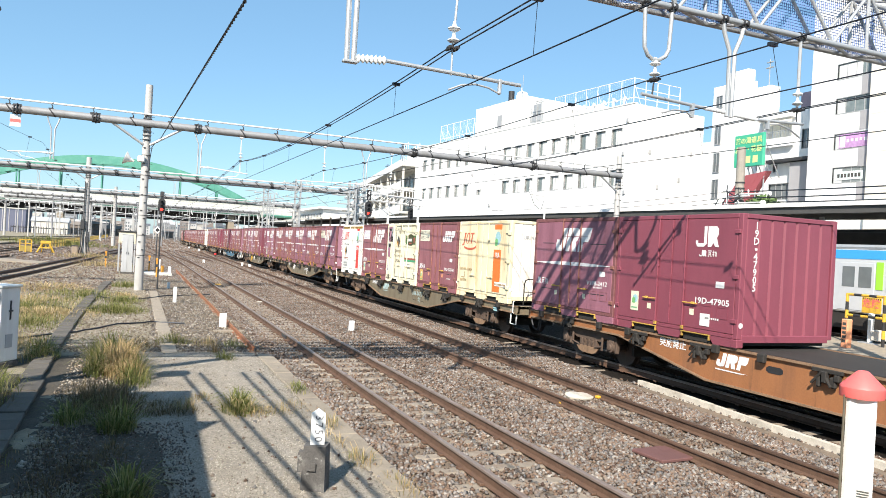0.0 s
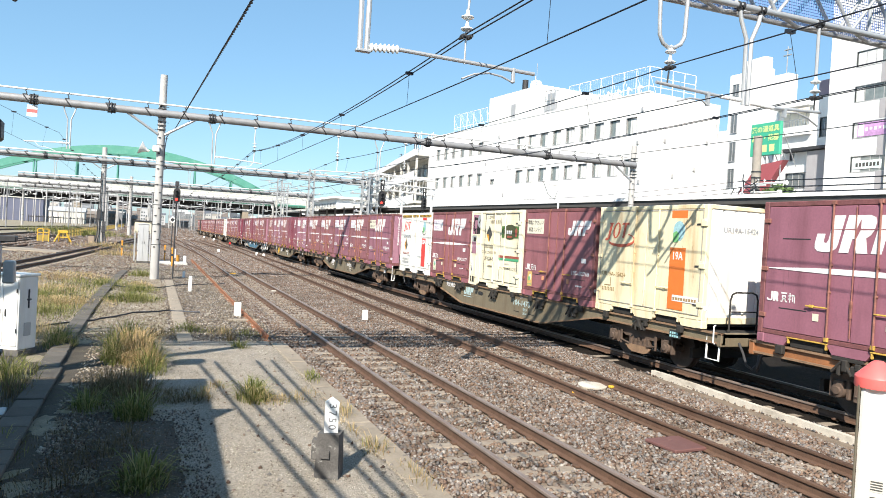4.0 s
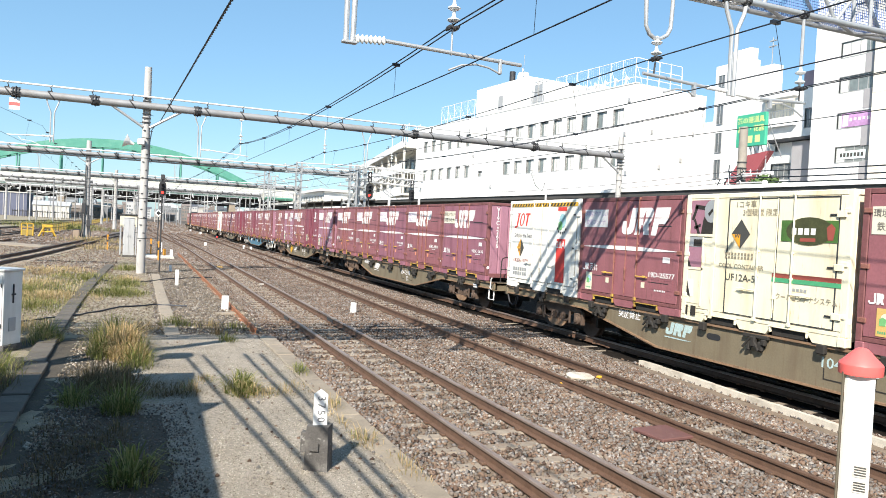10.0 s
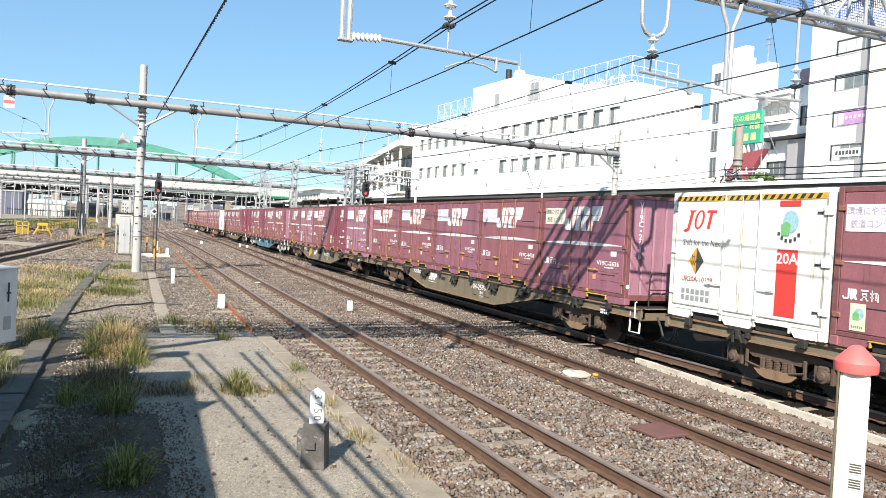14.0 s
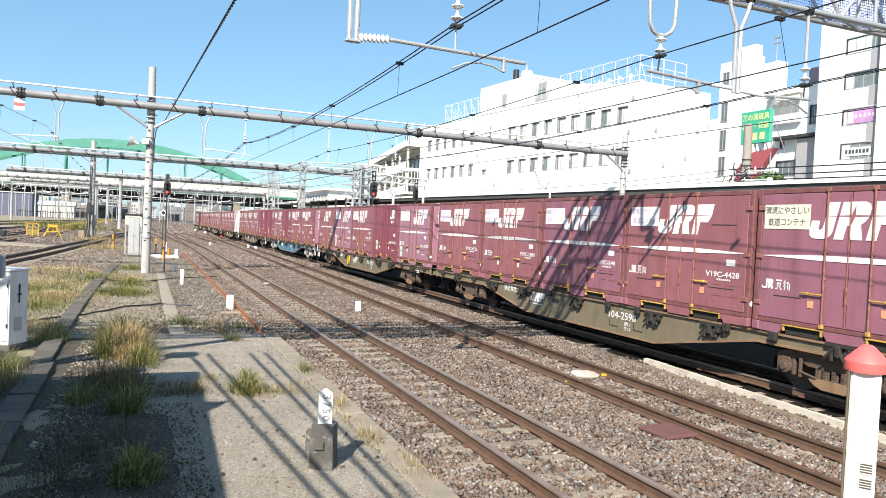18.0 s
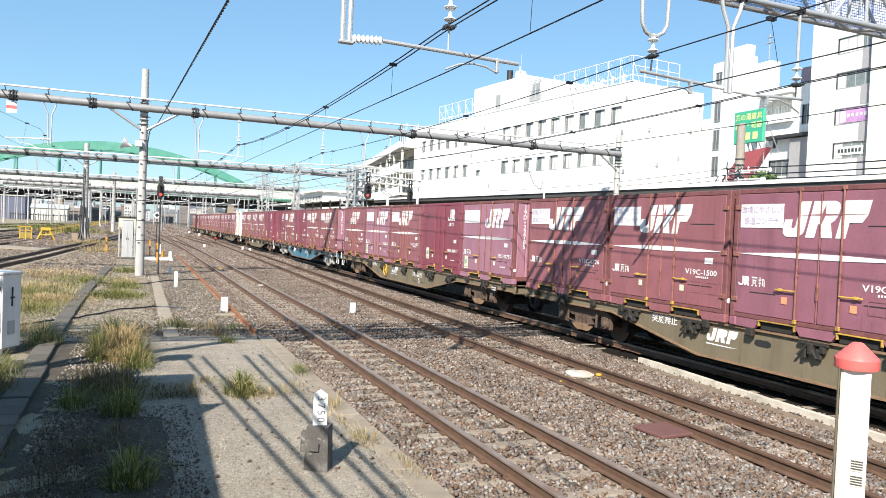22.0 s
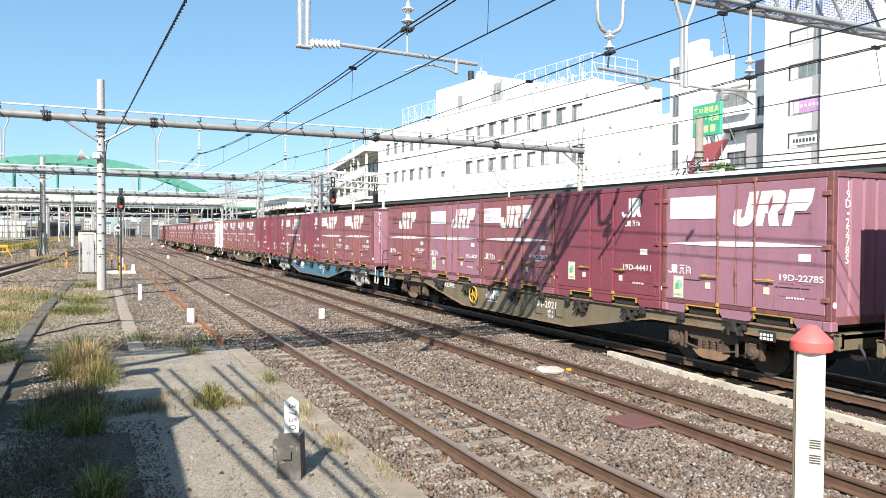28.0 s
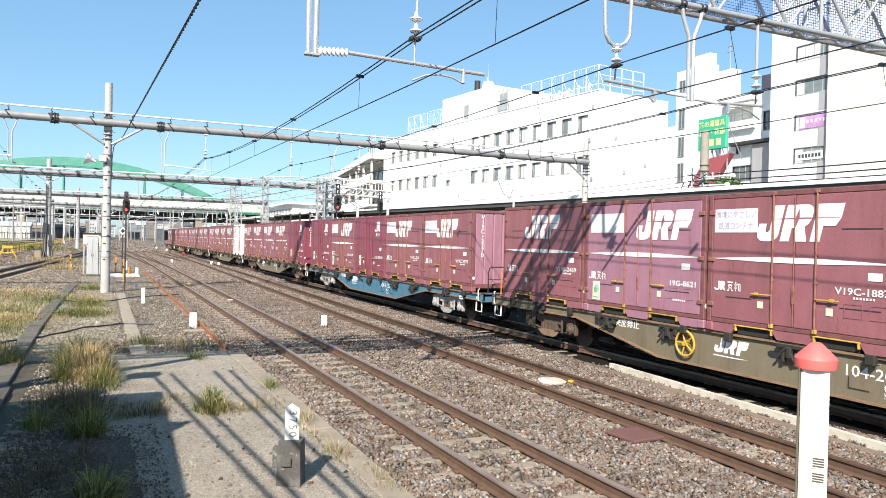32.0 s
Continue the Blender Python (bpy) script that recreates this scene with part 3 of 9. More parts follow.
M_BOGIE = mat("rusty_bogie", (0.092, 0.062, 0.045), 0.85, vary=0.3, scale=6, fine=50, bump=0.25, dirt=(0.09, 0.055, 0.04), dirt_amount=0.7, dirt_scale=5)
M_FLANGE = mat("rusty_sill_edge", (0.235, 0.145, 0.085), 0.8, vary=0.25, scale=5, fine=40, bump=0.15, dirt=(0.10, 0.07, 0.045), dirt_amount=0.6, dirt_scale=4)
M_BOGIE_GREY = mat("grey_bogie", (0.34, 0.33, 0.31), 0.8, vary=0.25, scale=6, fine=50, bump=0.2, dirt=(0.16, 0.14, 0.12), dirt_amount=0.6, dirt_scale=5)
# near-black for grime, and for the shade under and inside things
M_UNDER = mat("grime_and_shade_black", (0.025, 0.022, 0.019), 0.85, vary=0.3, scale=6, bump=0.2)
M_WHEEL = mat("wheel_steel", (0.075, 0.055, 0.045), 0.6, 0.4, vary=0.3, scale=6, bump=0.1)
M_SILVER = mat("stainless_car_body", (0.62, 0.63, 0.64), 0.38, 0.25, vary=0.06, bump=0.02)
M_BLUE = mat("blue_band", (0.05, 0.32, 0.70), 0.4, vary=0.05, bump=0)
M_LIME = mat("lime_green_panel", (0.30, 0.62, 0.05), 0.45, vary=0.05, bump=0)

# ---- ground ----
ground = Geo()
prof = ((-1500, -0.02), (2.95, -0.02), (3.1, -0.075), (17.4, -0.075), (17.55, -0.02), (1500, -0.02))
ground.add([(x, y, GROUND + d) for y in (-600, 2400) for x, d in prof], [(i, i + 1, i + 7, i + 6) for i in range(5)])
solo("ground", ground, M_BALLAST, "stony grey-brown railway yard ground", "ground", kind="structure", smooth=0)


def sheet(x0, x1, y0, y1, z, nx, ny, rough, seed):
    """An uneven strip of ground."""
    g = Geo()
    v = []
    for j in range(ny + 1):
        for i in range(nx + 1):
            x, y = x0 + (x1 - x0) * i / nx, y0 + (y1 - y0) * j / ny
            edge = min(i, nx - i, j, ny - j) == 0
            h = noise.noise((x * 1.3 + seed, y * 1.3, 0)) * rough + noise.noise((x * 5, y * 5, seed)) * rough * 0.4
            v.append((x + (noise.noise((y * 2.1, seed, 1)) * 0.06 if i in (0, nx) else 0), y, z + (0 if not edge else -0.015) + h))
    f = [(j * (nx + 1) + i, j * (nx + 1) + i + 1, (j + 1) * (nx + 1) + i + 1, (j + 1) * (nx + 1) + i) for j in range(ny) for i in range(nx)]
    g.add(v, f)
    return g


solo("footpath", sheet(-0.02, 2.66, 2.0, 17.3, GROUND + 0.02, 24, 124, 0.010, 3.0), M_ASPHALT, "worn gritty grey asphalt path beside the track", "path", kind="structure")
# dark sheet laid where the path is shaded, ending inside the shadow
solo("verge", sheet(-0.4, 0.42, 4.6, 10.3, GROUND + 0.036, 12, 60, 0.022, 11.0), M_SHADED_SOIL, "dirt sheet over the path's edge, coloured dark to deepen the shade", "ground", kind="structure")
solo("verge", sheet(-4.0, 0.5, 2.0, 17.2, GROUND + 0.004, 30, 70, 0.02, 7.0), M_SHADED_SOIL, "bare soil under weeds beside the path, darkened for the shade", "ground", kind="structure")
solo("verge", sheet(-9.0, 0.5, 2.0, 60.0, GROUND - 0.004, 50, 220, 0.02, 5.0), M_EARTH, "weedy stony earth verge beside the tracks", "ground", kind="structure")
solo("verge", sheet(-80.0, -9.6, 84.0, 330.0, GROUND + 0.035, 16, 30, 0.02, 9.0), M_EARTH, "dry weedy earth between the yard tracks", "ground", kind="structure")
# kerbs
for name, pts in (("kerb", ((2.66, 5.0, 17.0), 0.34)), ("kerb", ((0.64, 17.2, 35.4), 0.34))):
    (x, ya, yb), w = pts
    k = thing(name, (x, ya, GROUND), "weathered flush concrete kerb strip", "kerb", "kerb strips", "structure")
    y = 0.0
    while y < yb - ya - 0.2:
        n = min(1.18 + random.uniform(-0.02, 0.02), yb - ya - y)
        part("concrete_block", Geo().box(0, w, y + 0.002, y + n - 0.002, -0.15, 0.028 + random.uniform(-0.006, 0.004), 0.018), M_KERB if x > 2 else M_CONC, k)
        y += n
# cable trough with lids
tr = thing("cable_trough", (0, 0, GROUND), "low concrete cable trough with loose lids", "cable trough", kind="structure")
y = 5.5
while y < 40.5:
    x = -1.36 - (0.16 if y < 14 else 0.26) * math.sin((y - 6) / 34 * math.pi) + 0.1 * (y - 20) / 20
    a = random.uniform(-1.5, 1.5)
    g = Geo().box(-0.175, 0.175, 0.008, 0.49, 0.02, 0.085 + random.uniform(-0.01, 0.015), 0.012)
    part("concrete_lid", g, M_LID, tr, at=pose(x, y, 0, random.uniform(-1, 1), random.uniform(-2, 2), a))
    y += 0.5


# ---- tracks ----
def rail_profile(s=1.0):
    return [(-0.064, 0), (0.064, 0), (0.064, 0.012), (0.012, 0.03), (0.010, 0.108), (0.033, 0.120), (0.033, 0.146), (0.026, 0.153), (-0.026, 0.153), (-0.033, 0.146), (-0.033, 0.120), (-0.010, 0.108), (-0.012, 0.03), (-0.064, 0.012)]


def rail(x, y0, y1, head=True):
    """Two meshes: the rusty web with the foot, and the worn head."""
    p = rail_profile()
    out = []
    for keep in ((0, 1, 2, 3, 4, 11, 12, 13), (4, 5, 6, 7, 8, 9, 10, 11)):
        q = [p[i] for i in keep]
        n = len(q)
        v = [(x + a, yy, b - 0.153) for yy in (y0, y1) for a, b in q]
        f = [(i, i + n, (i + 1) % n + n, (i + 1) % n) for i in range(n)] + [tuple(range(n)), tuple(reversed(range(n, 2 * n)))]
        out.append(Geo().add(v, f))
    return out


def track(label, x, y, z, turn, y0, y1, sleepers, head=M_RAILHEAD, join=None, sunk=0.0):
    t = thing("railway_track", (x, y, z), label, "railway track", "tracks", "structure", turn)
    for s in (-1, 1):
        ys = [y0, y1] if join is None else [y0, join + 0.4 * (s < 0), y1]
        for a, b in zip(ys, ys[1:]):
            foot, top = rail(s * 0.566, a + 0.004, b - 0.004)
            r = part("rail", foot, M_RAIL, t)
            part("rail_head", top, head, r)
        if join is not None:
            yj = join + 0.4 * (s < 0)
            for side in (-1, 1):
                part("fishplate", Geo().box(s * 0.566 + side * 0.03 - 0.016, s * 0.566 + side * 0.03 + 0.016, yj - 0.3, yj + 0.3, -0.13, -0.045, 0.006), M_STEEL_DK, t, "black rail joint plate")
    yy = y0 + 0.3
    base = Geo().box(-1.0, 1.0, -0.11, 0.11, -0.30, -0.157, 0.02).mesh("sleeper")
    clip = Geo()
    while yy < min(y1, sleepers):
        part("sleeper", base, M_SLEEPER, t, at=(random.uniform(-0.03, 0.03), yy, random.uniform(-0.016, 0.002) - sunk))
        for s in (-0.566, 0.566):
            for d in (-1, 1):
                clip.box(s + d * 0.085 - 0.03, s + d * 0.085 + 0.03, yy - 0.05, yy + 0.05, -0.16, -0.125, 0.008)
        yy += 0.6
    part("rail_clips", clip, M_RAIL, t)
    return t


track("rusty railway track with concrete sleepers in brown ballast", 4.47, 0, -0.03, 0, -12, 400, 72, join=19.6)
track("rusty railway track set in ballast next to the freight line", 7.60, 0, -0.03, -1.05, -6, 400, 72, head=M_RAIL)
track("railway track under the freight train", 11.44, 0, 0, 0, -60, 500, 30, sunk=0.06)
for k, (xa, ya, xb, yb) in enumerate(((-7.4, 28.0, -5.67, 46.8), (-5.67, 46.8, -4.72, 60.5), (-4.72, 60.5, -3.6, 77.0), (-3.6, 77.0, -1.6, 106.0), (-1.6, 106.0, 2.0, 150.0))):
    d = math.hypot(xb - xa, yb - ya)
    track("dark rails of a siding that curves away", xa, ya, 0.06, -math.degrees(math.atan2(xb - xa, yb - ya)), 0, d, d if k < 2 else 0, head=M_STEEL_DK)
track("distant siding rails behind a yellow fence", -11.0, 60, -0.02, -3.5, -30, 200, 20, head=M_RAIL)
track("distant siding rails in the yard", -16.5, 60, -0.02, -3.5, -30, 200, 20, head=M_RAIL)
for k, (x, y0, tn) in enumerate(((-13.5, 48, -2.2), (-19.0, 60, -3.2), (-25.0, 80, -4.2), (-31.0, 100, -5.0))):
    track("dark yard track among weeds", x, y0, 0.05, tn, 0, 210, 0, head=M_STEEL_DK)
for x, y0, tn, n in ((4.47, 62, 1.6, 70), (4.47, 96, -1.9, 60), (7.9, 78, 1.7, 80), (1.9, 84, 2.6, 90)):
    track("rusty crossover rails in the distance", x, y0, -0.028, tn, 0, n, 0, head=M_RAIL)
track("platform line beyond the freight train", 27.3, 0, 0, 0, -40, 200, 10)

# rusty spare rail lying beside the track
spare = thing("spare_rail", (2.66, 17.4, GROUND + 0.13), "orange rusty spare rail lying on the ballast", "rail", turn=-0.1)
foot, top = rail(0, 0, 38)
part("web", foot, M_RUSTY, spare)
part("rail_head", top, M_RUSTY, spare)

# ballast stones
def stones(name, n, box, size, seed, avoid=(), sink=0.0, thin=(), material=None):
    rng = np.random.default_rng(seed)
    x0, x1, y0, y1 = box
    u = rng.random(n)
    yy = y0 * (y1 / y0) ** u
    xx = x0 + rng.random(n) * (x1 - x0)
    keep = np.ones(n, bool)
    for c0, slope, w in avoid:
        keep &= np.abs(xx - c0 - slope * yy) > w
    for c0, slope, w in thin:
        keep &= (np.abs(xx - c0 - slope * yy) > w) | (rng.random(n) < 0.55)
    if thin:
        c0 = thin[0][0]
        on = (np.abs(np.mod(yy + 11.7 + 0.3, 0.6) - 0.3) < 0.125) & (np.abs(xx - c0) < 1.02)
        keep &= ~on | (rng.random(n) < 0.30 + 0.5 * np.sin(yy * 1.3 + np.sin(yy * 0.47) * 2.0) ** 2)
    xx, yy = xx[keep], yy[keep]
    n = len(xx)
    base = np.array([(1, 0, 0), (-1, 0, 0), (0, 1, 0), (0, -1, 0), (0, 0, 1), (0, 0, -1)], float)
    s = size * (0.55 + 0.75 * rng.random((n, 1, 1))) * (0.75 + 0.5 * rng.random((n, 6, 1)))
    v = base[None] * s * np.array([1.0, 1.0, 0.75]) + rng.normal(0, size * 0.16, (n, 6, 3))
    a = rng.random(n) * 6.283
    b = rng.normal(0, 0.6, n)
    ca, sa, cb, sb = np.cos(a)[:, None], np.sin(a)[:, None], np.cos(b)[:, None], np.sin(b)[:, None]
    x, y, z = v[..., 0], v[..., 1], v[..., 2]
    y, z = y * cb - z * sb, y * sb + z * cb
    x, y = x * ca - y * sa, x * sa + y * ca
    v = np.stack([x + xx[:, None], y + yy[:, None], z + (GROUND - sink + rng.random(n) * size * 0.5)[:, None]], -1).reshape(-1, 3)
    tri = np.array([(0, 2, 4), (2, 1, 4), (1, 3, 4), (3, 0, 4), (2, 0, 5), (1, 2, 5), (3, 1, 5), (0, 3, 5)])
    f = (tri[None] + (np.arange(n) * 6)[:, None, None]).reshape(-1)
    me = bpy.data.meshes.new(name)
    me.vertices.add(n * 6)
    me.vertices.foreach_set("co", v.reshape(-1))
    me.loops.add(len(f))
    me.loops.foreach_set("vertex_index", f)
    me.polygons.add(n * 8)
    me.polygons.foreach_set("loop_start", np.arange(n * 8) * 3)
    me.update(calc_edges=True)
    return solo(name, me, material or M_STONE, "loose grey-brown railway ballast stones", "ballast", kind="stuff")


RAILS = tuple((4.47 + s * 0.566, 0.0, 0.085) for s in (-1, 1)) + tuple((7.60 + s * 0.566, 0.0183, 0.085) for s in (-1, 1))
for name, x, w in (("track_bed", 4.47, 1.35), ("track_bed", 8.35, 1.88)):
    solo(name, sheet(x - w, x + w, 3.0, 60.0, GROUND - 0.062, 20, 160, 0.012, x), M_BED, "brown dirt and fines between the sleepers", "ground", kind="structure")
# dark sheet that deepens the shade under and behind the wagons
solo("track_bed", sheet(10.25, 17.6, -14.0, 70.0, GROUND - 0.064, 12, 160, 0.012, 3.7), M_BED_SHADE, "ballast under the freight line, coloured near-black for the shade", "ground", kind="structure")
stones("ballast_stones", 105000, (3.02, 10.3, 4.2, 48.0), 0.032, 1, RAILS + ((9.0, 0.085, 0.15),), 0.055, ((4.47, 0.0, 0.95), (7.60, 0.0183, 0.6)))
stones("distant_ballast", 52000, (-2.0, 13.0, 46.0, 120.0), 0.075, 9, RAILS, 0.07)
stones("yard_ballast", 14000, (-16.0, -3.5, 70.0, 140.0), 0.12, 10, (), 0.02)
stones("far_ballast", 22000, (-16.0, 14.0, 120.0, 330.0), 0.28, 12, (), 0.10)
stones("path_grit", 30000, (0.2, 2.7, 5.5, 17.4), 0.008, 6, (), -0.022, (), M_GRIT)
stones("path_stones", 260, (0.0, 3.0, 5.5, 17.6), 0.026, 16, (), -0.02)
stones("dirt_stones", 5200, (-1.0, 0.72, 5.0, 10.8), 0.014, 18, (), -0.034)
stones("verge_stones", 26000, (-7.0, 3.0, 17.4, 46.0), 0.028, 2, material=M_STONE_PALE)
stones("trough_stones", 2200, (-1.1, -0.1, 9.0, 19.0), 0.026, 4, material=M_STONE_PALE)
stones("siding_stones", 7000, (-9.0, -1.0, 34.0, 75.0), 0.055, 7)

# white edge of the old platform base beside the freight track
g = Geo()
y = 2.0
x_of = lambda y: 9.04 + 0.108 * y - 0.0011 * y * y
while y < 12.5:
    d = random.uniform(0.4, 1.1)
    j = [random.uniform(-0.010, 0.010) for k in range(4)]
    v = [(x_of(y) + j[0], y), (x_of(y) + 0.11 + j[1] * 3, y), (x_of(y + d) + 0.11 + j[2] * 3, y + d - 0.004), (x_of(y + d) + j[3], y + d - 0.004)]
    if random.random() > 0.06:
        g.slab(v, Matrix.Translation((0, 0, GROUND + 0.05 + random.uniform(-0.004, 0.004))), 0.12)
    y += d
solo("track_edge_strip", g, M_STRIP, "pale chipped concrete strip beside the freight track", "kerb", kind="structure")


# ---- posts and small things on the ground ----
def km_post():
    t = thing("distance_post", (1.9, 7.66, GROUND), "white distance marker plate on a dark concrete block", "marker post", turn=-28)
    blk = Geo().add([(-0.132, -0.115, 0), (0.132, -0.115, 0), (0.132, 0.115, 0), (-0.132, 0.115, 0), (-0.118, -0.1, 0.5), (0.118, -0.1, 0.5), (0.118, 0.1, 0.5), (-0.118, 0.1, 0.5)],
                    [(3, 2, 1, 0), (4, 5, 6, 7), (0, 1, 5, 4), (1, 2, 6, 5), (2, 3, 7, 6), (3, 0, 4, 7)])
    part("block", blk, M_CONC_DARK, t)
    part("flank_plate", Geo().box(-0.19, -0.127, -0.06, 0.03, 0.2, 0.42, 0.006), M_CONC_DARK, t)
    part("block_plate", Geo().box(-0.07, 0.03, -0.135, -0.12, 0.24, 0.33, 0.004), M_CONC_DARK, t)
    plate = Geo().slab([(-0.075, 0.5), (0.075, 0.5), (0.075, 0.83), (0.0, 0.885), (-0.075, 0.83)], on_end(0.0, -0.03, 0), 0.05)
    p = part("plate", plate, M_WHITE, t, at=pose(0, 0, 0, 0, 0, 18))
    for i, d in enumerate("3750"):
        part("numeral", letters(d, 0.12, 0.001, 1.0, 0.0), M_FADED_INK, p, at=on_end(0.005, -0.032, 0.79 - i * 0.077) @ pose(0, 0, 0, 0, 0, -90))
    return t


km_post()


def cap_post():
    t = thing("barrier_post", (2.40, 1.78, 0.95), "white square post with a red cone cap", "post", turn=-53)
    part("shaft", Geo().box(-0.047, 0.047, -0.049, 0.049, 0, 1.15, 0.01), M_WHITE, t)
    # thin strip that darkens the face turned from the sun
    part("side_strip", Geo().box(-0.057, -0.049, -0.049, 0.049, 0, 1.145, 0.003), M_STRIP_SHADE, t, "left face of the post, coloured dark as its shaded side")
    r = 0.071
    cap = Geo().lathe([(r, 1.135), (r * 1.02, 1.14), (r * 1.02, 1.17), (r * 0.98, 1.176), (0.020, 1.226), (0.014, 1.229), (0.0005, 1.230)], n=32)
    part("cap", cap, M_RED, t, "red plastic cap", smooth=25)
    for z in (0.80, 0.745):
        l = part("label_plate", Geo().box(-0.005, 0.04, -0.0525, -0.0495, z - 0.022, z + 0.022), M_CONC_PALE, t)
        bars = Geo()
        for k in range(4):
            bars.box(-0.001, 0.036, -0.0535, -0.0526, z - 0.016 + k * 0.009, z - 0.011 + k * 0.009)
        part("lettering", bars, M_MARK_DARK, l)
    return t


cap_post()


def stub(x, y, h=0.36, w=0.12):
    t = thing("boundary_marker", (x, y, GROUND), "short white marker post in the ballast", "marker post", "white markers")
    part("post", Geo().box(-w / 2, w / 2, -0.05, 0.05, -0.1, h, 0.012), M_WHITE, t)
    return t


for a in ((2.46, 22.1, 0.42, 0.2), (6.33, 21.9, 0.27, 0.17), (1.49, 30.2, 0.6, 0.13), (1.55, 37.8, 0.3, 0.13), (6.22, 75.0, 0.3, 0.22), (9.4, 71.0, 0.3, 0.2), (9.5, 67.0, 0.32, 0.2), (9.3, 122.0, 0.5, 0.3), (8.9, 140.0, 0.5, 0.3), (1.62, 58.2, 0.7, 0.22)):
    stub(*a)
b = thing("concrete_slab", (2.5, 21.2, GROUND), "pale concrete slab by a marker post", "slab")
part("slab", Geo().box(-0.4, 0.4, -0.12, 0.12, -0.05, 0.03, 0.01), M_CONC, b)
# hoses lying over the verge
for pts in (((-3.0, 18.6), (-2.2, 19.6), (-1.3, 20.6), (-0.4, 22.3), (0.6, 23.0), (1.6, 22.6)), ((-1.6, 31.8), (-0.6, 30.6), (0.3, 30.9), (1.2, 32.6), (2.4, 33.5), (3.3, 33.9)), ((-2.6, 27.6), (-1.8, 26.4), (-1.0, 26.9), (-0.4, 29.0))):
    hp = []
    for (x0, y0), (x1, y1) in zip(pts, pts[1:]):
        hp += [(x0 + (x1 - x0) * k / 6, y0 + (y1 - y0) * k / 6, GROUND + 0.045 + 0.02 * noise.noise((x0 + k, y0, 4))) for k in range(6)]
    solo("ground_cable", Geo().path(hp, 0.022, 6), M_WIRE, "black cable lying loose on the stones", "cable", "loose cables")
# things between the rails
g = Geo().lathe([(0.02, 0.0), (0.27, 0.0), (0.28, 0.03), (0.20, 0.065), (0.0005, 0.07)], n=11)
g.v = [(x + 0.05 * noise.noise((x * 6, y * 6, 1)), y * 1.1 + 0.05 * noise.noise((x * 6, y * 6, 5)), z + 0.02 * noise.noise((x * 9, y * 9, 2))) for x, y, z in g.v]
solo("ground_cover", g, M_STRIP, "pale round cover between the rails", "cover", at=pose(8.0, 11.75, GROUND - 0.03))
for x, y in ((7.35, 11.2), (8.42, 11.6)):
    solo("track_tag", Geo().box(-0.13, 0.13, -0.05, 0.05, 0, 0.05, 0.012), M_YELLOW, "yellow plastic tag on the ballast", "tag", "yellow tags", at=pose(x, y, GROUND - 0.03, 0, 0, 10))
for x, y in ((5.0, 31.2), (4.3, 42.0)):
    solo("track_tag", Geo().box(-0.16, 0.16, -0.07, 0.07, 0, 0.05, 0.012), M_YELLOW if y > 35 else M_CONC_PALE, "small tag between the rails", "tag", "yellow tags", at=pose(x, y, GROUND - 0.02, 0, 0, 6))
solo("access_cover", Geo().box(-0.42, 0.42, -0.3, 0.3, 0, 0.05, 0.012), mat("red_brown_plate", (0.135, 0.062, 0.055), 0.8, vary=0.15, bump=0.15), "red-brown flat cover plate in the ballast", "cover", at=pose(7.0, 8.0, GROUND - 0.03, 0, 0, 4))


def left_post():
    t = thing("signal_post", (-1.90, 11.0, GROUND), "grey steel post with a black lamp box", "post", turn=4)
    part("shaft", Geo().box(-0.10, 0.07, -0.08, 0.08, 0, 2.25, 0.01), M_STEEL, t)
    part("base_plate", Geo().box(-0.2, 0.2, -0.2, 0.2, 0, 0.05, 0.01), M_STEEL, t)
    part("cross_plate", Geo().box(-0.28, 0.24, -0.14, 0.14, 2.3, 2.38, 0.01), M_STEEL_DK, t)
    part("collar", Geo().box(-0.13, 0.13, -0.11, 0.11, 0.8, 0.86, 0.01), M_STEEL_DK, t)
    part("strut", Geo().tube((-0.1, 0, 2.38), (-0.26, 0, 3.7), 0.035), M_STEEL_DK, t)
    part("lamp_box", Geo().box(-0.45, 0.02, -0.2, 0.2, 3.62, 3.9, 0.03), M_BLACK, t)
    part("joint_box", Geo().box(0.1, 0.24, -0.1, 0.1, 1.75, 2.05, 0.02), M_STEEL, t)
    return t


left_post()


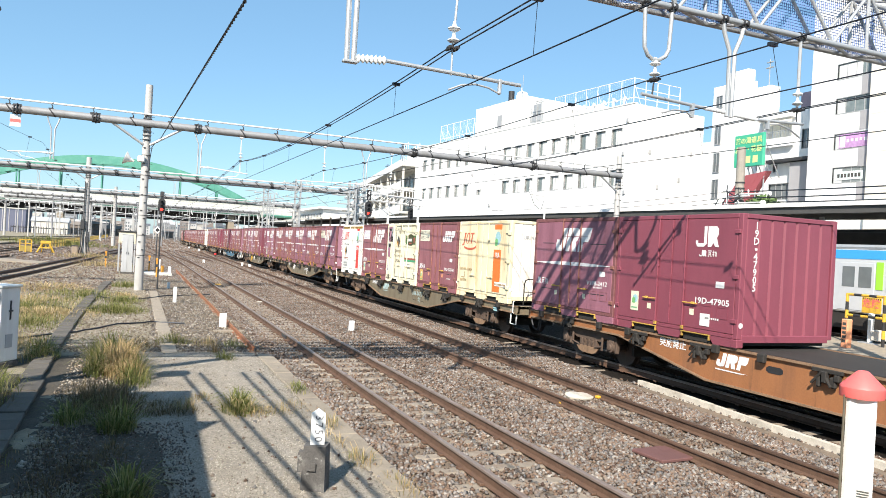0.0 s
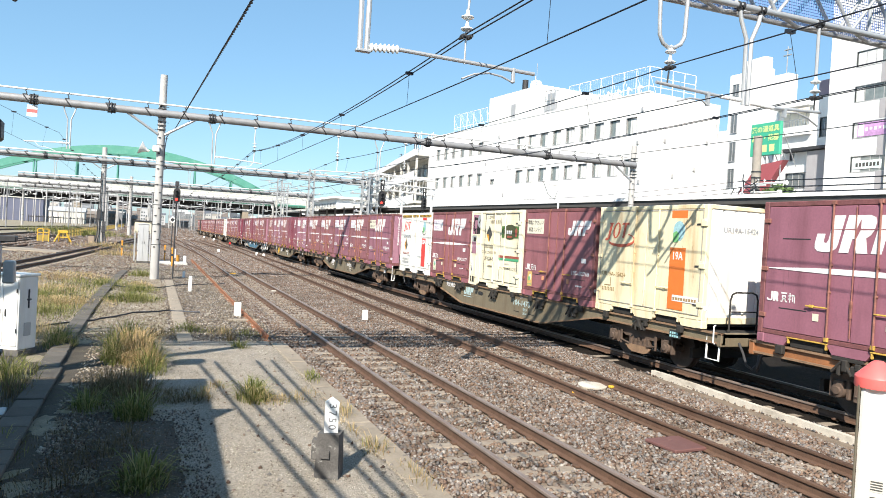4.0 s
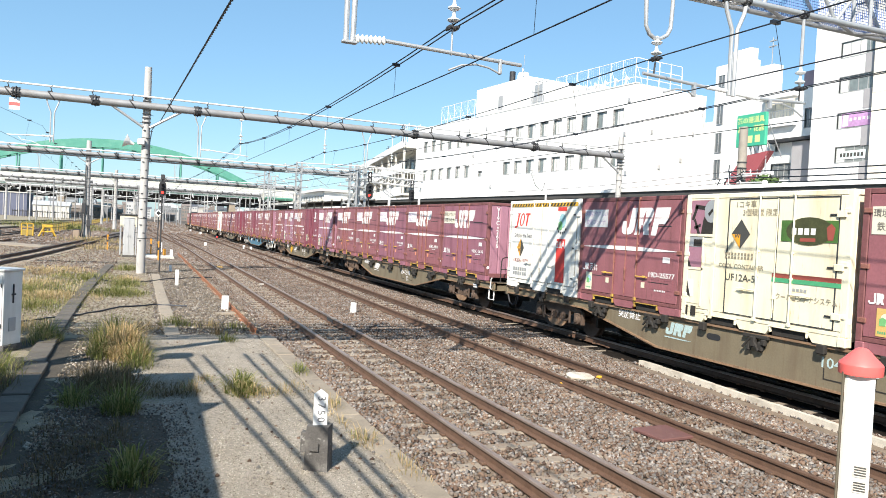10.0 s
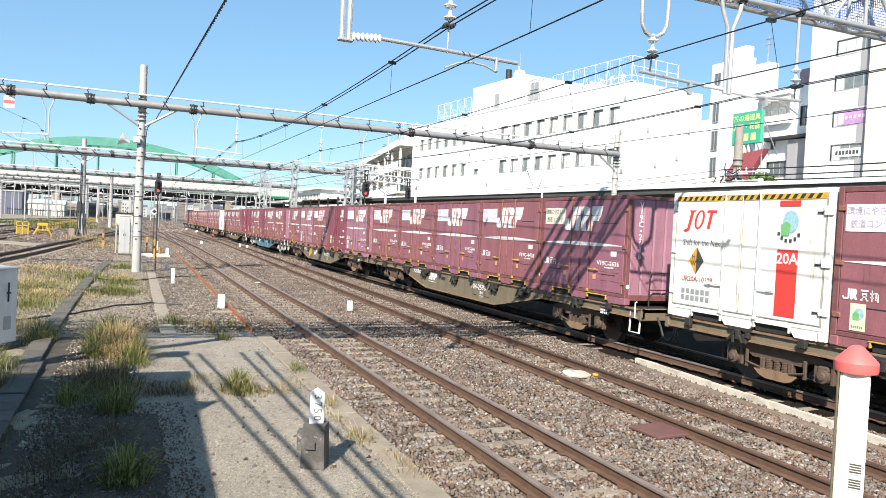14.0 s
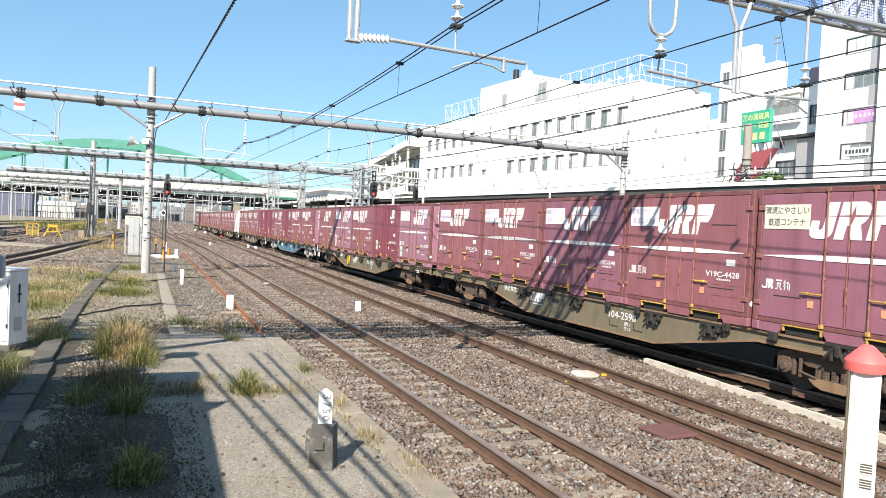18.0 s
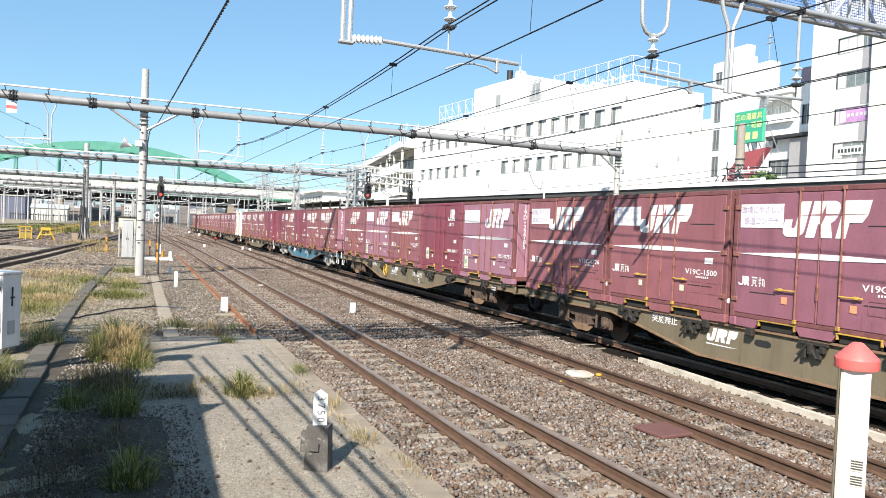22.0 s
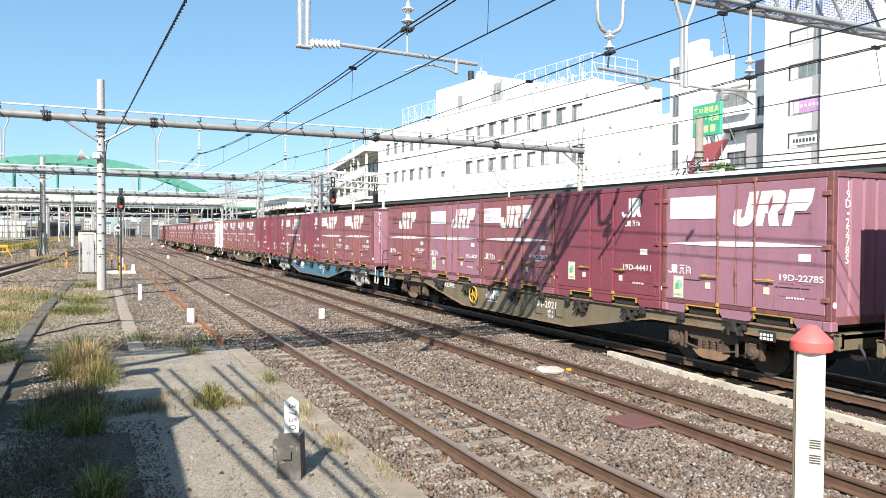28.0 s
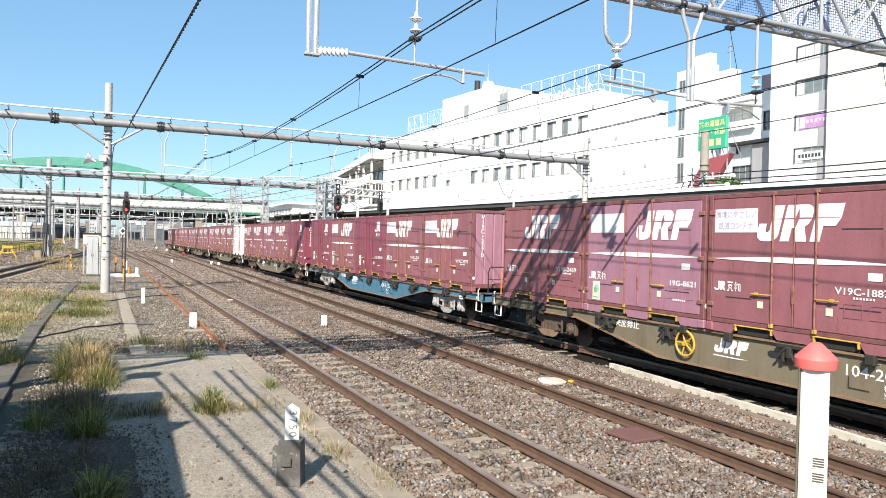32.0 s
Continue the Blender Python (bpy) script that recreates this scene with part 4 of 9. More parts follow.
def equipment_cabinet(x, y, w, d, h, turn, label, paint=None):
    paint = paint or M_WHITE
    t = thing("equipment_cabinet", (x, y, GROUND), label, "cabinet", "equipment cabinets", turn=turn)
    part("plinth", Geo().box(-w / 2 - 0.03, w / 2 + 0.03, -d / 2, d / 2, 0, 0.12, 0.01), M_CONC_DARK, t)
    part("body", Geo().box(-w / 2, w / 2, -d / 2, d / 2, 0.12, h, 0.012), paint, t)
    part("roof", Geo().box(-w / 2 - 0.03, w / 2 + 0.03, -d / 2 - 0.03, d / 2 + 0.03, h, h + 0.05, 0.012), paint, t)
    for s in (-1, 1):
        dr = part("door", Geo().box(min(0.01 * s, s * (w / 2 - 0.02)), max(0.01 * s, s * (w / 2 - 0.02)), -d / 2 - 0.018, -d / 2, 0.2, h - 0.06, 0.006), paint, t)
        for u in (0.3, 0.8):
            part("hinge", Geo().box(s * (w / 2 - 0.03) - 0.012, s * (w / 2 - 0.03) + 0.012, -d / 2 - 0.03, -d / 2 - 0.018, h * u, h * u + 0.08, 0.004), M_STEEL_DK, dr)
        part("door_handle", Geo().box(s * 0.06 - 0.012, s * 0.06 + 0.012, -d / 2 - 0.04, -d / 2 - 0.018, h * 0.5, h * 0.5 + 0.14, 0.004), M_STEEL_DK, dr)
    lv = part("latch", Geo().box(w / 2, w / 2 + 0.02, -0.015, 0.015, h * 0.60, h * 0.84, 0.004), M_STEEL_DK, t)
    part("latch_arm", Geo().box(w / 2 + 0.004, w / 2 + 0.028, -0.05, 0.05, h * 0.70, h * 0.72, 0.004), M_STEEL_DK, lv)
    part("side_hatch", Geo().box(w / 2, w / 2 + 0.014, -0.1, 0.08, h * 0.25, h * 0.42, 0.004), M_CABINET, t)
    return t


equipment_cabinet(-2.38, 15.75, 0.62, 0.5, 1.5, -30, "white steel trackside cabinet with double doors")
equipment_cabinet(-0.5, 49.9, 0.66, 0.5, 2.45, 0, "tall pale grey trackside cabinet behind a concrete pole", M_CABINET)
bx = thing("relay_box", (-5.8, 83.0, GROUND), "small dull yellow relay box beside a gantry pole", "cabinet")
part("body", Geo().box(-0.28, 0.28, -0.25, 0.25, 0.0, 0.85, 0.02), M_SHELTER, bx)
part("lid", Geo().box(-0.33, 0.33, -0.3, 0.3, 0.85, 0.92, 0.02), M_STEEL_DK, bx)
part("door", Geo().box(-0.22, 0.22, -0.27, -0.25, 0.1, 0.75, 0.008), M_SHELTER, bx)
tb = thing("terminal_box", (-0.55, 52.5, GROUND), "beige terminal box with a dark lid on a steel frame", "cabinet")
part("body", Geo().box(-0.55, 0.5, -0.4, 0.4, 1.85, 2.62, 0.02), mat("beige_box_paint", (0.62, 0.56, 0.42), 0.6, vary=0.1, bump=0.04), tb)
part("lid", Geo().box(-0.62, 0.57, -0.48, 0.48, 2.62, 2.70, 0.02), M_STEEL_DK, tb)
for x in (-0.5, 0.45):
    for y in (-0.35, 0.35):
        part("leg", Geo().box(x - 0.04, x + 0.04, y - 0.04, y + 0.04, 0, 1.85), M_STEEL, tb)
pad = thing("concrete_pad", (1.3, 50.4, GROUND), "pale concrete base slab beside the signal post", "slab")
part("slab", Geo().box(-0.9, 0.9, -1.2, 1.0, -0.1, 0.12, 0.02), M_CONC_PALE, pad)
for x, y, h in ((0.75, -0.6, 0.55), (0.35, 0.3, 0.55)):
    part("device", Geo().box(x - 0.09, x + 0.09, y - 0.09, y + 0.09, 0.12, h, 0.02), M_WHITE if x > 0.5 else M_ORANGE_POST, pad)


# ---- overhead line ----
def disc_insulator(g, x, y, z, n=2, r=0.125):
    for k in range(n):
        g.lathe([(0.02, -0.07), (0.03, -0.03), (r * 0.8, -0.028), (r, -0.012), (r * 0.96, 0.0), (0.036, 0.022), (0.024, 0.06), (0.02, 0.09)], (x, y, z + k * 0.16), 16)
    return g


def long_insulator(x0, x1, y, z0, z1, fat=1.0):
    g = Geo()
    n = 7
    for k in range(n):
        u0, u1 = k / n, (k + 0.55) / n
        p = lambda u: (x0 + (x1 - x0) * u, y, z0 + (z1 - z0) * u)
        g.tube(p(u0), p(u1), 0.03, 10, 0.06 * fat).tube(p(u1), p((k + 1) / n), 0.06 * fat, 10, 0.03)
    return g


def portal(y, xl, xr, zb, ztop_l, ztop_r, r, label, poles=True, hanging=()):
    t = thing("overhead_gantry", (0, y, GROUND), label, "gantry", "overhead gantries", "structure")
    zb, zt = zb - GROUND, 0.0
    for x, top in ((xl, ztop_l), (xr, ztop_r)):
        if top:
            w = 0.20 if y < 50 else 0.3
            p = part("pole", Geo().tube((x, 0, -0.2), (x, 0, top - GROUND), w, 16, w * 0.78), M_POLE, t)
            bands = Geo()
            for k in range(7):
                bands.tube((x, 0, 1.6 + k * 0.92), (x, 0, 1.625 + k * 0.92), w * 1.02 - k * 0.004, 14)
            for k in range(19):
                z, side_of = 1.5 + k * 0.36, (-1 if k % 2 else 1)
                bands.tube((x + side_of * w * 0.8, -w * 0.3, z), (x + side_of * (w + 0.09), -w * 0.3, z), 0.011, 6)
                bands.box(x - 0.07 * side_of - 0.05, x - 0.07 * side_of + 0.05, -w * 1.0, -w * 0.9, z - 0.02, z + 0.03, 0.005)
            for k in range(7):
                z = zb - 0.75 + k * 0.19
                bands.tube((x, 0, z), (x, 0, z + 0.045), w * 1.03 - 0.03, 14)
                bands.box(x - w * 0.95, x + w * 0.95, -w * 0.9 - 0.04, -w * 0.9, z + 0.005, z + 0.04)
            part("clamp_bands", bands, M_STEEL_DK, p)
    e0, e1 = (xl - 16 if poles else xl), xr
    part("beam", Geo().tube((e0, -0.25, zb), (e1, -0.25, zb), r, 16), M_BEAM, t)
    if 50 < y < 180:
        part("cable_tray", Geo().box(e0, e1, -0.3, 0.0, zb - r - 0.16, zb - r - 0.02), M_STEEL_DK, t)
    part("top_pipe", Geo().tube((e0, -0.25, zb + 0.42), (e1 - 0.6, -0.25, zb + 0.42), 0.042 if y < 50 else 0.075, 8), M_PIPE, t)
    x = e0 + 0.8
    big = 1.0 if y < 50 else 1.8
    stay = Geo().path([(0.05 * big, -0.02, 0.40), (-0.03 * big, -0.03, 0.31), (0.02 * big, -0.02, 0.22), (-0.02 * big, 0.0, r - 0.06)], 0.024 * big, 6)
    stay.path([(-0.12 * big, 0.0, r - 0.04), (-0.08 * big, -r * 0.75, r * 0.65 - 0.05), (0.01 * big, -r * 1.03, -0.05), (0.10 * big, -r * 0.8, -r * 0.62 - 0.05), (0.14 * big, -r * 0.2, -r * 1.0 - 0.05)], 0.03 * big, 6)
    stay.box(-0.14 * big, 0.05 * big, -0.05, 0.05, r - 0.07, r - 0.01)
    stay = stay.mesh("stay")
    while x < e1 - 0.5:
        part("stay", stay, M_STEEL_DK, t, at=(x, -0.25, zb + 0.05))
        x += 1.62
    joints = (-12.3, -5.0, -1.94, 2.37, 13.2, 20.4) if y < 50 else [e0 + 2.5 + 8.1 * k for k in range(int((e1 - 1 - e0 - 2.5) / 8.1) + 1)]
    for x in joints:
        fl = Geo()
        for s in (-0.13, -0.02, 0.09):
            fl.tube((x + s, -0.25, zb), (x + s + 0.035, -0.25, zb), r * (1.55 if s == -0.02 else 1.3), 14)
        for k in range(8):
            a = k * 0.785
            fl.tube((x - 0.17, -0.25 + math.cos(a) * r * 1.2, zb + math.sin(a) * r * 1.2), (x + 0.17, -0.25 + math.cos(a) * r * 1.2, zb + math.sin(a) * r * 1.2), 0.022, 5)
        part("flange", fl, M_STEEL_DK, t)
    for x, top in ((xl, ztop_l), (xr, ztop_r)):
        if top:
            for s in (-1, 1):
                if s > 0 and x == xr:
                    continue
                part("brace", Geo().tube((x + s * 0.15, -0.1, zb - 0.95), (x + s * 1.5, -0.25, zb - 0.1), 0.06, 8), M_STEEL, t)
    for x, zlow in hanging:
        g = Geo()
        for s in (-1, 1):
            g.path([(x + s * 0.26, -0.25, zb - 0.1), (x + s * 0.2, -0.25, zb - 0.35), (x + s * 0.07, -0.25, zb - 0.7), (x + s * 0.06, -0.25, zlow - GROUND)], 0.03, 8)
        part("drop_post", g, M_STEEL, t)
    return t


g1 = portal(36.0, 0.18, 26.5, 7.5, 9.3, 8.7, 0.17, "grey steel tube gantry across the tracks on concrete poles", hanging=((2.5, 5.4), (10.6, 5.3), (-3.6, 5.5)))
# hangers, insulators and arms under the first gantry
for x, z in ((4.37, 6.19), (8.45, 6.13), (12.0, 5.93)):
    hg = part("hanger", Geo().tube((x, -0.25, z - 0.55 - GROUND), (x, -0.25, 7.4 - GROUND), 0.022, 6).box(x - 0.09, x + 0.09, -0.33, -0.17, 7.27 - GROUND, 7.33 - GROUND, 0.01), M_PIPE, g1)
    part("insulator", disc_insulator(Geo(), x, -0.25, z + 0.2 - GROUND, 2, 0.10), M_PORCELAIN, hg, "white disc insulators")
    part("clamp", Geo().box(x - 0.08, x + 0.08, -0.33, -0.17, z - 0.03 - GROUND, z + 0.04 - GROUND, 0.02), M_STEEL_DK, hg)
for x0, x1, z0, z1 in ((2.56, 4.75, 5.74, 5.60), (10.5, 7.15, 5.60, 5.50), (10.7, 13.3, 5.62, 5.58), (-3.55, -5.3, 5.75, 5.68)):
    d = 0.42 if x1 > x0 else -0.42
    arm = part("arm", Geo().tube((x0 + d, -0.25, z0 - GROUND), (x1, -0.25, z1 - GROUND), 0.024, 8), M_PIPE, g1)
    part("insulator", long_insulator(x0, x0 + d, -0.25, z0 - GROUND, z0 - GROUND, 0.9), M_PORCELAIN, arm, "white ribbed insulator")
    xm = x1 - d
    part("steady_arm", Geo().path([(xm, -0.25, z1 - 0.02 - GROUND), (xm - d * 0.3, -0.25, z1 - 0.16 - GROUND), (xm - d * 1.2, -0.25, z1 - 0.2 - GROUND), (xm - d * 2.0, -0.25, z1 - 0.34 - GROUND)], 0.014, 6), M_PIPE, arm)
# small items on the first gantry
part("flag_plate", Geo().box(-5.25, -4.85, -0.27, -0.25, 6.9, 7.4), M_WHITE, g1)
part("flag_band", Geo().box(-5.25, -4.85, -0.276, -0.271, 7.08, 7.22), M_RED, g1, "red band")
horn = part("loudspeaker", Geo().lathe([(0.05, 0.0), (0.07, 0.1), (0.13, 0.22), (0.30, 0.40), (0.305, 0.42), (0.29, 0.42), (0.0005, 0.2)], (0, 0, 0), 16), M_WHITE, g1, "white horn loudspeaker", at=pose(-0.30, -0.2, 5.72 - GROUND, 0, -70, 0))
part("loudspeaker_driver", Geo().box(-0.16, 0.14, -0.36, -0.2, 5.72 - GROUND, 6.0 - GROUND, 0.03), M_WHITE, g1)
portal(84.0, -5.0, 24, 8.65, 10.0, 8.8, 0.21, "grey steel tube gantry on concrete poles further along", hanging=((3.5, 6.3), (-9.5, 6.3)))
pb = thing("pole_cabling", (-5.0, 83.6, GROUND), "dark cable bundle and boxes on a gantry pole", "cable")
for k, (x, z0, z1) in enumerate(((-0.34, 0, 4.2), (-0.18, 0, 7.6), (0.16, 0, 3.4), (0.36, 0, 2.4))):
    part("conduit", Geo().path([(x * 1.6, -0.1, z0), (x * 1.3, -0.02, z0 + 0.5), (x, 0.0, z0 + 1.0), (x, 0.0, z1)], 0.06, 6), M_STEEL_DK, pb)
part("junction_box", Geo().box(-0.45, -0.05, -0.12, 0.1, 2.6, 3.6, 0.03), M_STEEL_DK, pb)
part("junction_box", Geo().box(0.05, 0.42, -0.12, 0.1, 1.2, 1.9, 0.03), M_STEEL_DK, pb)
portal(128.0, -3.5, 26, 8.6, 9.6, 9.0, 0.22, "distant grey steel tube gantry", hanging=((3.5, 6.0),))
portal(172.0, -9.5, 26, 8.6, 9.6, 9.0, 0.22, "distant grey steel tube gantry")
portal(225.0, -12, 28, 7.2, 9.0, 8.6, 0.10, "distant slim steel gantry")


# near lattice gantry above the view
TY, TZ, HT, DT = 9.0, 6.475, 1.03, 0.34
tg = thing("lattice_gantry", (0, TY, 0), "grey steel lattice gantry with blue bird netting", "gantry", kind="structure")
CH = ((0.0, TZ, 0.05), (DT, TZ, 0.042), (0.0, TZ + HT, 0.05), (DT, TZ + HT, 0.042))
for dy, z, r in CH:
    part("chord", Geo().tube((-9.0, dy, z), (16.0, dy, z), r, 12), M_STEEL, tg)
step = 0.85
k = 0
x = -8.6
dg = []
while x < 15.6:
    for dy in (0.0, DT):
        a, b2 = (TZ, TZ + HT) if k % 2 else (TZ + HT, TZ)
        dg.append(((x, dy, a), (x + step, dy, b2)))
    a, b2 = (0.0, DT) if k % 2 else (DT, 0.0)
    dg.append(((x, a, TZ), (x + step, b2, TZ)))
    dg.append(((x, a, TZ + HT), (x + step, b2, TZ + HT)))
    if k % 4 == 0:
        dg.append(((x, 0.0, TZ), (x, 0.0, TZ + HT)))
        dg.append(((x, DT, TZ), (x, DT, TZ + HT)))
    x += step
    k += 1
for a, b2 in dg:
    part("lattice_bar", Geo().tube(a, b2, 0.03, 8), M_STEEL, tg)
# netting run along the whole truss and thickened to deepen its shadow
net = Geo()
for i in range(462):
    x = -9.0 + i * 0.05
    net.tube((x, DT + 0.05, TZ + 0.02), (x, DT + 0.05, TZ + HT), 0.006, 3, caps=False)
    net.tube((x, 0.05, TZ + 0.05), (x, DT, TZ + 0.05), 0.006, 3, caps=False)
for j in range(21):
    if j * 0.05 < HT - 0.05:
        net.tube((-9.0, DT + 0.05, TZ + 0.03 + j * 0.05), (14.1, DT + 0.05, TZ + 0.03 + j * 0.05), 0.006, 3, caps=False)
    if j * 0.05 < DT:
        net.tube((-9.0, 0.02 + j * 0.05, TZ + 0.05), (14.1, 0.02 + j * 0.05, TZ + 0.05), 0.006, 3, caps=False)
part("netting", net, M_NET, tg, "blue bird netting")
for x in (-8.9, 15.9):
    part("mast", Geo().tube((x, 0.2, GROUND - 0.2), (x, 0.2, TZ + 1.6), 0.21, 16, 0.17), M_POLE, tg)

# hangers of the near lattice gantry
def drop_arm(x, z, tops, label="twin drop tubes"):
    g = Geo()
    for s in tops:
        g.path([(x + s * 0.22, TY, TZ - 0.05), (x + s * 0.18, TY, TZ - 0.22), (x + s * 0.055, TY, TZ - 0.5), (x + s * 0.045, TY, z)], 0.035, 10)
    return g


h1 = thing("catenary_bracket", (0, 0, 0), "steel drop tube and arm with a white insulator", "catenary bracket", "catenary brackets", "structure")
part("drop_post", drop_arm(2.38, 4.86, (-1, 1)), M_STEEL, h1)
part("foot_plate", Geo().box(2.28, 2.48, TY - 0.04, TY + 0.04, 4.83, 4.87, 0.01), M_STEEL, h1)
part("insulator", long_insulator(2.46, 2.86, TY, 4.905, 4.935), M_PORCELAIN, h1, "white ribbed insulator")
part("arm", Geo().tube((2.84, TY, 4.935), (4.86, TY, 4.89), 0.027, 10), M_STEEL, h1)
part("arm_clip", Geo().box(4.51, 4.555, TY - 0.03, TY + 0.03, 4.72, 4.93, 0.01), M_STEEL, h1)
part("steady_arm", Geo().path([(4.53, TY, 4.73), (4.36, TY, 4.79), (4.16, TY, 4.81), (3.95, TY, 4.77), (3.76, TY, 4.68)], 0.014, 8), M_STEEL, h1)
part("insulator", disc_insulator(Geo(), 3.80, TY, 5.36, 2, 0.088), M_PORCELAIN, h1, "white disc insulators")
part("hanger", Geo().tube((3.80, TY, 5.5), (3.85, TY, TZ), 0.018, 8).tube((3.79, TY, 4.88), (3.79, TY, 5.28), 0.014, 8), M_STEEL, h1)
part("clamp", Geo().tube((3.745, TY - 0.11, 5.240), (3.745, TY + 0.11, 5.240), 0.020, 8).tube((3.745, TY - 0.04, 5.245), (3.745, TY + 0.04, 5.245), 0.034, 8).tube((3.835, TY - 0.11, 5.240), (3.835, TY + 0.11, 5.240), 0.020, 8).tube((3.835, TY - 0.04, 5.245), (3.835, TY + 0.04, 5.245), 0.034, 8).box(3.735, 3.845, TY - 0.016, TY + 0.016, 5.228, 5.256, 0.005).tube((3.790, TY, 5.240), (3.790, TY, 5.360), 0.016, 8), M_STEEL_DK, h1)

h2 = thing("catenary_bracket", (0, 0, 0), "steel drop tubes with two insulated arms", "catenary bracket", "catenary brackets", "structure")
part("drop_post", drop_arm(8.70, 4.92, (-1, 1)), M_STEEL, h2)
part("insulator", long_insulator(8.60, 8.20, TY, 4.99, 5.0, 0.6), M_PORCELAIN, h2, "white ribbed insulator")
part("insulator", long_insulator(8.80, 9.30, TY, 4.97, 4.95, 0.6), M_PORCELAIN, h2, "white ribbed insulator")
part("arm", Geo().tube((8.22, TY, 5.0), (6.95, TY, 5.06), 0.026, 10), M_STEEL, h2)
part("arm", Geo().tube((9.28, TY, 4.95), (10.35, TY, 5.0), 0.026, 10), M_STEEL, h2)
part("steady_arm", Geo().path([(7.95, TY, 4.83), (7.82, TY, 4.90), (7.6, TY, 4.90), (7.36, TY, 4.82)], 0.015, 8).box(7.92, 7.97, TY - 0.03, TY + 0.03, 4.82, 5.04), M_STEEL, h2)
part("steady_arm", Geo().path([(9.55, TY, 4.9), (9.8, TY, 4.93), (10.05, TY, 4.88), (10.3, TY, 4.76)], 0.015, 8).box(9.52, 9.57, TY - 0.03, TY + 0.03, 4.82, 4.97), M_STEEL, h2)
part("hanger", Geo().path([(6.93, TY, TZ), (6.95, TY, 5.95), (6.96, TY, 5.78), (7.03, TY, 5.66), (7.13, TY, 5.61), (7.24, TY, 5.62), (7.36, TY, 5.69), (7.42, TY, 5.8), (7.43, TY, 5.95), (7.45, TY, TZ)], 0.032, 10), M_STEEL, h2, "bent U-shaped hanger tube")
part("insulator", disc_insulator(Geo(), 7.18, TY, 5.4, 2, 0.085), M_PORCELAIN, h2, "white disc insulators")
part("clamp", Geo().tube((7.140, TY - 0.11, 5.300), (7.140, TY + 0.11, 5.300), 0.020, 8).tube((7.140, TY - 0.04, 5.305), (7.140, TY + 0.04, 5.305), 0.034, 8).tube((7.200, TY - 0.11, 5.300), (7.200, TY + 0.11, 5.300), 0.020, 8).tube((7.200, TY - 0.04, 5.305), (7.200, TY + 0.04, 5.305), 0.034, 8).box(7.130, 7.210, TY - 0.016, TY + 0.016, 5.288, 5.316, 0.005).tube((7.170, TY, 5.300), (7.170, TY, 5.420), 0.016, 8).tube((7.15, TY, 5.05), (7.17, TY, 5.25), 0.014), M_STEEL_DK, h2)
part("hanger", Geo().tube((10.2, TY, 5.6), (10.2, TY, TZ), 0.028, 8), M_STEEL, h2)
part("insulator", disc_insulator(Geo(), 10.2, TY, 5.34, 2, 0.085), M_PORCELAIN, h2, "white disc insulators")
part("clamp", Geo().tube((10.150, TY - 0.11, 5.220), (10.150, TY + 0.11, 5.220), 0.020, 8).tube((10.150, TY - 0.04, 5.225), (10.150, TY + 0.04, 5.225), 0.034, 8).tube((10.250, TY - 0.11, 5.220), (10.250, TY + 0.11, 5.220), 0.020, 8).tube((10.250, TY - 0.04, 5.225), (10.250, TY + 0.04, 5.225), 0.034, 8).box(10.140, 10.260, TY - 0.016, TY + 0.016, 5.208, 5.236, 0.005).tube((10.200, TY, 5.220), (10.200, TY, 5.340), 0.016, 8).tube((10.2, TY, 5.0), (10.2, TY, 5.3), 0.012), M_STEEL_DK, h2)


for t, xs in ((h1, (2.16, 2.60, 3.85)), (h2, (6.93, 7.45, 8.48, 8.92, 10.2))):
    for x in xs:
        part("chord_clamp", Geo().tube((x - 0.062, TY, TZ), (x - 0.03, TY, TZ), 0.068, 12).tube((x + 0.03, TY, TZ), (x + 0.062, TY, TZ), 0.068, 12).box(x - 0.05, x + 0.05, TY - 0.035, TY + 0.035, TZ - 0.085, TZ - 0.045, 0.008).tube((x, TY - 0.05, TZ - 0.02), (x, TY - 0.085, TZ - 0.02), 0.018, 6), M_STEEL_DK, t)
# the near gantry stands a little further off than its first layout
FAR_BY = 1.098
wider = Matrix.Translation(EYE) @ Matrix.Scale(FAR_BY, 4) @ Matrix.Translation(-Vector(EYE))
for t in (tg, h1, h2):
    base = t.matrix_basis.copy()
    t.matrix_basis = Matrix.Translation(wider @ base.translation)
    back = t.matrix_basis.inverted()
    for c in t.children_recursive:
        c.data.transform(back @ wider @ base)


def sag(p, q, drop, n=14):
    return [tuple(p[i] + (q[i] - p[i]) * k / n - (drop * 4 * (k / n) * (1 - k / n) if i == 2 else 0) for i in range(3)) for k in range(n + 1)]


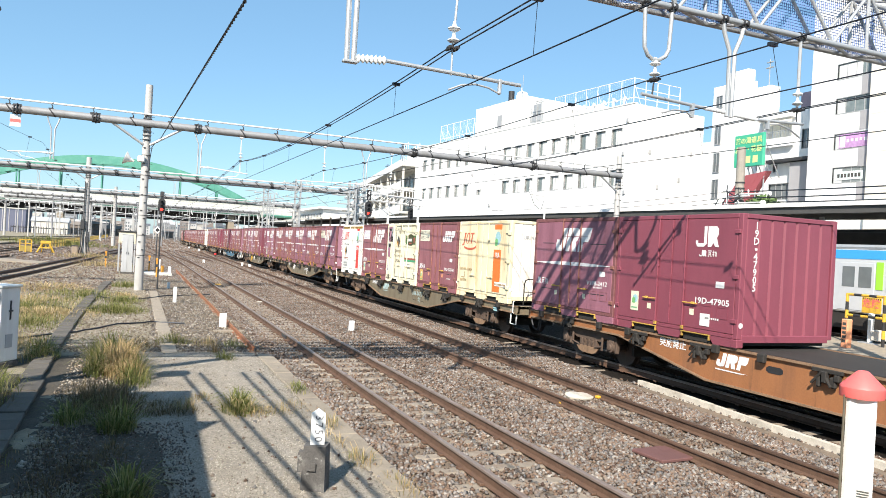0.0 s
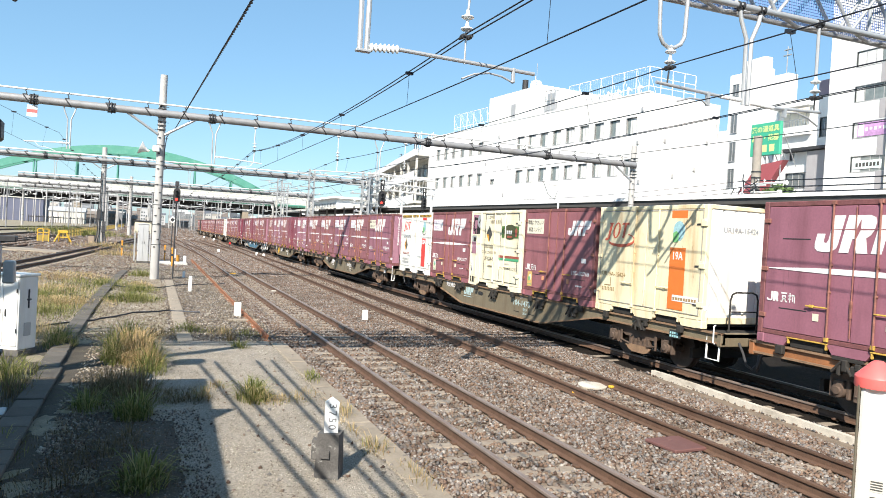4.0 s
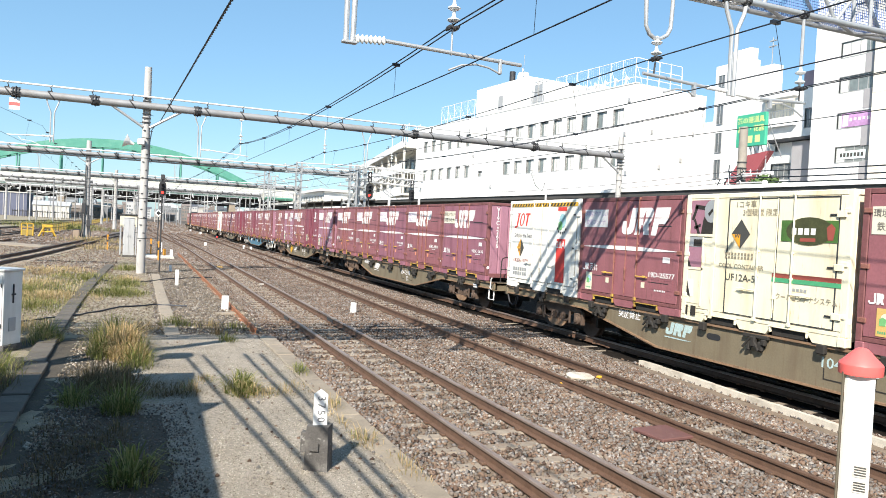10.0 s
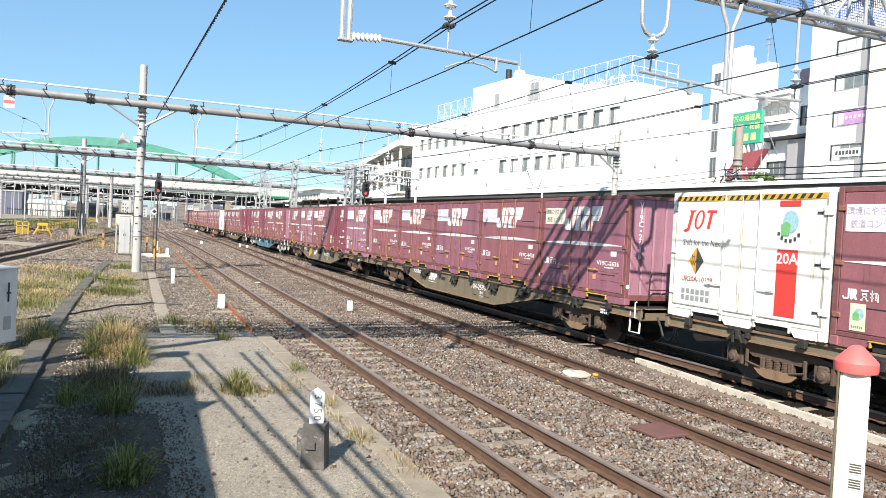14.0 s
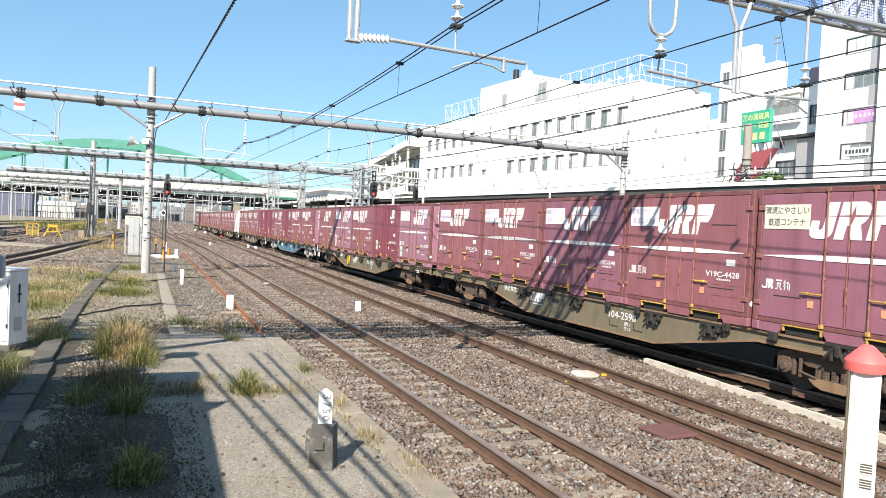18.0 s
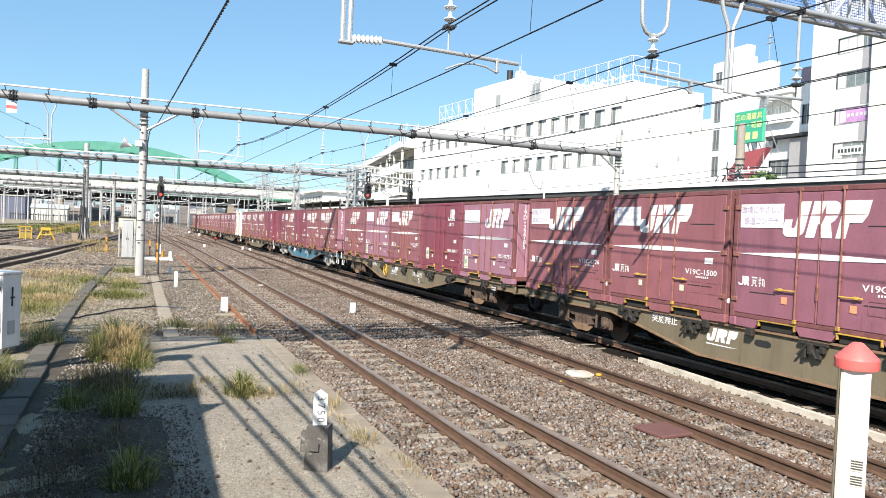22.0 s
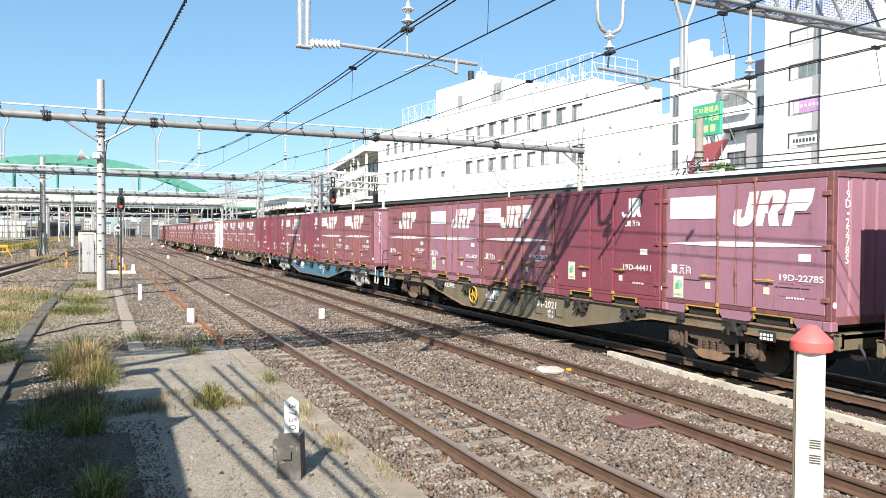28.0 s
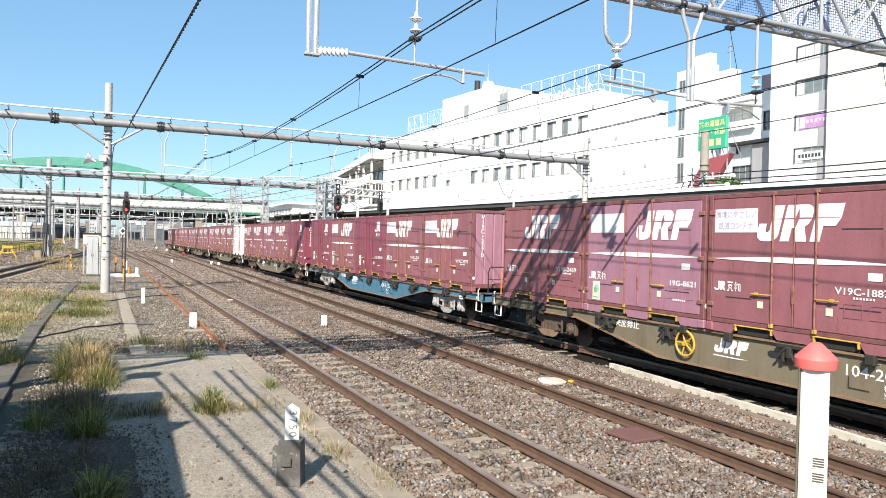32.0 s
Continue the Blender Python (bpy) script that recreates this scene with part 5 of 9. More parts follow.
def overhead(xs, twin, r, label, slack=0.18):
    """Messenger and contact wire with droppers over one track; xs: support rows (x of messenger, x of contact, y, z of messenger, z of contact)."""
    t = thing("overhead_wire", (0, 0, 0), label, "overhead wire", "overhead wires", "structure")
    for a, b in zip(xs, xs[1:]):
        drop = 0.02 if b[2] < 10 else slack if b[2] < 40 else 0.35
        for o in ((-0.045, 0.045) if twin else (0.0,)):
            part("messenger_wire", Geo().path(sag((a[0] + o, a[2], a[3]), (b[0] + o, b[2], b[3]), drop), r, 5), M_WIRE, t)
        part("contact_wire", Geo().tube((a[1], a[2], a[4]), (b[1], b[2], b[4]), r * 0.85, 5), M_WIRE, t)
        n = max(1, round((b[2] - a[2]) / 5.0))
        for k in range(n):
            u = (k + 0.5) / n
            x0, y0 = a[0] + (b[0] - a[0]) * u, a[2] + (b[2] - a[2]) * u
            x1 = a[1] + (b[1] - a[1]) * u
            z0 = a[3] + (b[3] - a[3]) * u - drop * 4 * u * (1 - u)
            z1 = a[4] + (b[4] - a[4]) * u
            d = part("dropper", Geo().tube((x0, y0, z0), (x1, y0, z1), 0.004, 4), M_WIRE, t)
            part("clamp", Geo().box(x0 - 0.07, x0 + 0.07, y0 - 0.03, y0 + 0.03, z0 - 0.025, z0 + 0.025), M_WIRE, d)
    return t


NEAR = [(3.8, 3.8, -40, 5.17, 4.56), (4.17, 4.15, 9.88, 5.53, 4.85), (4.37, 4.40, 36, 6.19, 5.25), (4.4, 4.3, 84, 6.6, 5.3), (4.4, 4.6, 128, 6.6, 5.3), (4.4, 4.3, 172, 6.6, 5.3), (4.4, 4.5, 220, 6.6, 5.3)]
overhead(NEAR, True, 0.011, "black twin messenger and contact wire over the near track", 0.34)
MID = [(7.2, 7.3, -40, 5.1, 4.6), (7.88, 8.06, 9.88, 5.60, 4.97), (8.45, 8.3, 36, 6.13, 5.25), (8.6, 8.5, 84, 6.6, 5.3), (8.9, 8.7, 128, 6.6, 5.3), (9.2, 9, 172, 6.6, 5.3)]
overhead(MID, False, 0.011, "black messenger and contact wire over the middle track")
FAR = [(10.2, 10.3, -40, 5.15, 4.5), (11.20, 11.36, 9.88, 5.50, 4.92), (12.0, 11.7, 36, 5.93, 5.2), (11.6, 11.4, 84, 6.6, 5.3), (11.4, 11.6, 128, 6.6, 5.3), (11.4, 11.4, 172, 6.6, 5.3)]
overhead(FAR, True, 0.010, "black messenger and contact wire over the freight track")
LEFT = [(-5.6, -5.2, -34, 6.2, 5.0), (-5.71, -5.38, 9.88, 5.90, 5.13), (-4.0, -4.2, 36, 6.2, 5.2), (-5.0, -5.2, 84, 6.5, 5.3)]
overhead(LEFT, False, 0.007, "thin black overhead wires of the siding")

# out of view; cables and supports added to widen the gantry's shadow band
uf = thing("feeder_cable", (0, 0, 0), "unseen thick cables above the lattice gantry, added to widen its shadow", "cable", kind="structure")
for y, z, r in ((9.95, 8.55, 0.06), (10.0, 9.0, 0.08), (10.0, 9.45, 0.06)):
    part("cable", Geo().path(sag((-9.8, y, z), (15.0, y, z), 0.12, 16), r, 8), M_WIRE, uf)
for x in (-8.5, -1.0, 6.5, 14.0):
    part("support", Geo().box(x - 0.05, x + 0.05, 9.95, 10.05, 7.9, 9.6, 0.01), M_STEEL, uf)
# out of view; placed and thickened to cast the lines across the path
lf = thing("feeder_cable", (0, 0, 0), "unseen black cables beside the platform, thickened to shade the path", "cable", kind="structure")
for x0, x1, z in ((0.77, -3.03, 5.0), (0.67, -2.70, 5.0), (-0.5, -1.90, 5.0), (-0.8, -1.60, 5.0)):
    part("cable", Geo().path(sag((x0, -30.0, z), (x1, 9.7, z), 0.02, 8), 0.03, 6), M_WIRE, lf)
fc = thing("feeder_cable", (0, 0, 0), "thick black feeder cable to a concrete pole", "cable", kind="structure")
for turn_by in (0.0, math.pi):
    strand = []
    for k in range(760):
        u = k / 759
        a = u * 2 * math.pi * 95 + turn_by
        strand.append((0.867 - 0.097 * u + 0.010 * math.cos(a), 2.0 + 34.0 * u, 4.46 + 2.44 * u + 0.010 * math.sin(a)))
    part("cable_strand", Geo().path(strand, 0.0095, 5), M_WIRE, fc)
part("cable_end", Geo().path([(0.77, 35.9, 6.9), (0.60, 35.95, 6.75), (0.42, 35.85, 6.45), (0.36, 35.8, 5.9), (0.36, 35.8, 5.0)], 0.022, 6), M_WIRE, fc)


# ---- signals ----
def colour_signal(x, y, z, lit, digit, label, k0):
    t = thing("railway_signal", (x, y, GROUND), label, "railway signal", "signals")
    zz = z - GROUND
    part("post", Geo().tube((0, 0.12, 0), (0, 0.12, zz + 0.75 * k0), 0.035, 10), M_STEEL_DK, t)
    out = [(0.26 * k0 * math.cos(a), (0.30 * k0 if math.sin(a) > 0 else -0.30 * k0) + 0.26 * k0 * math.sin(a)) for a in [math.pi * 2 * (k + 0.5) / 24 for k in range(24)]]
    part("backboard", Geo().slab(out, on_end(0, -0.05, zz), 0.03), M_BLACK, t)
    for k in range(3):
        zc = zz + (0.28 - 0.28 * k) * k0
        part("lens", Geo().lathe([(0.0005, -0.075), (0.085 * k0, -0.07), (0.085 * k0, -0.05)], (0, 0, zc), 14, 1), M_LAMP_RED if k == lit else M_STEEL_DK, t, "lit red lamp" if k == lit else "")
        g = Geo()
        n = 10
        for i in range(n):
            a0, a1 = math.pi * i / n, math.pi * (i + 1) / n
            r0, r1 = 0.10 * k0, 0.112 * k0
            v = [(r * math.cos(a), yy, zc + r * math.sin(a)) for yy in (-0.05, -0.22) for a in (a0, a1) for r in (r0, r1)]
            g.add(v, [(0, 1, 3, 2), (4, 6, 7, 5), (0, 2, 6, 4), (1, 5, 7, 3)])
        part("visor", g, M_BLACK, t)
    if digit:
        part("number_plate", Geo().box(-0.16 * k0, 0.16 * k0, -0.03, 0.0, zz + 0.66 * k0, zz + 1.4 * k0, 0.01), M_BLACK, t)
        part("numeral", letters(digit, 0.36 * k0), M_WHITE, t, at=on_end(0, -0.034, zz + 1.17 * k0))
        part("arrow", Geo().box(-0.03, 0.03, -0.036, -0.031, zz + 0.72 * k0, zz + 0.95 * k0), M_WHITE, t)
    else:
        part("bracket_lamp", Geo().box(-0.09, 0.09, -0.03, 0.05, zz + 0.44, zz + 0.68, 0.02).box(-0.015, 0.015, 0.0, 0.03, zz + 0.2, zz + 0.45), M_STEEL_DK, t)
    return t


M_LAMP_RED = glow("red_signal_light", (1.0, 0.03, 0.02), 4.0)
M_LAMP_DIM = glow("dim_red_light", (1.0, 0.03, 0.03), 0.7)
colour_signal(1.0, 36.5, 3.81, 2, "", "red-lit colour light signal on a slim post", 0.62)
colour_signal(14.45, 47.5, 4.95, 2, "4", "black colour light signal showing red with a number plate", 0.95)
colour_signal(20.3, 55.0, 5.2, 9, "3", "black colour light signal seen side-on with a number plate", 0.9)

d = thing("ground_signal", (1.19, 50.0, GROUND), "white diamond sign on a post", "sign")
part("post", Geo().tube((0, 0, 0), (0, 0, 2.7), 0.035, 8), M_STEEL_DK, d)
part("board", Geo().slab([(0, -0.24), (0.24, 0), (0, 0.24), (-0.24, 0)], on_end(0, -0.06, 2.86), 0.03), M_WHITE, d)
part("centre", Geo().slab([(0, -0.14), (0.14, 0), (0, 0.14), (-0.14, 0)], on_end(0, -0.07, 2.86), 0.008), M_BLACK, d)

rl = thing("marker_lamp", (9.3, 96.0, GROUND), "small red marker lamp on a short stake", "lamp")
part("stake", Geo().box(-0.05, 0.05, -0.05, 0.05, 0, 0.35), M_STEEL_DK, rl)
part("lens", Geo().lathe([(0.0005, -0.1), (0.11, -0.06), (0.11, 0.06), (0.0005, 0.1)], (0, -0.02, 0.42), 12, 1), M_LAMP_DIM, rl, "lit red lens")

# ---- buildings across the tracks ----
def window_unit(parent, m, w, h, curtain=0.5, depth=0.18, bars=1, glass=None):
    """A window let into a wall; m places its lower left corner, facing out along local z."""
    win = part("window", Geo().box(0, w, 0, h, -depth, -depth + 0.02), glass or M_GLASS, parent, at=m)
    fr = Geo()
    t = 0.06
    fr.box(-t, 0, -t, h + t, -depth, 0.03).box(w, w + t, -t, h + t, -depth, 0.03).box(0, w, -t, 0, -depth, 0.05).box(0, w, h, h + t, -depth, 0.03)
    for k in range(bars):
        x = w * (k + 1) / (bars + 1)
        fr.box(x - 0.03, x + 0.03, 0, h, -depth + 0.02, -depth + 0.06)
    part("frame", fr, M_FRAME, win)
    if curtain > 0:
        part("curtain", Geo().box(w * (1 - curtain), w - 0.02, 0.02, h - 0.02, -depth + 0.022, -depth + 0.035), M_CURTAIN, win)
    return win


def wall_with_holes(x, y0, y1, z0, z1, holes, thick=0.35):
    """One wall facing -x with rectangular openings (y0, y1, z0, z1) and their reveals."""
    ys = sorted({y0, y1, *[h[0] for h in holes], *[h[1] for h in holes]})
    zs = sorted({z0, z1, *[h[2] for h in holes], *[h[3] for h in holes]})
    nz, ny = len(zs), len(ys)
    v = [(x + d, y, z) for d in (0.0, thick) for y in ys for z in zs]
    at = lambda i, j, d: d * ny * nz + i * nz + j

    def solid(i, j):
        if not (0 <= i < ny - 1 and 0 <= j < nz - 1):
            return False
        cy, cz = (ys[i] + ys[i + 1]) / 2, (zs[j] + zs[j + 1]) / 2
        return not any(h[0] < cy < h[1] and h[2] < cz < h[3] for h in holes)

    f = []
    for i in range(ny - 1):
        for j in range(nz - 1):
            if not solid(i, j):
                continue
            a, b, c, d = (i, j), (i + 1, j), (i + 1, j + 1), (i, j + 1)
            f.append(tuple(at(*p, 0) for p in (a, d, c, b)))
            f.append(tuple(at(*p, 1) for p in (a, b, c, d)))
            for p, q, n in ((a, b, (i, j - 1)), (b, c, (i + 1, j)), (c, d, (i, j + 1)), (d, a, (i - 1, j))):
                if not solid(*n):
                    f.append((at(*p, 0), at(*q, 0), at(*q, 1), at(*p, 1)))
    return Geo().add(v, f)


def main_building():
    """Local x runs away from the tracks, local y along the facade."""
    t = thing("office_building", (42.0, 55.2, 0), "large white four-storey building with rows of small windows", "building", kind="structure", turn=6.0)
    H = 17.1
    holes = []
    for k in range(9):
        y = 1.5 + k * 2.34
        for z0, z1 in ((13.42, 14.95), (9.54, 11.0), (5.6, 7.1)):
            holes.append((y, y + 1.38, z0, z1))
    for k in range(6):
        y = 29.5 + k * 2.36
        for z0, z1 in ((13.6, 15.1), (9.6, 11.03), (5.6, 7.1)):
            holes.append((y, y + 1.15, z0, z1))
    holes.append((26.4, 27.3, 9.6, 10.2))
    part("wall", wall_with_holes(0, 0, 45.0, 0, H, holes), M_WALL, t)
    for y0, y1, z0, z1 in holes:
        window_unit(t, on_side(0.02, y1, z0), y1 - y0, z1 - z0, random.choice((0.5, 0.7, 0.6, 0.8)), glass=M_GLASS_PALE)
    part("end_wall", Geo().box(0.35, 9.3, 0, 0.35, 0, H), M_WALL, t)
    part("end_wall", Geo().box(9.3, 11.2, 0.5, 0.85, 0, 14.6), M_WALL, t)
    part("end_wall", Geo().box(0.35, 9.3, 44.6, 45.0, 0, H), M_WALL, t)
    part("back_wall", Geo().box(9.0, 9.3, 0.35, 44.6, 0, H), M_WALL, t)
    part("roof", Geo().box(0.3, 9.3, 0.3, 44.7, 16.3, 16.6), M_CONC_PALE, t)
    part("parapet", Geo().box(-0.06, 0.4, -0.05, 45.05, H, H + 0.1), M_WALL, t)
    ph = part("penthouse", Geo().box(0.4, 8.8, 17.9, 29.2, 16.6, 20.7), M_WALL, t)
    part("lift_room", Geo().box(0.6, 8.0, 10.6, 17.9, 16.6, 18.4), M_WALL, t)
    part("vent_door", Geo().box(0.36, 0.4, 23.0, 24.0, 17.5, 19.2), M_FRAME, ph)
    part("louvre", Geo().box(0.56, 0.6, 15.0, 17.4, 16.9, 18.2), M_FRAME, t)
    part("water_tank", Geo().lathe([(0.72, 20.7), (0.72, 21.5), (0.58, 21.85), (0.0005, 22.0)], (2.0, 21.3, 0), 20), M_WALL, t)
    part("chimney", Geo().tube((1.3, 22.6, 20.7), (1.3, 22.6, 22.1), 0.36, 14), M_BLACK, t)
    part("lightning_rod", Geo().tube((2.0, 21.3, 21.9), (2.0, 21.3, 24.0), 0.03, 6), M_STEEL, t)
    part("tank_pipe", Geo().path([(1.1, 20.3, 20.7), (1.1, 20.2, 21.8), (1.3, 20.5, 22.15), (1.6, 21.0, 22.1)], 0.06, 6), M_WALL, t)
    fence = Geo()
    for y0, y1, xx in ((0.5, 12.5, 0.3), (29.4, 38.2, 0.3)):
        n = int((y1 - y0) / 1.6)
        for k in range(n + 1):
            y = y0 + (y1 - y0) * k / n
            fence.tube((xx, y, 16.6), (xx, y, 19.6), 0.032, 6).tube((xx + 1.2, y, 16.6), (xx, y, 19.1), 0.022, 6)
        for z in (17.8, 19.6):
            fence.tube((xx, y0, z), (xx, y1, z), 0.035, 6)
        for k in range(int((y1 - y0) / 0.3)):
            y = y0 + k * 0.3
            fence.tube((xx, y, 17.1), (xx, y, 19.6), 0.004, 3, caps=False)
    for k in range(5):
        x = 0.3 + k * 1.5
        fence.tube((x, 0.5, 16.6), (x, 0.5, 19.6), 0.045, 6)
    for z in (17.8, 18.7, 19.6):
        fence.tube((0.3, 0.5, z), (6.3, 0.5, z), 0.035, 6)
    part("roof_fence", fence, M_WALL, t)
    for k in range(6):
        y = 2.2 + k * 1.5
        part("roof_vent", Geo().path([(0.7, y, 16.6), (0.7, y, 17.9), (0.9, y + 0.2, 18.2), (1.3, y + 0.2, 18.0)], 0.11, 8), M_WALL, t)
    for k in range(4):
        y = 6.2 + k * 1.7
        part("cooling_unit", Geo().box(1.2, 2.2, y, y + 1.25, 16.6, 18.05 + 0.12 * (k % 2), 0.04), M_PIPE, t)
    rack = Geo()
    for y in (15.3, 16.2, 17.2):
        for x in (0.55, 1.1):
            rack.tube((x, y, 17.2), (x, y, 19.9), 0.05, 6)
    for z in (17.6, 18.7, 19.8):
        rack.tube((0.55, 15.3, z), (0.55, 17.2, z), 0.04, 6).tube((1.1, 15.3, z), (1.1, 17.2, z), 0.04, 6)
    rack.box(0.6, 0.75, 15.5, 16.9, 18.0, 19.5)
    part("pipe_rack", rack, M_STEEL, t, "grey steel pipe rack")
    for y, z in ((0.6, 15.4), (1.0, 12.3), (0.6, 8.6), (13, 12.3), (25.5, 15.2), (24, 8.0), (28.4, 12.0)):
        part("wall_vent", Geo().box(-0.12, 0, y, y + 0.3, z, z + 0.4, 0.02), M_FRAME, t)
    for x, z in ((2.0, 12.6), (3.2, 9.4), (6.0, 10.3), (7.5, 13.0)):
        part("wall_vent", Geo().box(x, x + 0.3, -0.12, 0, z, z + 0.4, 0.02), M_FRAME, t)
    part("drain_pipe", Geo().tube((-0.1, 28.9, 0), (-0.1, 28.9, 17), 0.06, 8), M_WALL, t)
    return t


main_building()


def sign_building():
    X = 62.0
    t = thing("shop_building", (0, 0, 0), "narrow white building with balconies beside a tall office block", "building", kind="structure")
    part("body", Geo().box(X, X + 1.4, 61.4, 66.6, 0, 23.4), M_WALL, t)
    part("body", Geo().box(X, X + 1.4, 58.2, 61.4, 0, 22.2), M_WALL, t)
    part("upper_block", Geo().box(X + 0.1, X + 1.2, 61.6, 64.4, 23.4, 24.7), M_WALL, t)
    part("panel", Geo().box(X - 0.02, X + 0.1, 62.2, 63.8, 23.2, 24.2), M_CREAM, t)
    part("stair_block", Geo().box(X - 0.1, X + 1.2, 66.6, 67.8, 0, 17.0), M_WALL, t)
    Z = X - 1.3
    holes = [(54.0, 57.8, 15.9, 17.9), (51.8, 52.7, 14.6, 16.5), (55.6, 56.1, 12.5, 13.2), (53.4, 56.5, 9.6, 11.2)]
    part("side_wall", wall_with_holes(Z, 51.2, 58.2, 0, 18.7, holes, 0.3), M_WALL, t)
    part("side_block", Geo().box(Z + 1.1, Z + 2.0, 51.2, 58.2, 0, 18.6), M_CREAM, t)
    part("balcony_front", Geo().box(Z - 0.5, Z, 53.6, 57.9, 15.0, 15.9), M_WALL, t)
    for k in range(12):
        part("baluster", Geo().tube((Z - 0.45, 53.8 + k * 0.36, 15.9), (Z - 0.45, 53.8 + k * 0.36, 16.6), 0.03, 6), M_STEEL, t)
    part("hand_rail", Geo().tube((Z - 0.45, 53.7, 16.6), (Z - 0.45, 57.8, 16.6), 0.045, 6), M_STEEL, t)
    part("awning", Geo().box(Z - 0.9, Z, 53.4, 57.9, 17.85, 18.0), M_WALL, t)
    for y0, y1, z0, z1 in holes[1:]:
        window_unit(t, on_side(Z + 0.02, y1, z0), y1 - y0, z1 - z0, 0.0, 0.15, 3 if y1 - y0 > 2 else 1)
    window_unit(t, on_side(Z + 1.1, 57.4, 16.0), 3.0, 1.7, 0.4, 0.05, 2)
    part("grey_block", Geo().box(Z - 0.6, Z, 51.3, 53.5, 0, 13.2), M_GREYTILE, t)
    part("grey_roof", Geo().box(Z - 1.0, Z, 51.0, 56.6, 13.3, 13.6), M_STEEL_DK, t)
    for z0, z1 in ((20.9, 22.2), (16.6, 18.7), (13.3, 15.5), (10.3, 12.4)):
        window_unit(t, on_side(X - 0.07, 66.0, z0), 0.9, z1 - z0, 0.0, 0.05)
    part("antenna", Geo().tube((X + 1, 59.4, 22.2), (X + 1, 59.4, 25.4), 0.05).box(X + 0.9, X + 1.1, 58.9, 59.9, 24.4, 24.5).box(X + 0.9, X + 1.1, 59.0, 59.8, 25.0, 25.1), M_STEEL, t)
    return t


sign_building()
# roof sign on a frame
sg = thing("roof_sign", (0, 0, 0), "green billboard with yellow characters on a steel frame", "sign")
SX = 40.5
part("board", Geo().box(SX, SX + 0.25, 38.4, 41.1, 9.75, 12.1, 0.03), M_SIGN_GREEN, sg)
for z, word in ((11.62, "茶の湯道具"), (10.98, "お茶・花器")):
    for k, ch in enumerate(word):
        part("character", letters(ch, 0.50), M_SIGN_YELLOW, sg, at=on_side(SX - 0.01, 40.75 - k * 0.5, z))
for k in range(3):
    part("letter_bar", Geo().box(SX - 0.012, SX - 0.002, 38.85 + k * 0.68, 39.3 + k * 0.68, 10.0, 10.52), M_SIGN_YELLOW, sg)
fr = Geo()
for y in (38.5, 39.2, 39.9, 40.6, 41.0):
    fr.tube((SX + 0.3, y, 5.0), (SX + 0.3, y, 12.0), 0.05, 6).tube((SX + 0.3, y, 11.5), (SX + 1.8, y, 9.0), 0.04, 6)
part("frame", fr, M_STEEL, sg)
hut = thing("roofed_shop", (0, 0, 0), "small shop with a steep dark red metal roof", "building", kind="structure")
part("body", Geo().box(41.2, 43.0, 38.6, 44.6, 0, 6.6), M_WALL, hut)
out = [(-44.0, 5.0), (-41.5, 5.0), (-38.2, 9.35), (-40.6, 9.1)]
part("roof", Geo().slab(out, on_side(40.75, 0, 0), 0.5), M_MAROON_ROOF, hut, "steep dark red metal roof")
for k in range(7):
    y = -43.7 + k * 0.37
    part("roof_seam", Geo().slab([(y, 5.0), (y + 0.04, 5.0), (y + 3.34, 9.2), (y + 3.3, 9.2)], on_side(40.74, 0, 0), 0.02), M_MAROON_ROOF, hut)


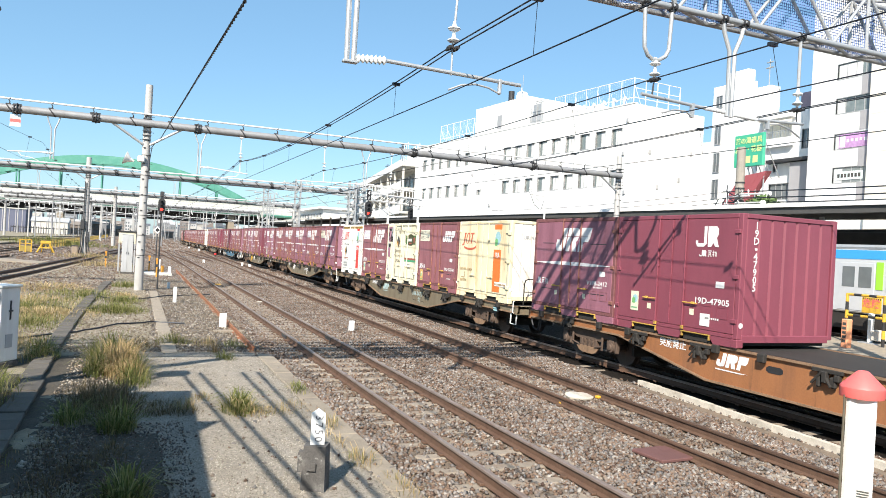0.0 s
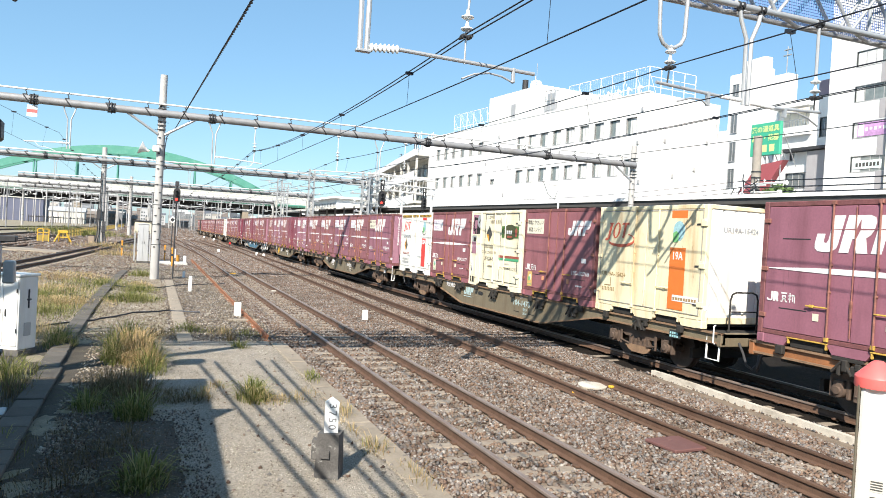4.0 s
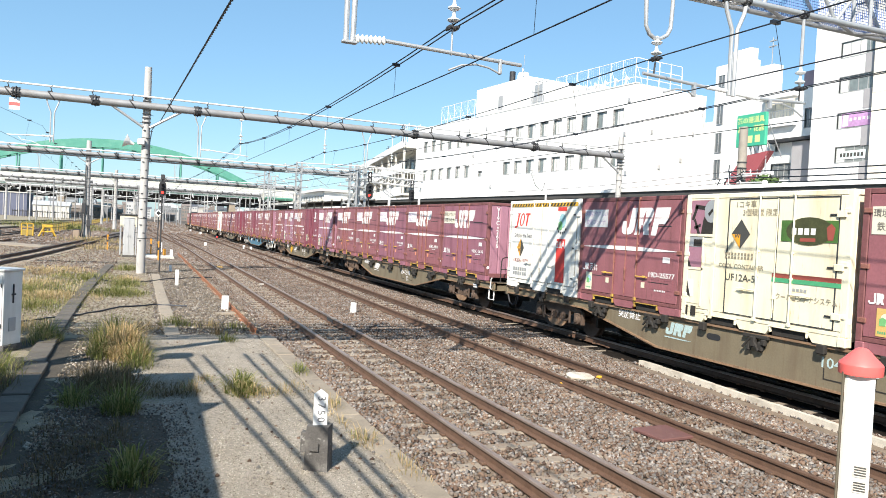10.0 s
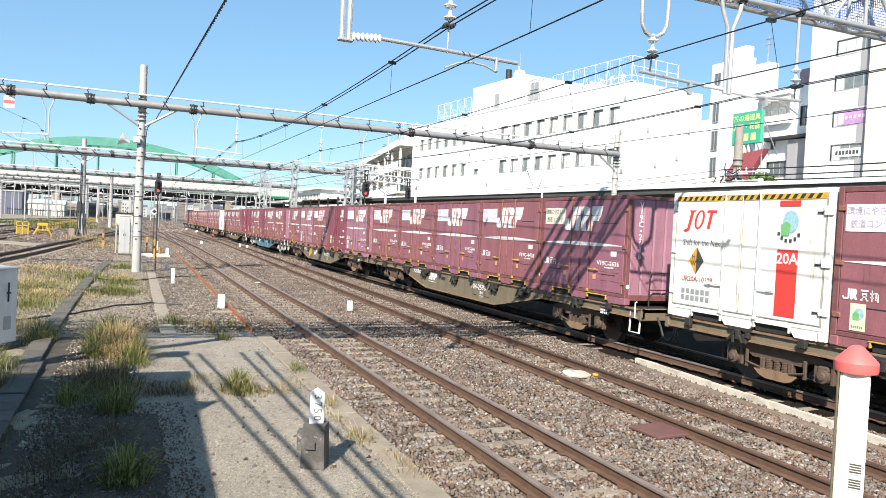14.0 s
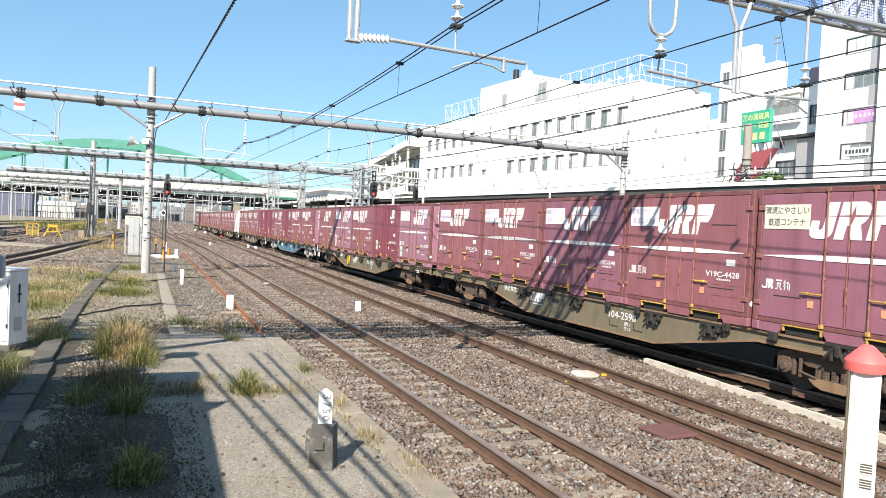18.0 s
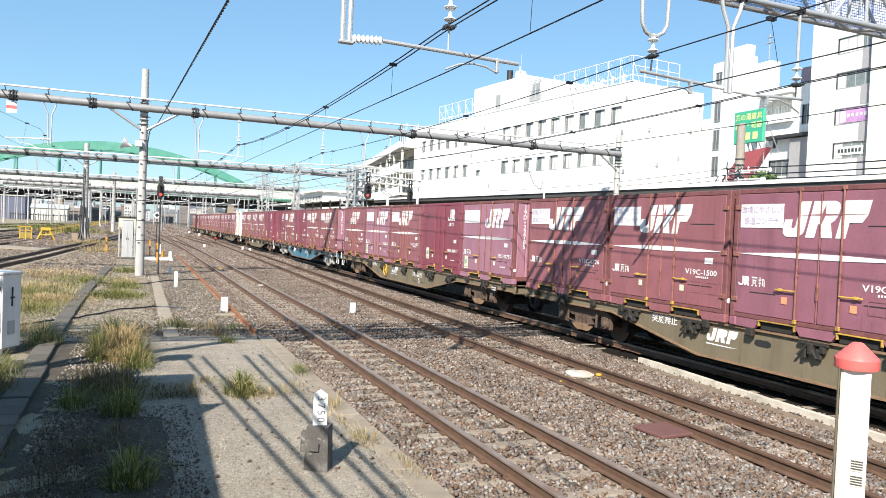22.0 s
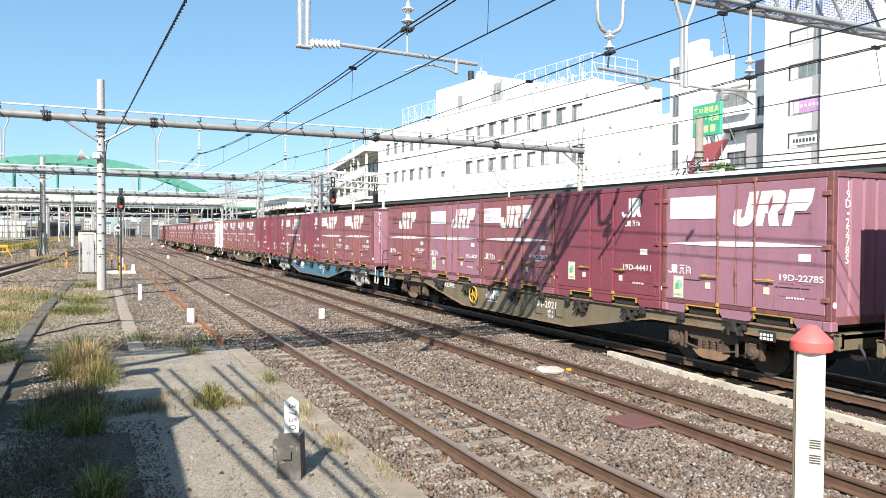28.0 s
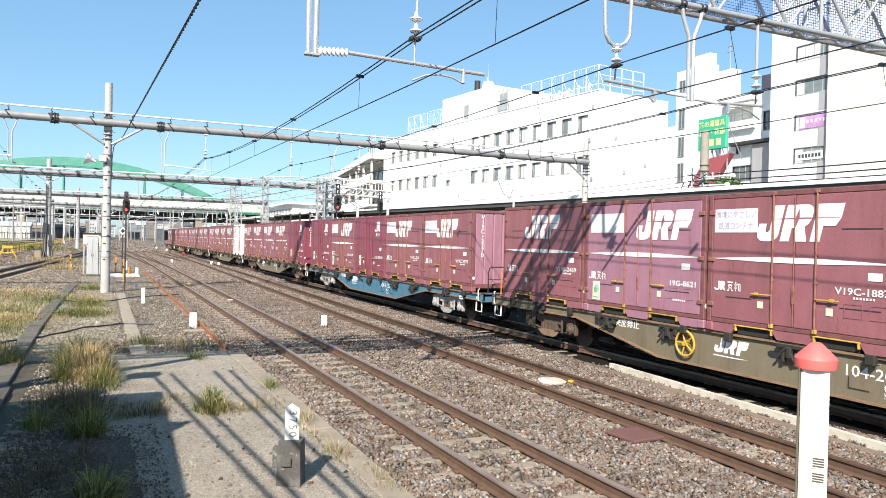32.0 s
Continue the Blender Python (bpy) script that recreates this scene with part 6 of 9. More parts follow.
def right_building():
    X = 58.0
    t = thing("tower_building", (0, 0, 0), "tall white office building with grey banded windows", "building", kind="structure")
    z_rows = (10.5, 13.55, 16.8, 19.92, 23.1)
    holes = [(43.2, 46.85, z, z + 1.38) for z in z_rows]
    part("wall", wall_with_holes(X, 43.2, 49.6, 0, 33, holes, 0.4), M_WALL, t)
    for j, z in enumerate(z_rows):
        w = window_unit(t, on_side(X + 0.02, 46.85, z), 3.65, 1.38, 0.0, 0.1, 3, M_GLASS_PALE)
        part("spandrel", Geo().box(X - 0.03, X, 43.05, 44.4, z - 1.72, z - 0.06), M_GREYTILE, t)
        part("blind", Geo().box(0.08, (0.9, 0.8, 0.85, 2.4, 3.5)[j], 0.0, 1.3, -0.075, -0.065), M_CURTAIN, w)
    w = part("window_poster", Geo().box(X + 0.04, X + 0.06, 43.5, 46.4, 13.62, 14.85), mat("pink_window_film", (0.48, 0.27, 0.50), 0.4, vary=0.35, scale=0.9, fine=4, bump=0), t, "pink and purple window poster")
    part("window_sign", Geo().box(X + 0.04, X + 0.06, 43.9, 46.6, 10.75, 11.5), mat("pale_window_sign", (0.70, 0.80, 0.80), 0.5, vary=0.15, scale=1.5, bump=0), t, "pale blue window sign with bars")
    bars = Geo()
    for k in range(7):
        bars.box(X + 0.025, X + 0.035, 44.1 + k * 0.34, 44.33 + k * 0.34, 10.95, 11.3)
    part("lettering", bars, M_MARK_DARK, t)
    film = Geo()
    for k in range(5):
        film.box(X + 0.025, X + 0.035, 43.7 + k * 0.42, 43.95 + k * 0.42, 14.1 + 0.06 * (k % 2), 14.4)
    film.box(X + 0.025, X + 0.035, 45.75, 46.3, 13.7, 14.7)
    part("poster_marking", film, M_CURTAIN, t)
    part("side_wall", Geo().box(X - 0.5, X + 18, 20.0, 43.2, 0, 33), M_CREAM, t, "cream panelled wall")
    seams = Geo()
    for k in range(9):
        seams.box(X - 0.515, X - 0.502, 20, 43.2, 3 + k * 3.3, 3.03 + k * 3.3)
    for k in range(6):
        seams.box(X - 0.515, X - 0.502, 21 + k * 3.7, 21.03 + k * 3.7, 0, 33)
    part("panel_joints", seams, M_SEAM, t)
    part("far_wall", Geo().box(X + 0.4, X + 18, 49.2, 49.6, 0, 33), M_WALL, t)
    part("back_block", Geo().box(X + 4, X + 6, 50.6, 54.2, 0, 20.6), mat("plum_wall", (0.28, 0.22, 0.26), 0.8, vary=0.1, bump=0.05), t)
    part("roof", Geo().box(X, X + 18, 20, 49.6, 32.6, 33.0), M_CONC_PALE, t)
    return t


right_building()


def left_low_building(x0, x1, y0, y1, floors, fh, label, tone):
    t = thing("station_building", (0, 0, 0), label, "building", kind="structure")
    part("body", Geo().box(x0, x1, y0, y1, 0, floors * fh), tone, t)
    part("roof", Geo().box(x0 - 1.2, x1, y0 - 1.0, y1 + 0.4, floors * fh, floors * fh + 0.5), tone, t)
    for k in range(1, floors):
        part("slab", Geo().box(x0 - 1.0, x0, y0, y1, k * fh - 0.2, k * fh + 0.15), tone, t)
        part("parapet", Geo().box(x0 - 1.05, x0 - 0.95, y0, y1, k * fh + 0.15, k * fh + 0.8), M_WALL, t)
        n = int((y1 - y0) / 3.4)
        for j in range(n):
            y = y0 + 0.6 + j * 3.4
            window_unit(t, on_side(x0 - 0.12, y + 2.4, k * fh + 1.0), 2.4, 1.5, random.choice((0, 0.5)), 0.1)
    return t


left_low_building(42.0, 60, 176.0, 215.0, 3, 3.6, "pale station building with long window bands", M_WALL)


def terrace_building():
    """Deep white balconies one above the other, stepping back along the line; local y runs along the front."""
    t = thing("terrace_building", (37.9, 112.0, 0), "white concrete station building with deep shaded balconies and roof equipment", "building", kind="structure", turn=-9)
    levels = ((15.3, -9.0, 40.0), (11.7, -9.0, 58.0), (8.1, -9.0, 66.0), (4.6, -9.0, 70.0))
    part("core", Geo().box(2.6, 16.0, -9.0, 40.0, 0, 15.0), M_CONC_PALE, t)
    part("core", Geo().box(3.4, 16.0, 40.0, 70.0, 0, 8.0), M_CONC_PALE, t)
    for n, (z, a, b) in enumerate(levels):
        part("slab", Geo().box(-0.2, 16.2, a, b, z - 0.55, z - 0.15, 0.03), M_CONC_PALE, t)
        part("parapet", Geo().box(-0.35, -0.2, a, b, z - 0.6, z + (0.45 if n == 0 else 0.75), 0.03), M_WALL, t)
        if n:
            rail = Geo().tube((-0.28, a, z + 1.05), (-0.28, b, z + 1.05), 0.04, 6)
            y = a
            while y < b:
                rail.tube((-0.28, y, z + 0.7), (-0.28, y, z + 1.05), 0.03, 5)
                y += 1.5
            part("hand_rail", rail, M_STEEL, t)
            y = a + 0.8
            while y + 3.0 < min(b, 40.0 if z > 8 else 69.0):
                x = 2.5 if y < 37 else 3.3
                window_unit(t, on_side(x, y + 2.6, z + 0.1), 2.6, 2.2, random.choice((0.0, 0.0, 0.4)), 0.06, 2)
                y += 3.4
        y = a + 0.4
        while y < b:
            part("column", Geo().box(0.0, 0.35, y, y + 0.35, z - 3.7 if n < 3 else 0, z - 0.55, 0.02), M_CONC_PALE, t)
            y += 7.0
    # equipment, plants and aerials on the roof and on the stepped terraces
    rack = Geo()
    for x in (0.8, 2.6):
        for y in (-8.0, -6.4, -4.8, -3.2):
            rack.tube((x, y, 15.1), (x, y, 18.6), 0.05, 6)
        for z in (16.2, 17.4, 18.5):
            rack.tube((x, -8.0, z), (x, -3.2, z), 0.045, 6)
    for y in (-8.0, -4.8):
        rack.tube((0.8, y, 15.1), (2.6, y, 18.5), 0.04, 6)
    part("steel_rack", rack, M_PIPE, t, "white steel rack")
    for x, y, w, h in ((1.2, -7.4, 1.2, 1.6), (1.2, -2.0, 1.4, 1.3), (1.4, 1.5, 1.0, 1.9), (1.6, 9.0, 1.6, 1.0), (1.2, 37.0, 1.8, 4.8), (1.0, 42.0, 1.4, 4.3)):
        part("cooling_unit", Geo().box(x, x + w, y, y + w * 1.1, 11.4 if y > 34 else 15.1, (11.4 + h * 0.45) if y > 34 else 15.1 + h, 0.05), M_CABINET if y > 0 else M_PIPE, t)
    for x, y, h in ((1.6, 0.4, 4.4), (1.0, -1.2, 3.2), (2.4, 20.0, 3.0)):
        part("aerial", Geo().tube((x, y, 15.1), (x, y, 15.1 + h), 0.06, 6).box(x - 0.5, x + 0.5, y - 0.03, y + 0.03, 14.6 + h, 14.68 + h).box(x - 0.35, x + 0.35, y - 0.03, y + 0.03, 14.9 + h, 14.98 + h), M_STEEL_DK, t)
    for k in range(11):
        part("planter", Geo().box(-0.05, 0.35, 1.0 + k * 0.9, 1.8 + k * 0.9, 15.1, 15.9, 0.03), M_SHRUB if k % 3 == 0 else M_WALL, t)
    # outer stair with its rails
    st = Geo()
    for k in range(24):
        st.box(-1.5, -0.4, 2.0 + k * 0.32, 2.4 + k * 0.32, 4.0 + k * 0.19, 4.06 + k * 0.19)
    for x in (-1.5, -0.45):
        st.tube((x, 2.0, 5.0), (x, 9.9, 9.6), 0.045, 6).tube((x, 2.0, 4.5), (x, 9.9, 9.1), 0.03, 6)
        for k in range(9):
            st.tube((x, 2.2 + k * 0.95, 4.1 + k * 0.56), (x, 2.2 + k * 0.95, 5.1 + k * 0.56), 0.03, 5)
    part("outer_stair", st, M_PIPE, t, "white steel outer stair")
    return t


terrace_building()

# platform canopy beyond the freight train
cp = thing("platform_canopy", (0, 0, 0), "long dark platform roof on steel posts", "canopy", kind="structure")
for y0, y1, za, zb in ((8.0, 81.0, 5.06, 5.73), (81.0, 160.0, 5.73, 6.20)):
    v = [(x, y, z + d) for d in (0.0, 0.16) for x, y, z in ((27.0, y0, za), (34.0, y0, za), (34.0, y1, zb), (27.0, y1, zb))]
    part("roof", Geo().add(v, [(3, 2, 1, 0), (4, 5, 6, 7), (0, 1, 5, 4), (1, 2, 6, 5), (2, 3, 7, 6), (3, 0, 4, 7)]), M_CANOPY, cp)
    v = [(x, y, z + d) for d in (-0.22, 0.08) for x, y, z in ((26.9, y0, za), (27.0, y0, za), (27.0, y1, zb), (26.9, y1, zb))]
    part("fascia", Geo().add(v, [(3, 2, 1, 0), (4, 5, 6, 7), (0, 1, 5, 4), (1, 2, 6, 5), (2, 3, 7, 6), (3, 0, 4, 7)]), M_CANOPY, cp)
    v = [(x, y, z + d) for d in (0.08, 0.26) for x, y, z in ((26.8, y0, za), (27.1, y0, za), (27.1, y1, zb), (26.8, y1, zb))]
    part("roof_edge", Geo().add(v, [(3, 2, 1, 0), (4, 5, 6, 7), (0, 1, 5, 4), (1, 2, 6, 5), (2, 3, 7, 6), (3, 0, 4, 7)]), M_WALL, cp, "white roof edge")
post = Geo().box(-0.1, 0.1, -0.1, 0.1, 0.9, 5.1, 0.02).mesh("post")
for k in range(22):
    part("post", post, M_STEEL, cp, at=(30.4, 10 + k * 5.0, 0))
solo("platform", Geo().box(29.2, 35.0, -10.0, 140.0, GROUND - 0.02, 1.0, 0.03), M_CONC, "grey concrete station platform beyond the trains", "platform", kind="structure")
pw = thing("platform_wall", (0, 0, 0), "dark panelled wall at the back of the platform", "wall", kind="structure")
for k in range(24):
    part("panel", Geo().box(34.2, 34.4, -6.0 + k * 6.0, -0.6 + k * 6.0, 1.0, 5.3 if k > 9 else 4.6 if k % 3 else 3.2, 0.02), M_CANOPY if k % 2 else M_GREYTILE, pw)
part("rail", Geo().box(34.25, 34.35, -6.0, 138.0, 4.6, 4.75), M_STEEL_DK, pw)
cp2 = thing("platform_canopy", (0, 0, 0), "pale slanting platform roof", "canopy", kind="structure")
part("roof", Geo().add([(19, 85, 5.4), (27, 85, 6.6), (27, 125, 6.6), (19, 125, 5.4), (19, 85, 5.2), (27, 85, 6.4), (27, 125, 6.4), (19, 125, 5.2)], [(0, 1, 2, 3), (7, 6, 5, 4), (0, 4, 5, 1), (1, 5, 6, 2), (2, 6, 7, 3), (3, 7, 4, 0)]), M_CONC_PALE, cp2)
for k in range(8):
    part("post", Geo().tube((23, 87 + k * 5, 0), (23, 87 + k * 5, 6.0), 0.12, 8), M_STEEL, cp2)
# trackside masts with crossarms between the canopy and the freight line
for x, y, h in ((15.75, 78, 9.3), (16.76, 60, 8.0), (17.75, 60.6, 7.8), (14.6, 92, 9.6), (17.4, 104, 9.0)):
    t = thing("trackside_mast", (x, y, GROUND), "grey steel mast with crossarms and insulators", "mast", "trackside masts")
    ms = Geo()
    for a in (-0.28, 0.28):
        for b in (-0.2, 0.2):
            ms.box(a - 0.05, a + 0.05, b - 0.05, b + 0.05, 0, h)
    n = int(h / 0.7)
    for k in range(n):
        a = -0.28 if k % 2 else 0.28
        for b in (-0.2, 0.2):
            ms.tube((a, b, k * 0.7), (-a, b, k * 0.7 + 0.7), 0.03, 5)
    part("mast", ms, M_STEEL, t, "steel lattice mast")
    part("stay_wire", Geo().tube((0.3, 0, h - 0.6), (3.4, 0, h - 2.6), 0.03, 5).tube((-0.3, 0, h - 1.0), (-2.6, 0, h - 1.0), 0.04, 6), M_STEEL, t)
    part("junction_box", Geo().box(-0.42, -0.3, -0.3, 0.3, h - 4.3, h - 3.4, 0.03), M_CONC_PALE, t)
    for k in range(5):
        z = h - 0.5 - k * 0.75
        part("crossarm", Geo().box(-1.7 + 0.2 * k, 1.7 - 0.2 * k, -0.05, 0.05, z, z + 0.1), M_STEEL, t)
        for s in (-1, 1):
            part("insulator", disc_insulator(Geo(), s * (1.5 - 0.2 * k), 0, z + 0.16, 1, 0.09), M_PORCELAIN, t)
sm = thing("slim_mast", (24.6, 41.2, GROUND), "slim white steel mast with a short bracket", "mast")
part("mast", Geo().tube((0, 0, 0), (0, 0, 7.6), 0.08, 10, 0.06), M_PIPE, sm)
part("bracket", Geo().tube((0, 0, 6.5), (-1.3, 0, 6.6), 0.035, 6).tube((0, 0, 5.9), (-0.9, 0, 6.5), 0.025, 6), M_PIPE, sm)
part("insulator", disc_insulator(Geo(), -1.2, 0, 6.75, 2, 0.09), M_PORCELAIN, sm)
part("cable_loop", Geo().path([(-1.2, 0, 6.7), (-0.8, 0, 5.9), (-0.3, 0, 5.6), (-0.1, 0, 6.2)], 0.02, 5), M_WIRE, sm)
wk = thing("signal_walkway", (0, 62.0, 0), "white steel truss walkway with railings beside the signals", "walkway", kind="structure")
g = Geo()
for z in (6.35, 6.95, 7.65):
    for d in (0.0, 0.8):
        g.tube((17.6, d, z + 0.25), (24.2, d, z), 0.05, 6)
for q in range(12):
    x = 17.6 + q * 0.6
    z = 6.6 - (x - 17.6) * 0.038
    for d in (0.0, 0.8):
        g.tube((x, d, z), (x, d, z + 1.3), 0.03, 5).tube((x, d, z), (min(x + 0.6, 24.2), d, z + 0.6), 0.025, 5)
part("truss", g, M_PIPE, wk)
for x in (18.0, 20.9, 23.8):
    part("leg", Geo().tube((x, 0.4, GROUND), (x, 0.4, 6.5), 0.12, 8), M_PIPE, wk)
M_OLDPOLE = mat("old_pole_concrete", (0.30, 0.27, 0.23), 0.85, vary=0.2, scale=3, fine=40, bump=0.25, dirt=(0.17, 0.15, 0.13), dirt_amount=0.7, dirt_scale=1.5, streak=True)
# utility pole in front of the sign building, with its cables
up = thing("utility_pole", (33.0, 32.9, GROUND), "concrete utility pole with transformers and cables", "utility pole")
part("pole", Geo().tube((0, 0, 0), (0, 0, 9.75), 0.29, 16, 0.24), M_OLDPOLE, up)
part("crossarm", Geo().box(-0.36, -0.28, -1.1, 1.3, 6.75, 6.83), M_PIPE, up)
part("crossarm", Geo().box(-0.36, -0.28, -0.9, 0.9, 6.05, 6.13), M_PIPE, up)
for y, z in ((-1.0, 6.83), (-0.5, 6.83), (0.6, 6.83), (1.2, 6.83), (-0.8, 6.13), (0.8, 6.13)):
    part("insulator", disc_insulator(Geo(), -0.32, y, z + 0.07, 2, 0.085), M_PORCELAIN, up)
for z in (7.6, 7.25, 6.5, 5.8):
    part("clamp_band", Geo().tube((0, 0, z), (0, 0, z + 0.07), 0.29, 14), M_STEEL_DK, up)
for k in range(5):
    y = 0.5 + k * 0.28
    part("drop_wire", Geo().path([(-0.3, y, 6.7), (-0.4, y + 0.2, 6.2), (-0.35, 0.2, 5.7 - 0.1 * k), (-0.28, -0.1, 5.2)], 0.03, 5), M_WIRE if k % 2 else M_PIPE, up)
part("transformer", Geo().lathe([(0.28, 5.6), (0.3, 5.7), (0.3, 6.2), (0.2, 6.35), (0.0005, 6.4)], (-0.3, 0.4, 0), 14), M_STEEL_DK, up)
part("transformer", Geo().lathe([(0.24, 5.3), (0.26, 5.4), (0.26, 5.8), (0.0005, 5.95)], (0.1, -0.5, 0), 14), M_STEEL_DK, up)
for k in range(6):
    z = 5.5 + k * 0.36
    part("cable_loop", Geo().path([(-0.3, -0.2, z), (-0.5, -0.5 - 0.1 * (k % 3), z - 0.25), (-0.45, -0.1, z - 0.5), (-0.5, 0.4 + 0.1 * (k % 2), z - 0.2), (-0.35, 0.6, z + 0.2)], 0.035, 5), M_WIRE if k % 3 else M_PIPE, up)
for z, y1 in ((6.9, -2.6), (6.4, -2.2), (5.9, -1.7)):
    part("side_arm", Geo().tube((-0.3, 0, z), (-0.3, y1, z - 0.05), 0.05, 6), M_PIPE, up)
    part("spool", Geo().lathe([(0.05, -0.1), (0.13, -0.08), (0.07, 0.0), (0.13, 0.08), (0.05, 0.1)], (-0.3, y1 + 0.1, z - 0.05), 12, 1), M_PORCELAIN, up)
oc = thing("utility_cable", (0, 0, 0), "black utility cables above the street", "cable", kind="structure")
for z, d in ((7.0, 0.3), (6.6, 0.25), (6.35, 0.3), (6.0, 0.2)):
    part("cable", Geo().path(sag((33, 34.2, z), (33, 5.0, z + 0.1), d, 10), 0.035, 5), M_WIRE, oc)
    part("cable", Geo().path(sag((33, 33.6, z), (33, 70, z - 0.2), d, 10), 0.02, 4), M_WIRE, oc)


def clump(name, at, r, n, material, label, seed, size=0.06, category="shrub"):
    rng = np.random.default_rng(seed)
    g = Geo()
    for i in range(n):
        d = rng.normal(0, 1, 3)
        d /= np.linalg.norm(d)
        p = np.array(at) + d * r * (0.45 + 0.55 * rng.random()) * np.array([1, 1, 0.8])
        a = rng.normal(0, 1, 3)
        a /= np.linalg.norm(a)
        b = np.cross(a, d)
        b /= max(1e-6, np.linalg.norm(b))
        s = size * (0.6 + rng.random())
        g.add([p - a * s, p + b * s * 0.5, p + a * s, p - b * s * 0.5], [(0, 1, 2, 3)])
    return solo(name, g, material, label, category)


tb = thing("planter_box", (35.0, 33.0, GROUND), "tall concrete planter by the street", "planter")
part("box", Geo().box(-1.2, 1.2, -1.2, 1.2, 0, 5.2, 0.05), M_CONC_PALE, tb)
clump("shrub", (35.0, 33.0, 6.0), 1.15, 1100, M_SHRUB, "dark green shrub in a planter", 11, 0.16)

def bars_on_post():
    g = Geo()
    for k in range(5):
        g.box(-0.136, -0.13, -0.07, 0.07, 0.2 + k * 0.15, 0.3 + k * 0.15)
    return g


# ---- commuter train standing at the platform line ----
ct = thing("commuter_train", (25.9, -16.0, 0), "silver commuter train with a blue roof band and green doors", "train")
part("body", Geo().box(0.0, 2.8, 0, 40.2, 0.95, 3.42, 0.06), M_SILVER, ct)
part("roof_band", Geo().box(-0.012, 0.0, 0, 40.2, 3.05, 3.40), M_BLUE, ct, "blue band")
part("roof", Geo().box(0.1, 2.7, 0, 40.2, 3.42, 3.62, 0.1), M_STEEL, ct)
part("cooling_unit", Geo().box(0.5, 2.3, 31.0, 34.5, 3.6, 3.95, 0.05), M_STEEL_DK, ct)
part("skirt", Geo().box(0.1, 2.7, 0, 40.2, 0.3, 0.95), M_UNDER, ct)
for y in (2.5, 4.6, 15.5, 17.6, 22.5, 24.6, 35.5, 37.6):
    part("wheelset", Geo().tube((0.72, y, 0.43), (1.98, y, 0.43), 0.43, 20), M_WHEEL, ct)
for k in range(13):
    y = 0.75 + k * 3.1
    dr = part("door", Geo().box(-0.02, 0.0, y, y + 1.5, 1.05, 2.9, 0.008), M_SILVER, ct)
    for d in (0.12, 0.82):
        part("pane", Geo().box(-0.03, -0.02, y + d, y + d + 0.54, 1.95, 2.75, 0.004), M_GLASS, dr)
    part("door_edge", Geo().box(-0.022, 0.0, y - 0.34, y - 0.06, 1.9, 2.95), M_LIME, ct, "lime green panel")
    w = part("side_window", Geo().box(-0.014, 0.0, y + 1.75, y + 2.62, 1.85, 2.85), M_STEEL, ct)
    part("pane", Geo().box(-0.02, -0.014, y + 1.82, y + 2.55, 1.92, 2.78), M_GLASS, w)
# yellow and black barrier with a warning board, at the crossing
yb = thing("barrier", (25.0, 17.6, GROUND), "yellow and black tube barrier with a warning board", "barrier")
for y in (0.15, 1.65):
    for k in range(6):
        part("post_band", Geo().tube((0, y, k * 0.31), (0, y, k * 0.31 + 0.31), 0.06, 10), M_YELLOW if k % 2 else M_BLACK, yb)
for z in (1.05, 1.83):
    for k in range(5):
        part("rail_band", Geo().tube((0, 0.15 + k * 0.3, z), (0, 0.45 + k * 0.3, z), 0.05, 10), M_BLACK if k % 2 else M_YELLOW, yb)
bd = part("board", Geo().box(-0.1, -0.06, 0.22, 0.98, 1.2, 1.78, 0.01), M_YELLOW, yb)
part("lettering", letters("危険", 0.34), M_RED, bd, at=on_side(-0.105, 0.6, 1.54))
for k in range(10):
    part("hazard_bar", Geo().box(-0.104, -0.1, 0.24 + k * 0.073, 0.27 + k * 0.073, 1.7, 1.76), M_BLACK, bd)
gm = thing("crossing_gate", (25.7, 18.75, GROUND), "white gate post with a grey motor box", "gate")
part("post", Geo().tube((0, 0, 0), (0, 0, 1.2), 0.11, 12), M_WHITE, gm)
part("motor_box", Geo().box(-0.2, 0.2, -0.55, -0.15, 0.15, 0.55, 0.03), M_CONC_PALE, gm)
part("base_plate", Geo().box(-0.3, 0.3, -0.5, 0.3, 0, 0.06, 0.01), M_STEEL, gm)
ob_ = thing("marker_pillar", (23.1, 17.75, GROUND), "orange short marker pillar with writing", "post")
part("pillar", Geo().box(-0.13, 0.13, -0.13, 0.13, 0, 1.02, 0.03), M_CARD, ob_)
part("writing", bars_on_post(), M_MARK_DARK, ob_)
solo("crossing_surface", Geo().box(17.2, 29.0, 13.5, 21.0, GROUND - 0.1, GROUND + 0.02, 0.01), M_CONC, "grey concrete crossing surface beyond the freight line", "path", kind="structure")

# ---- the yard on the left and the distance ----
M_YELLOW_DULL = mat("dull_yellow_paint", (0.31, 0.225, 0.055), 0.7, vary=0.3, scale=2, fine=20, bump=0.1, dirt=(0.16, 0.12, 0.07), dirt_amount=0.8, dirt_scale=1.0)


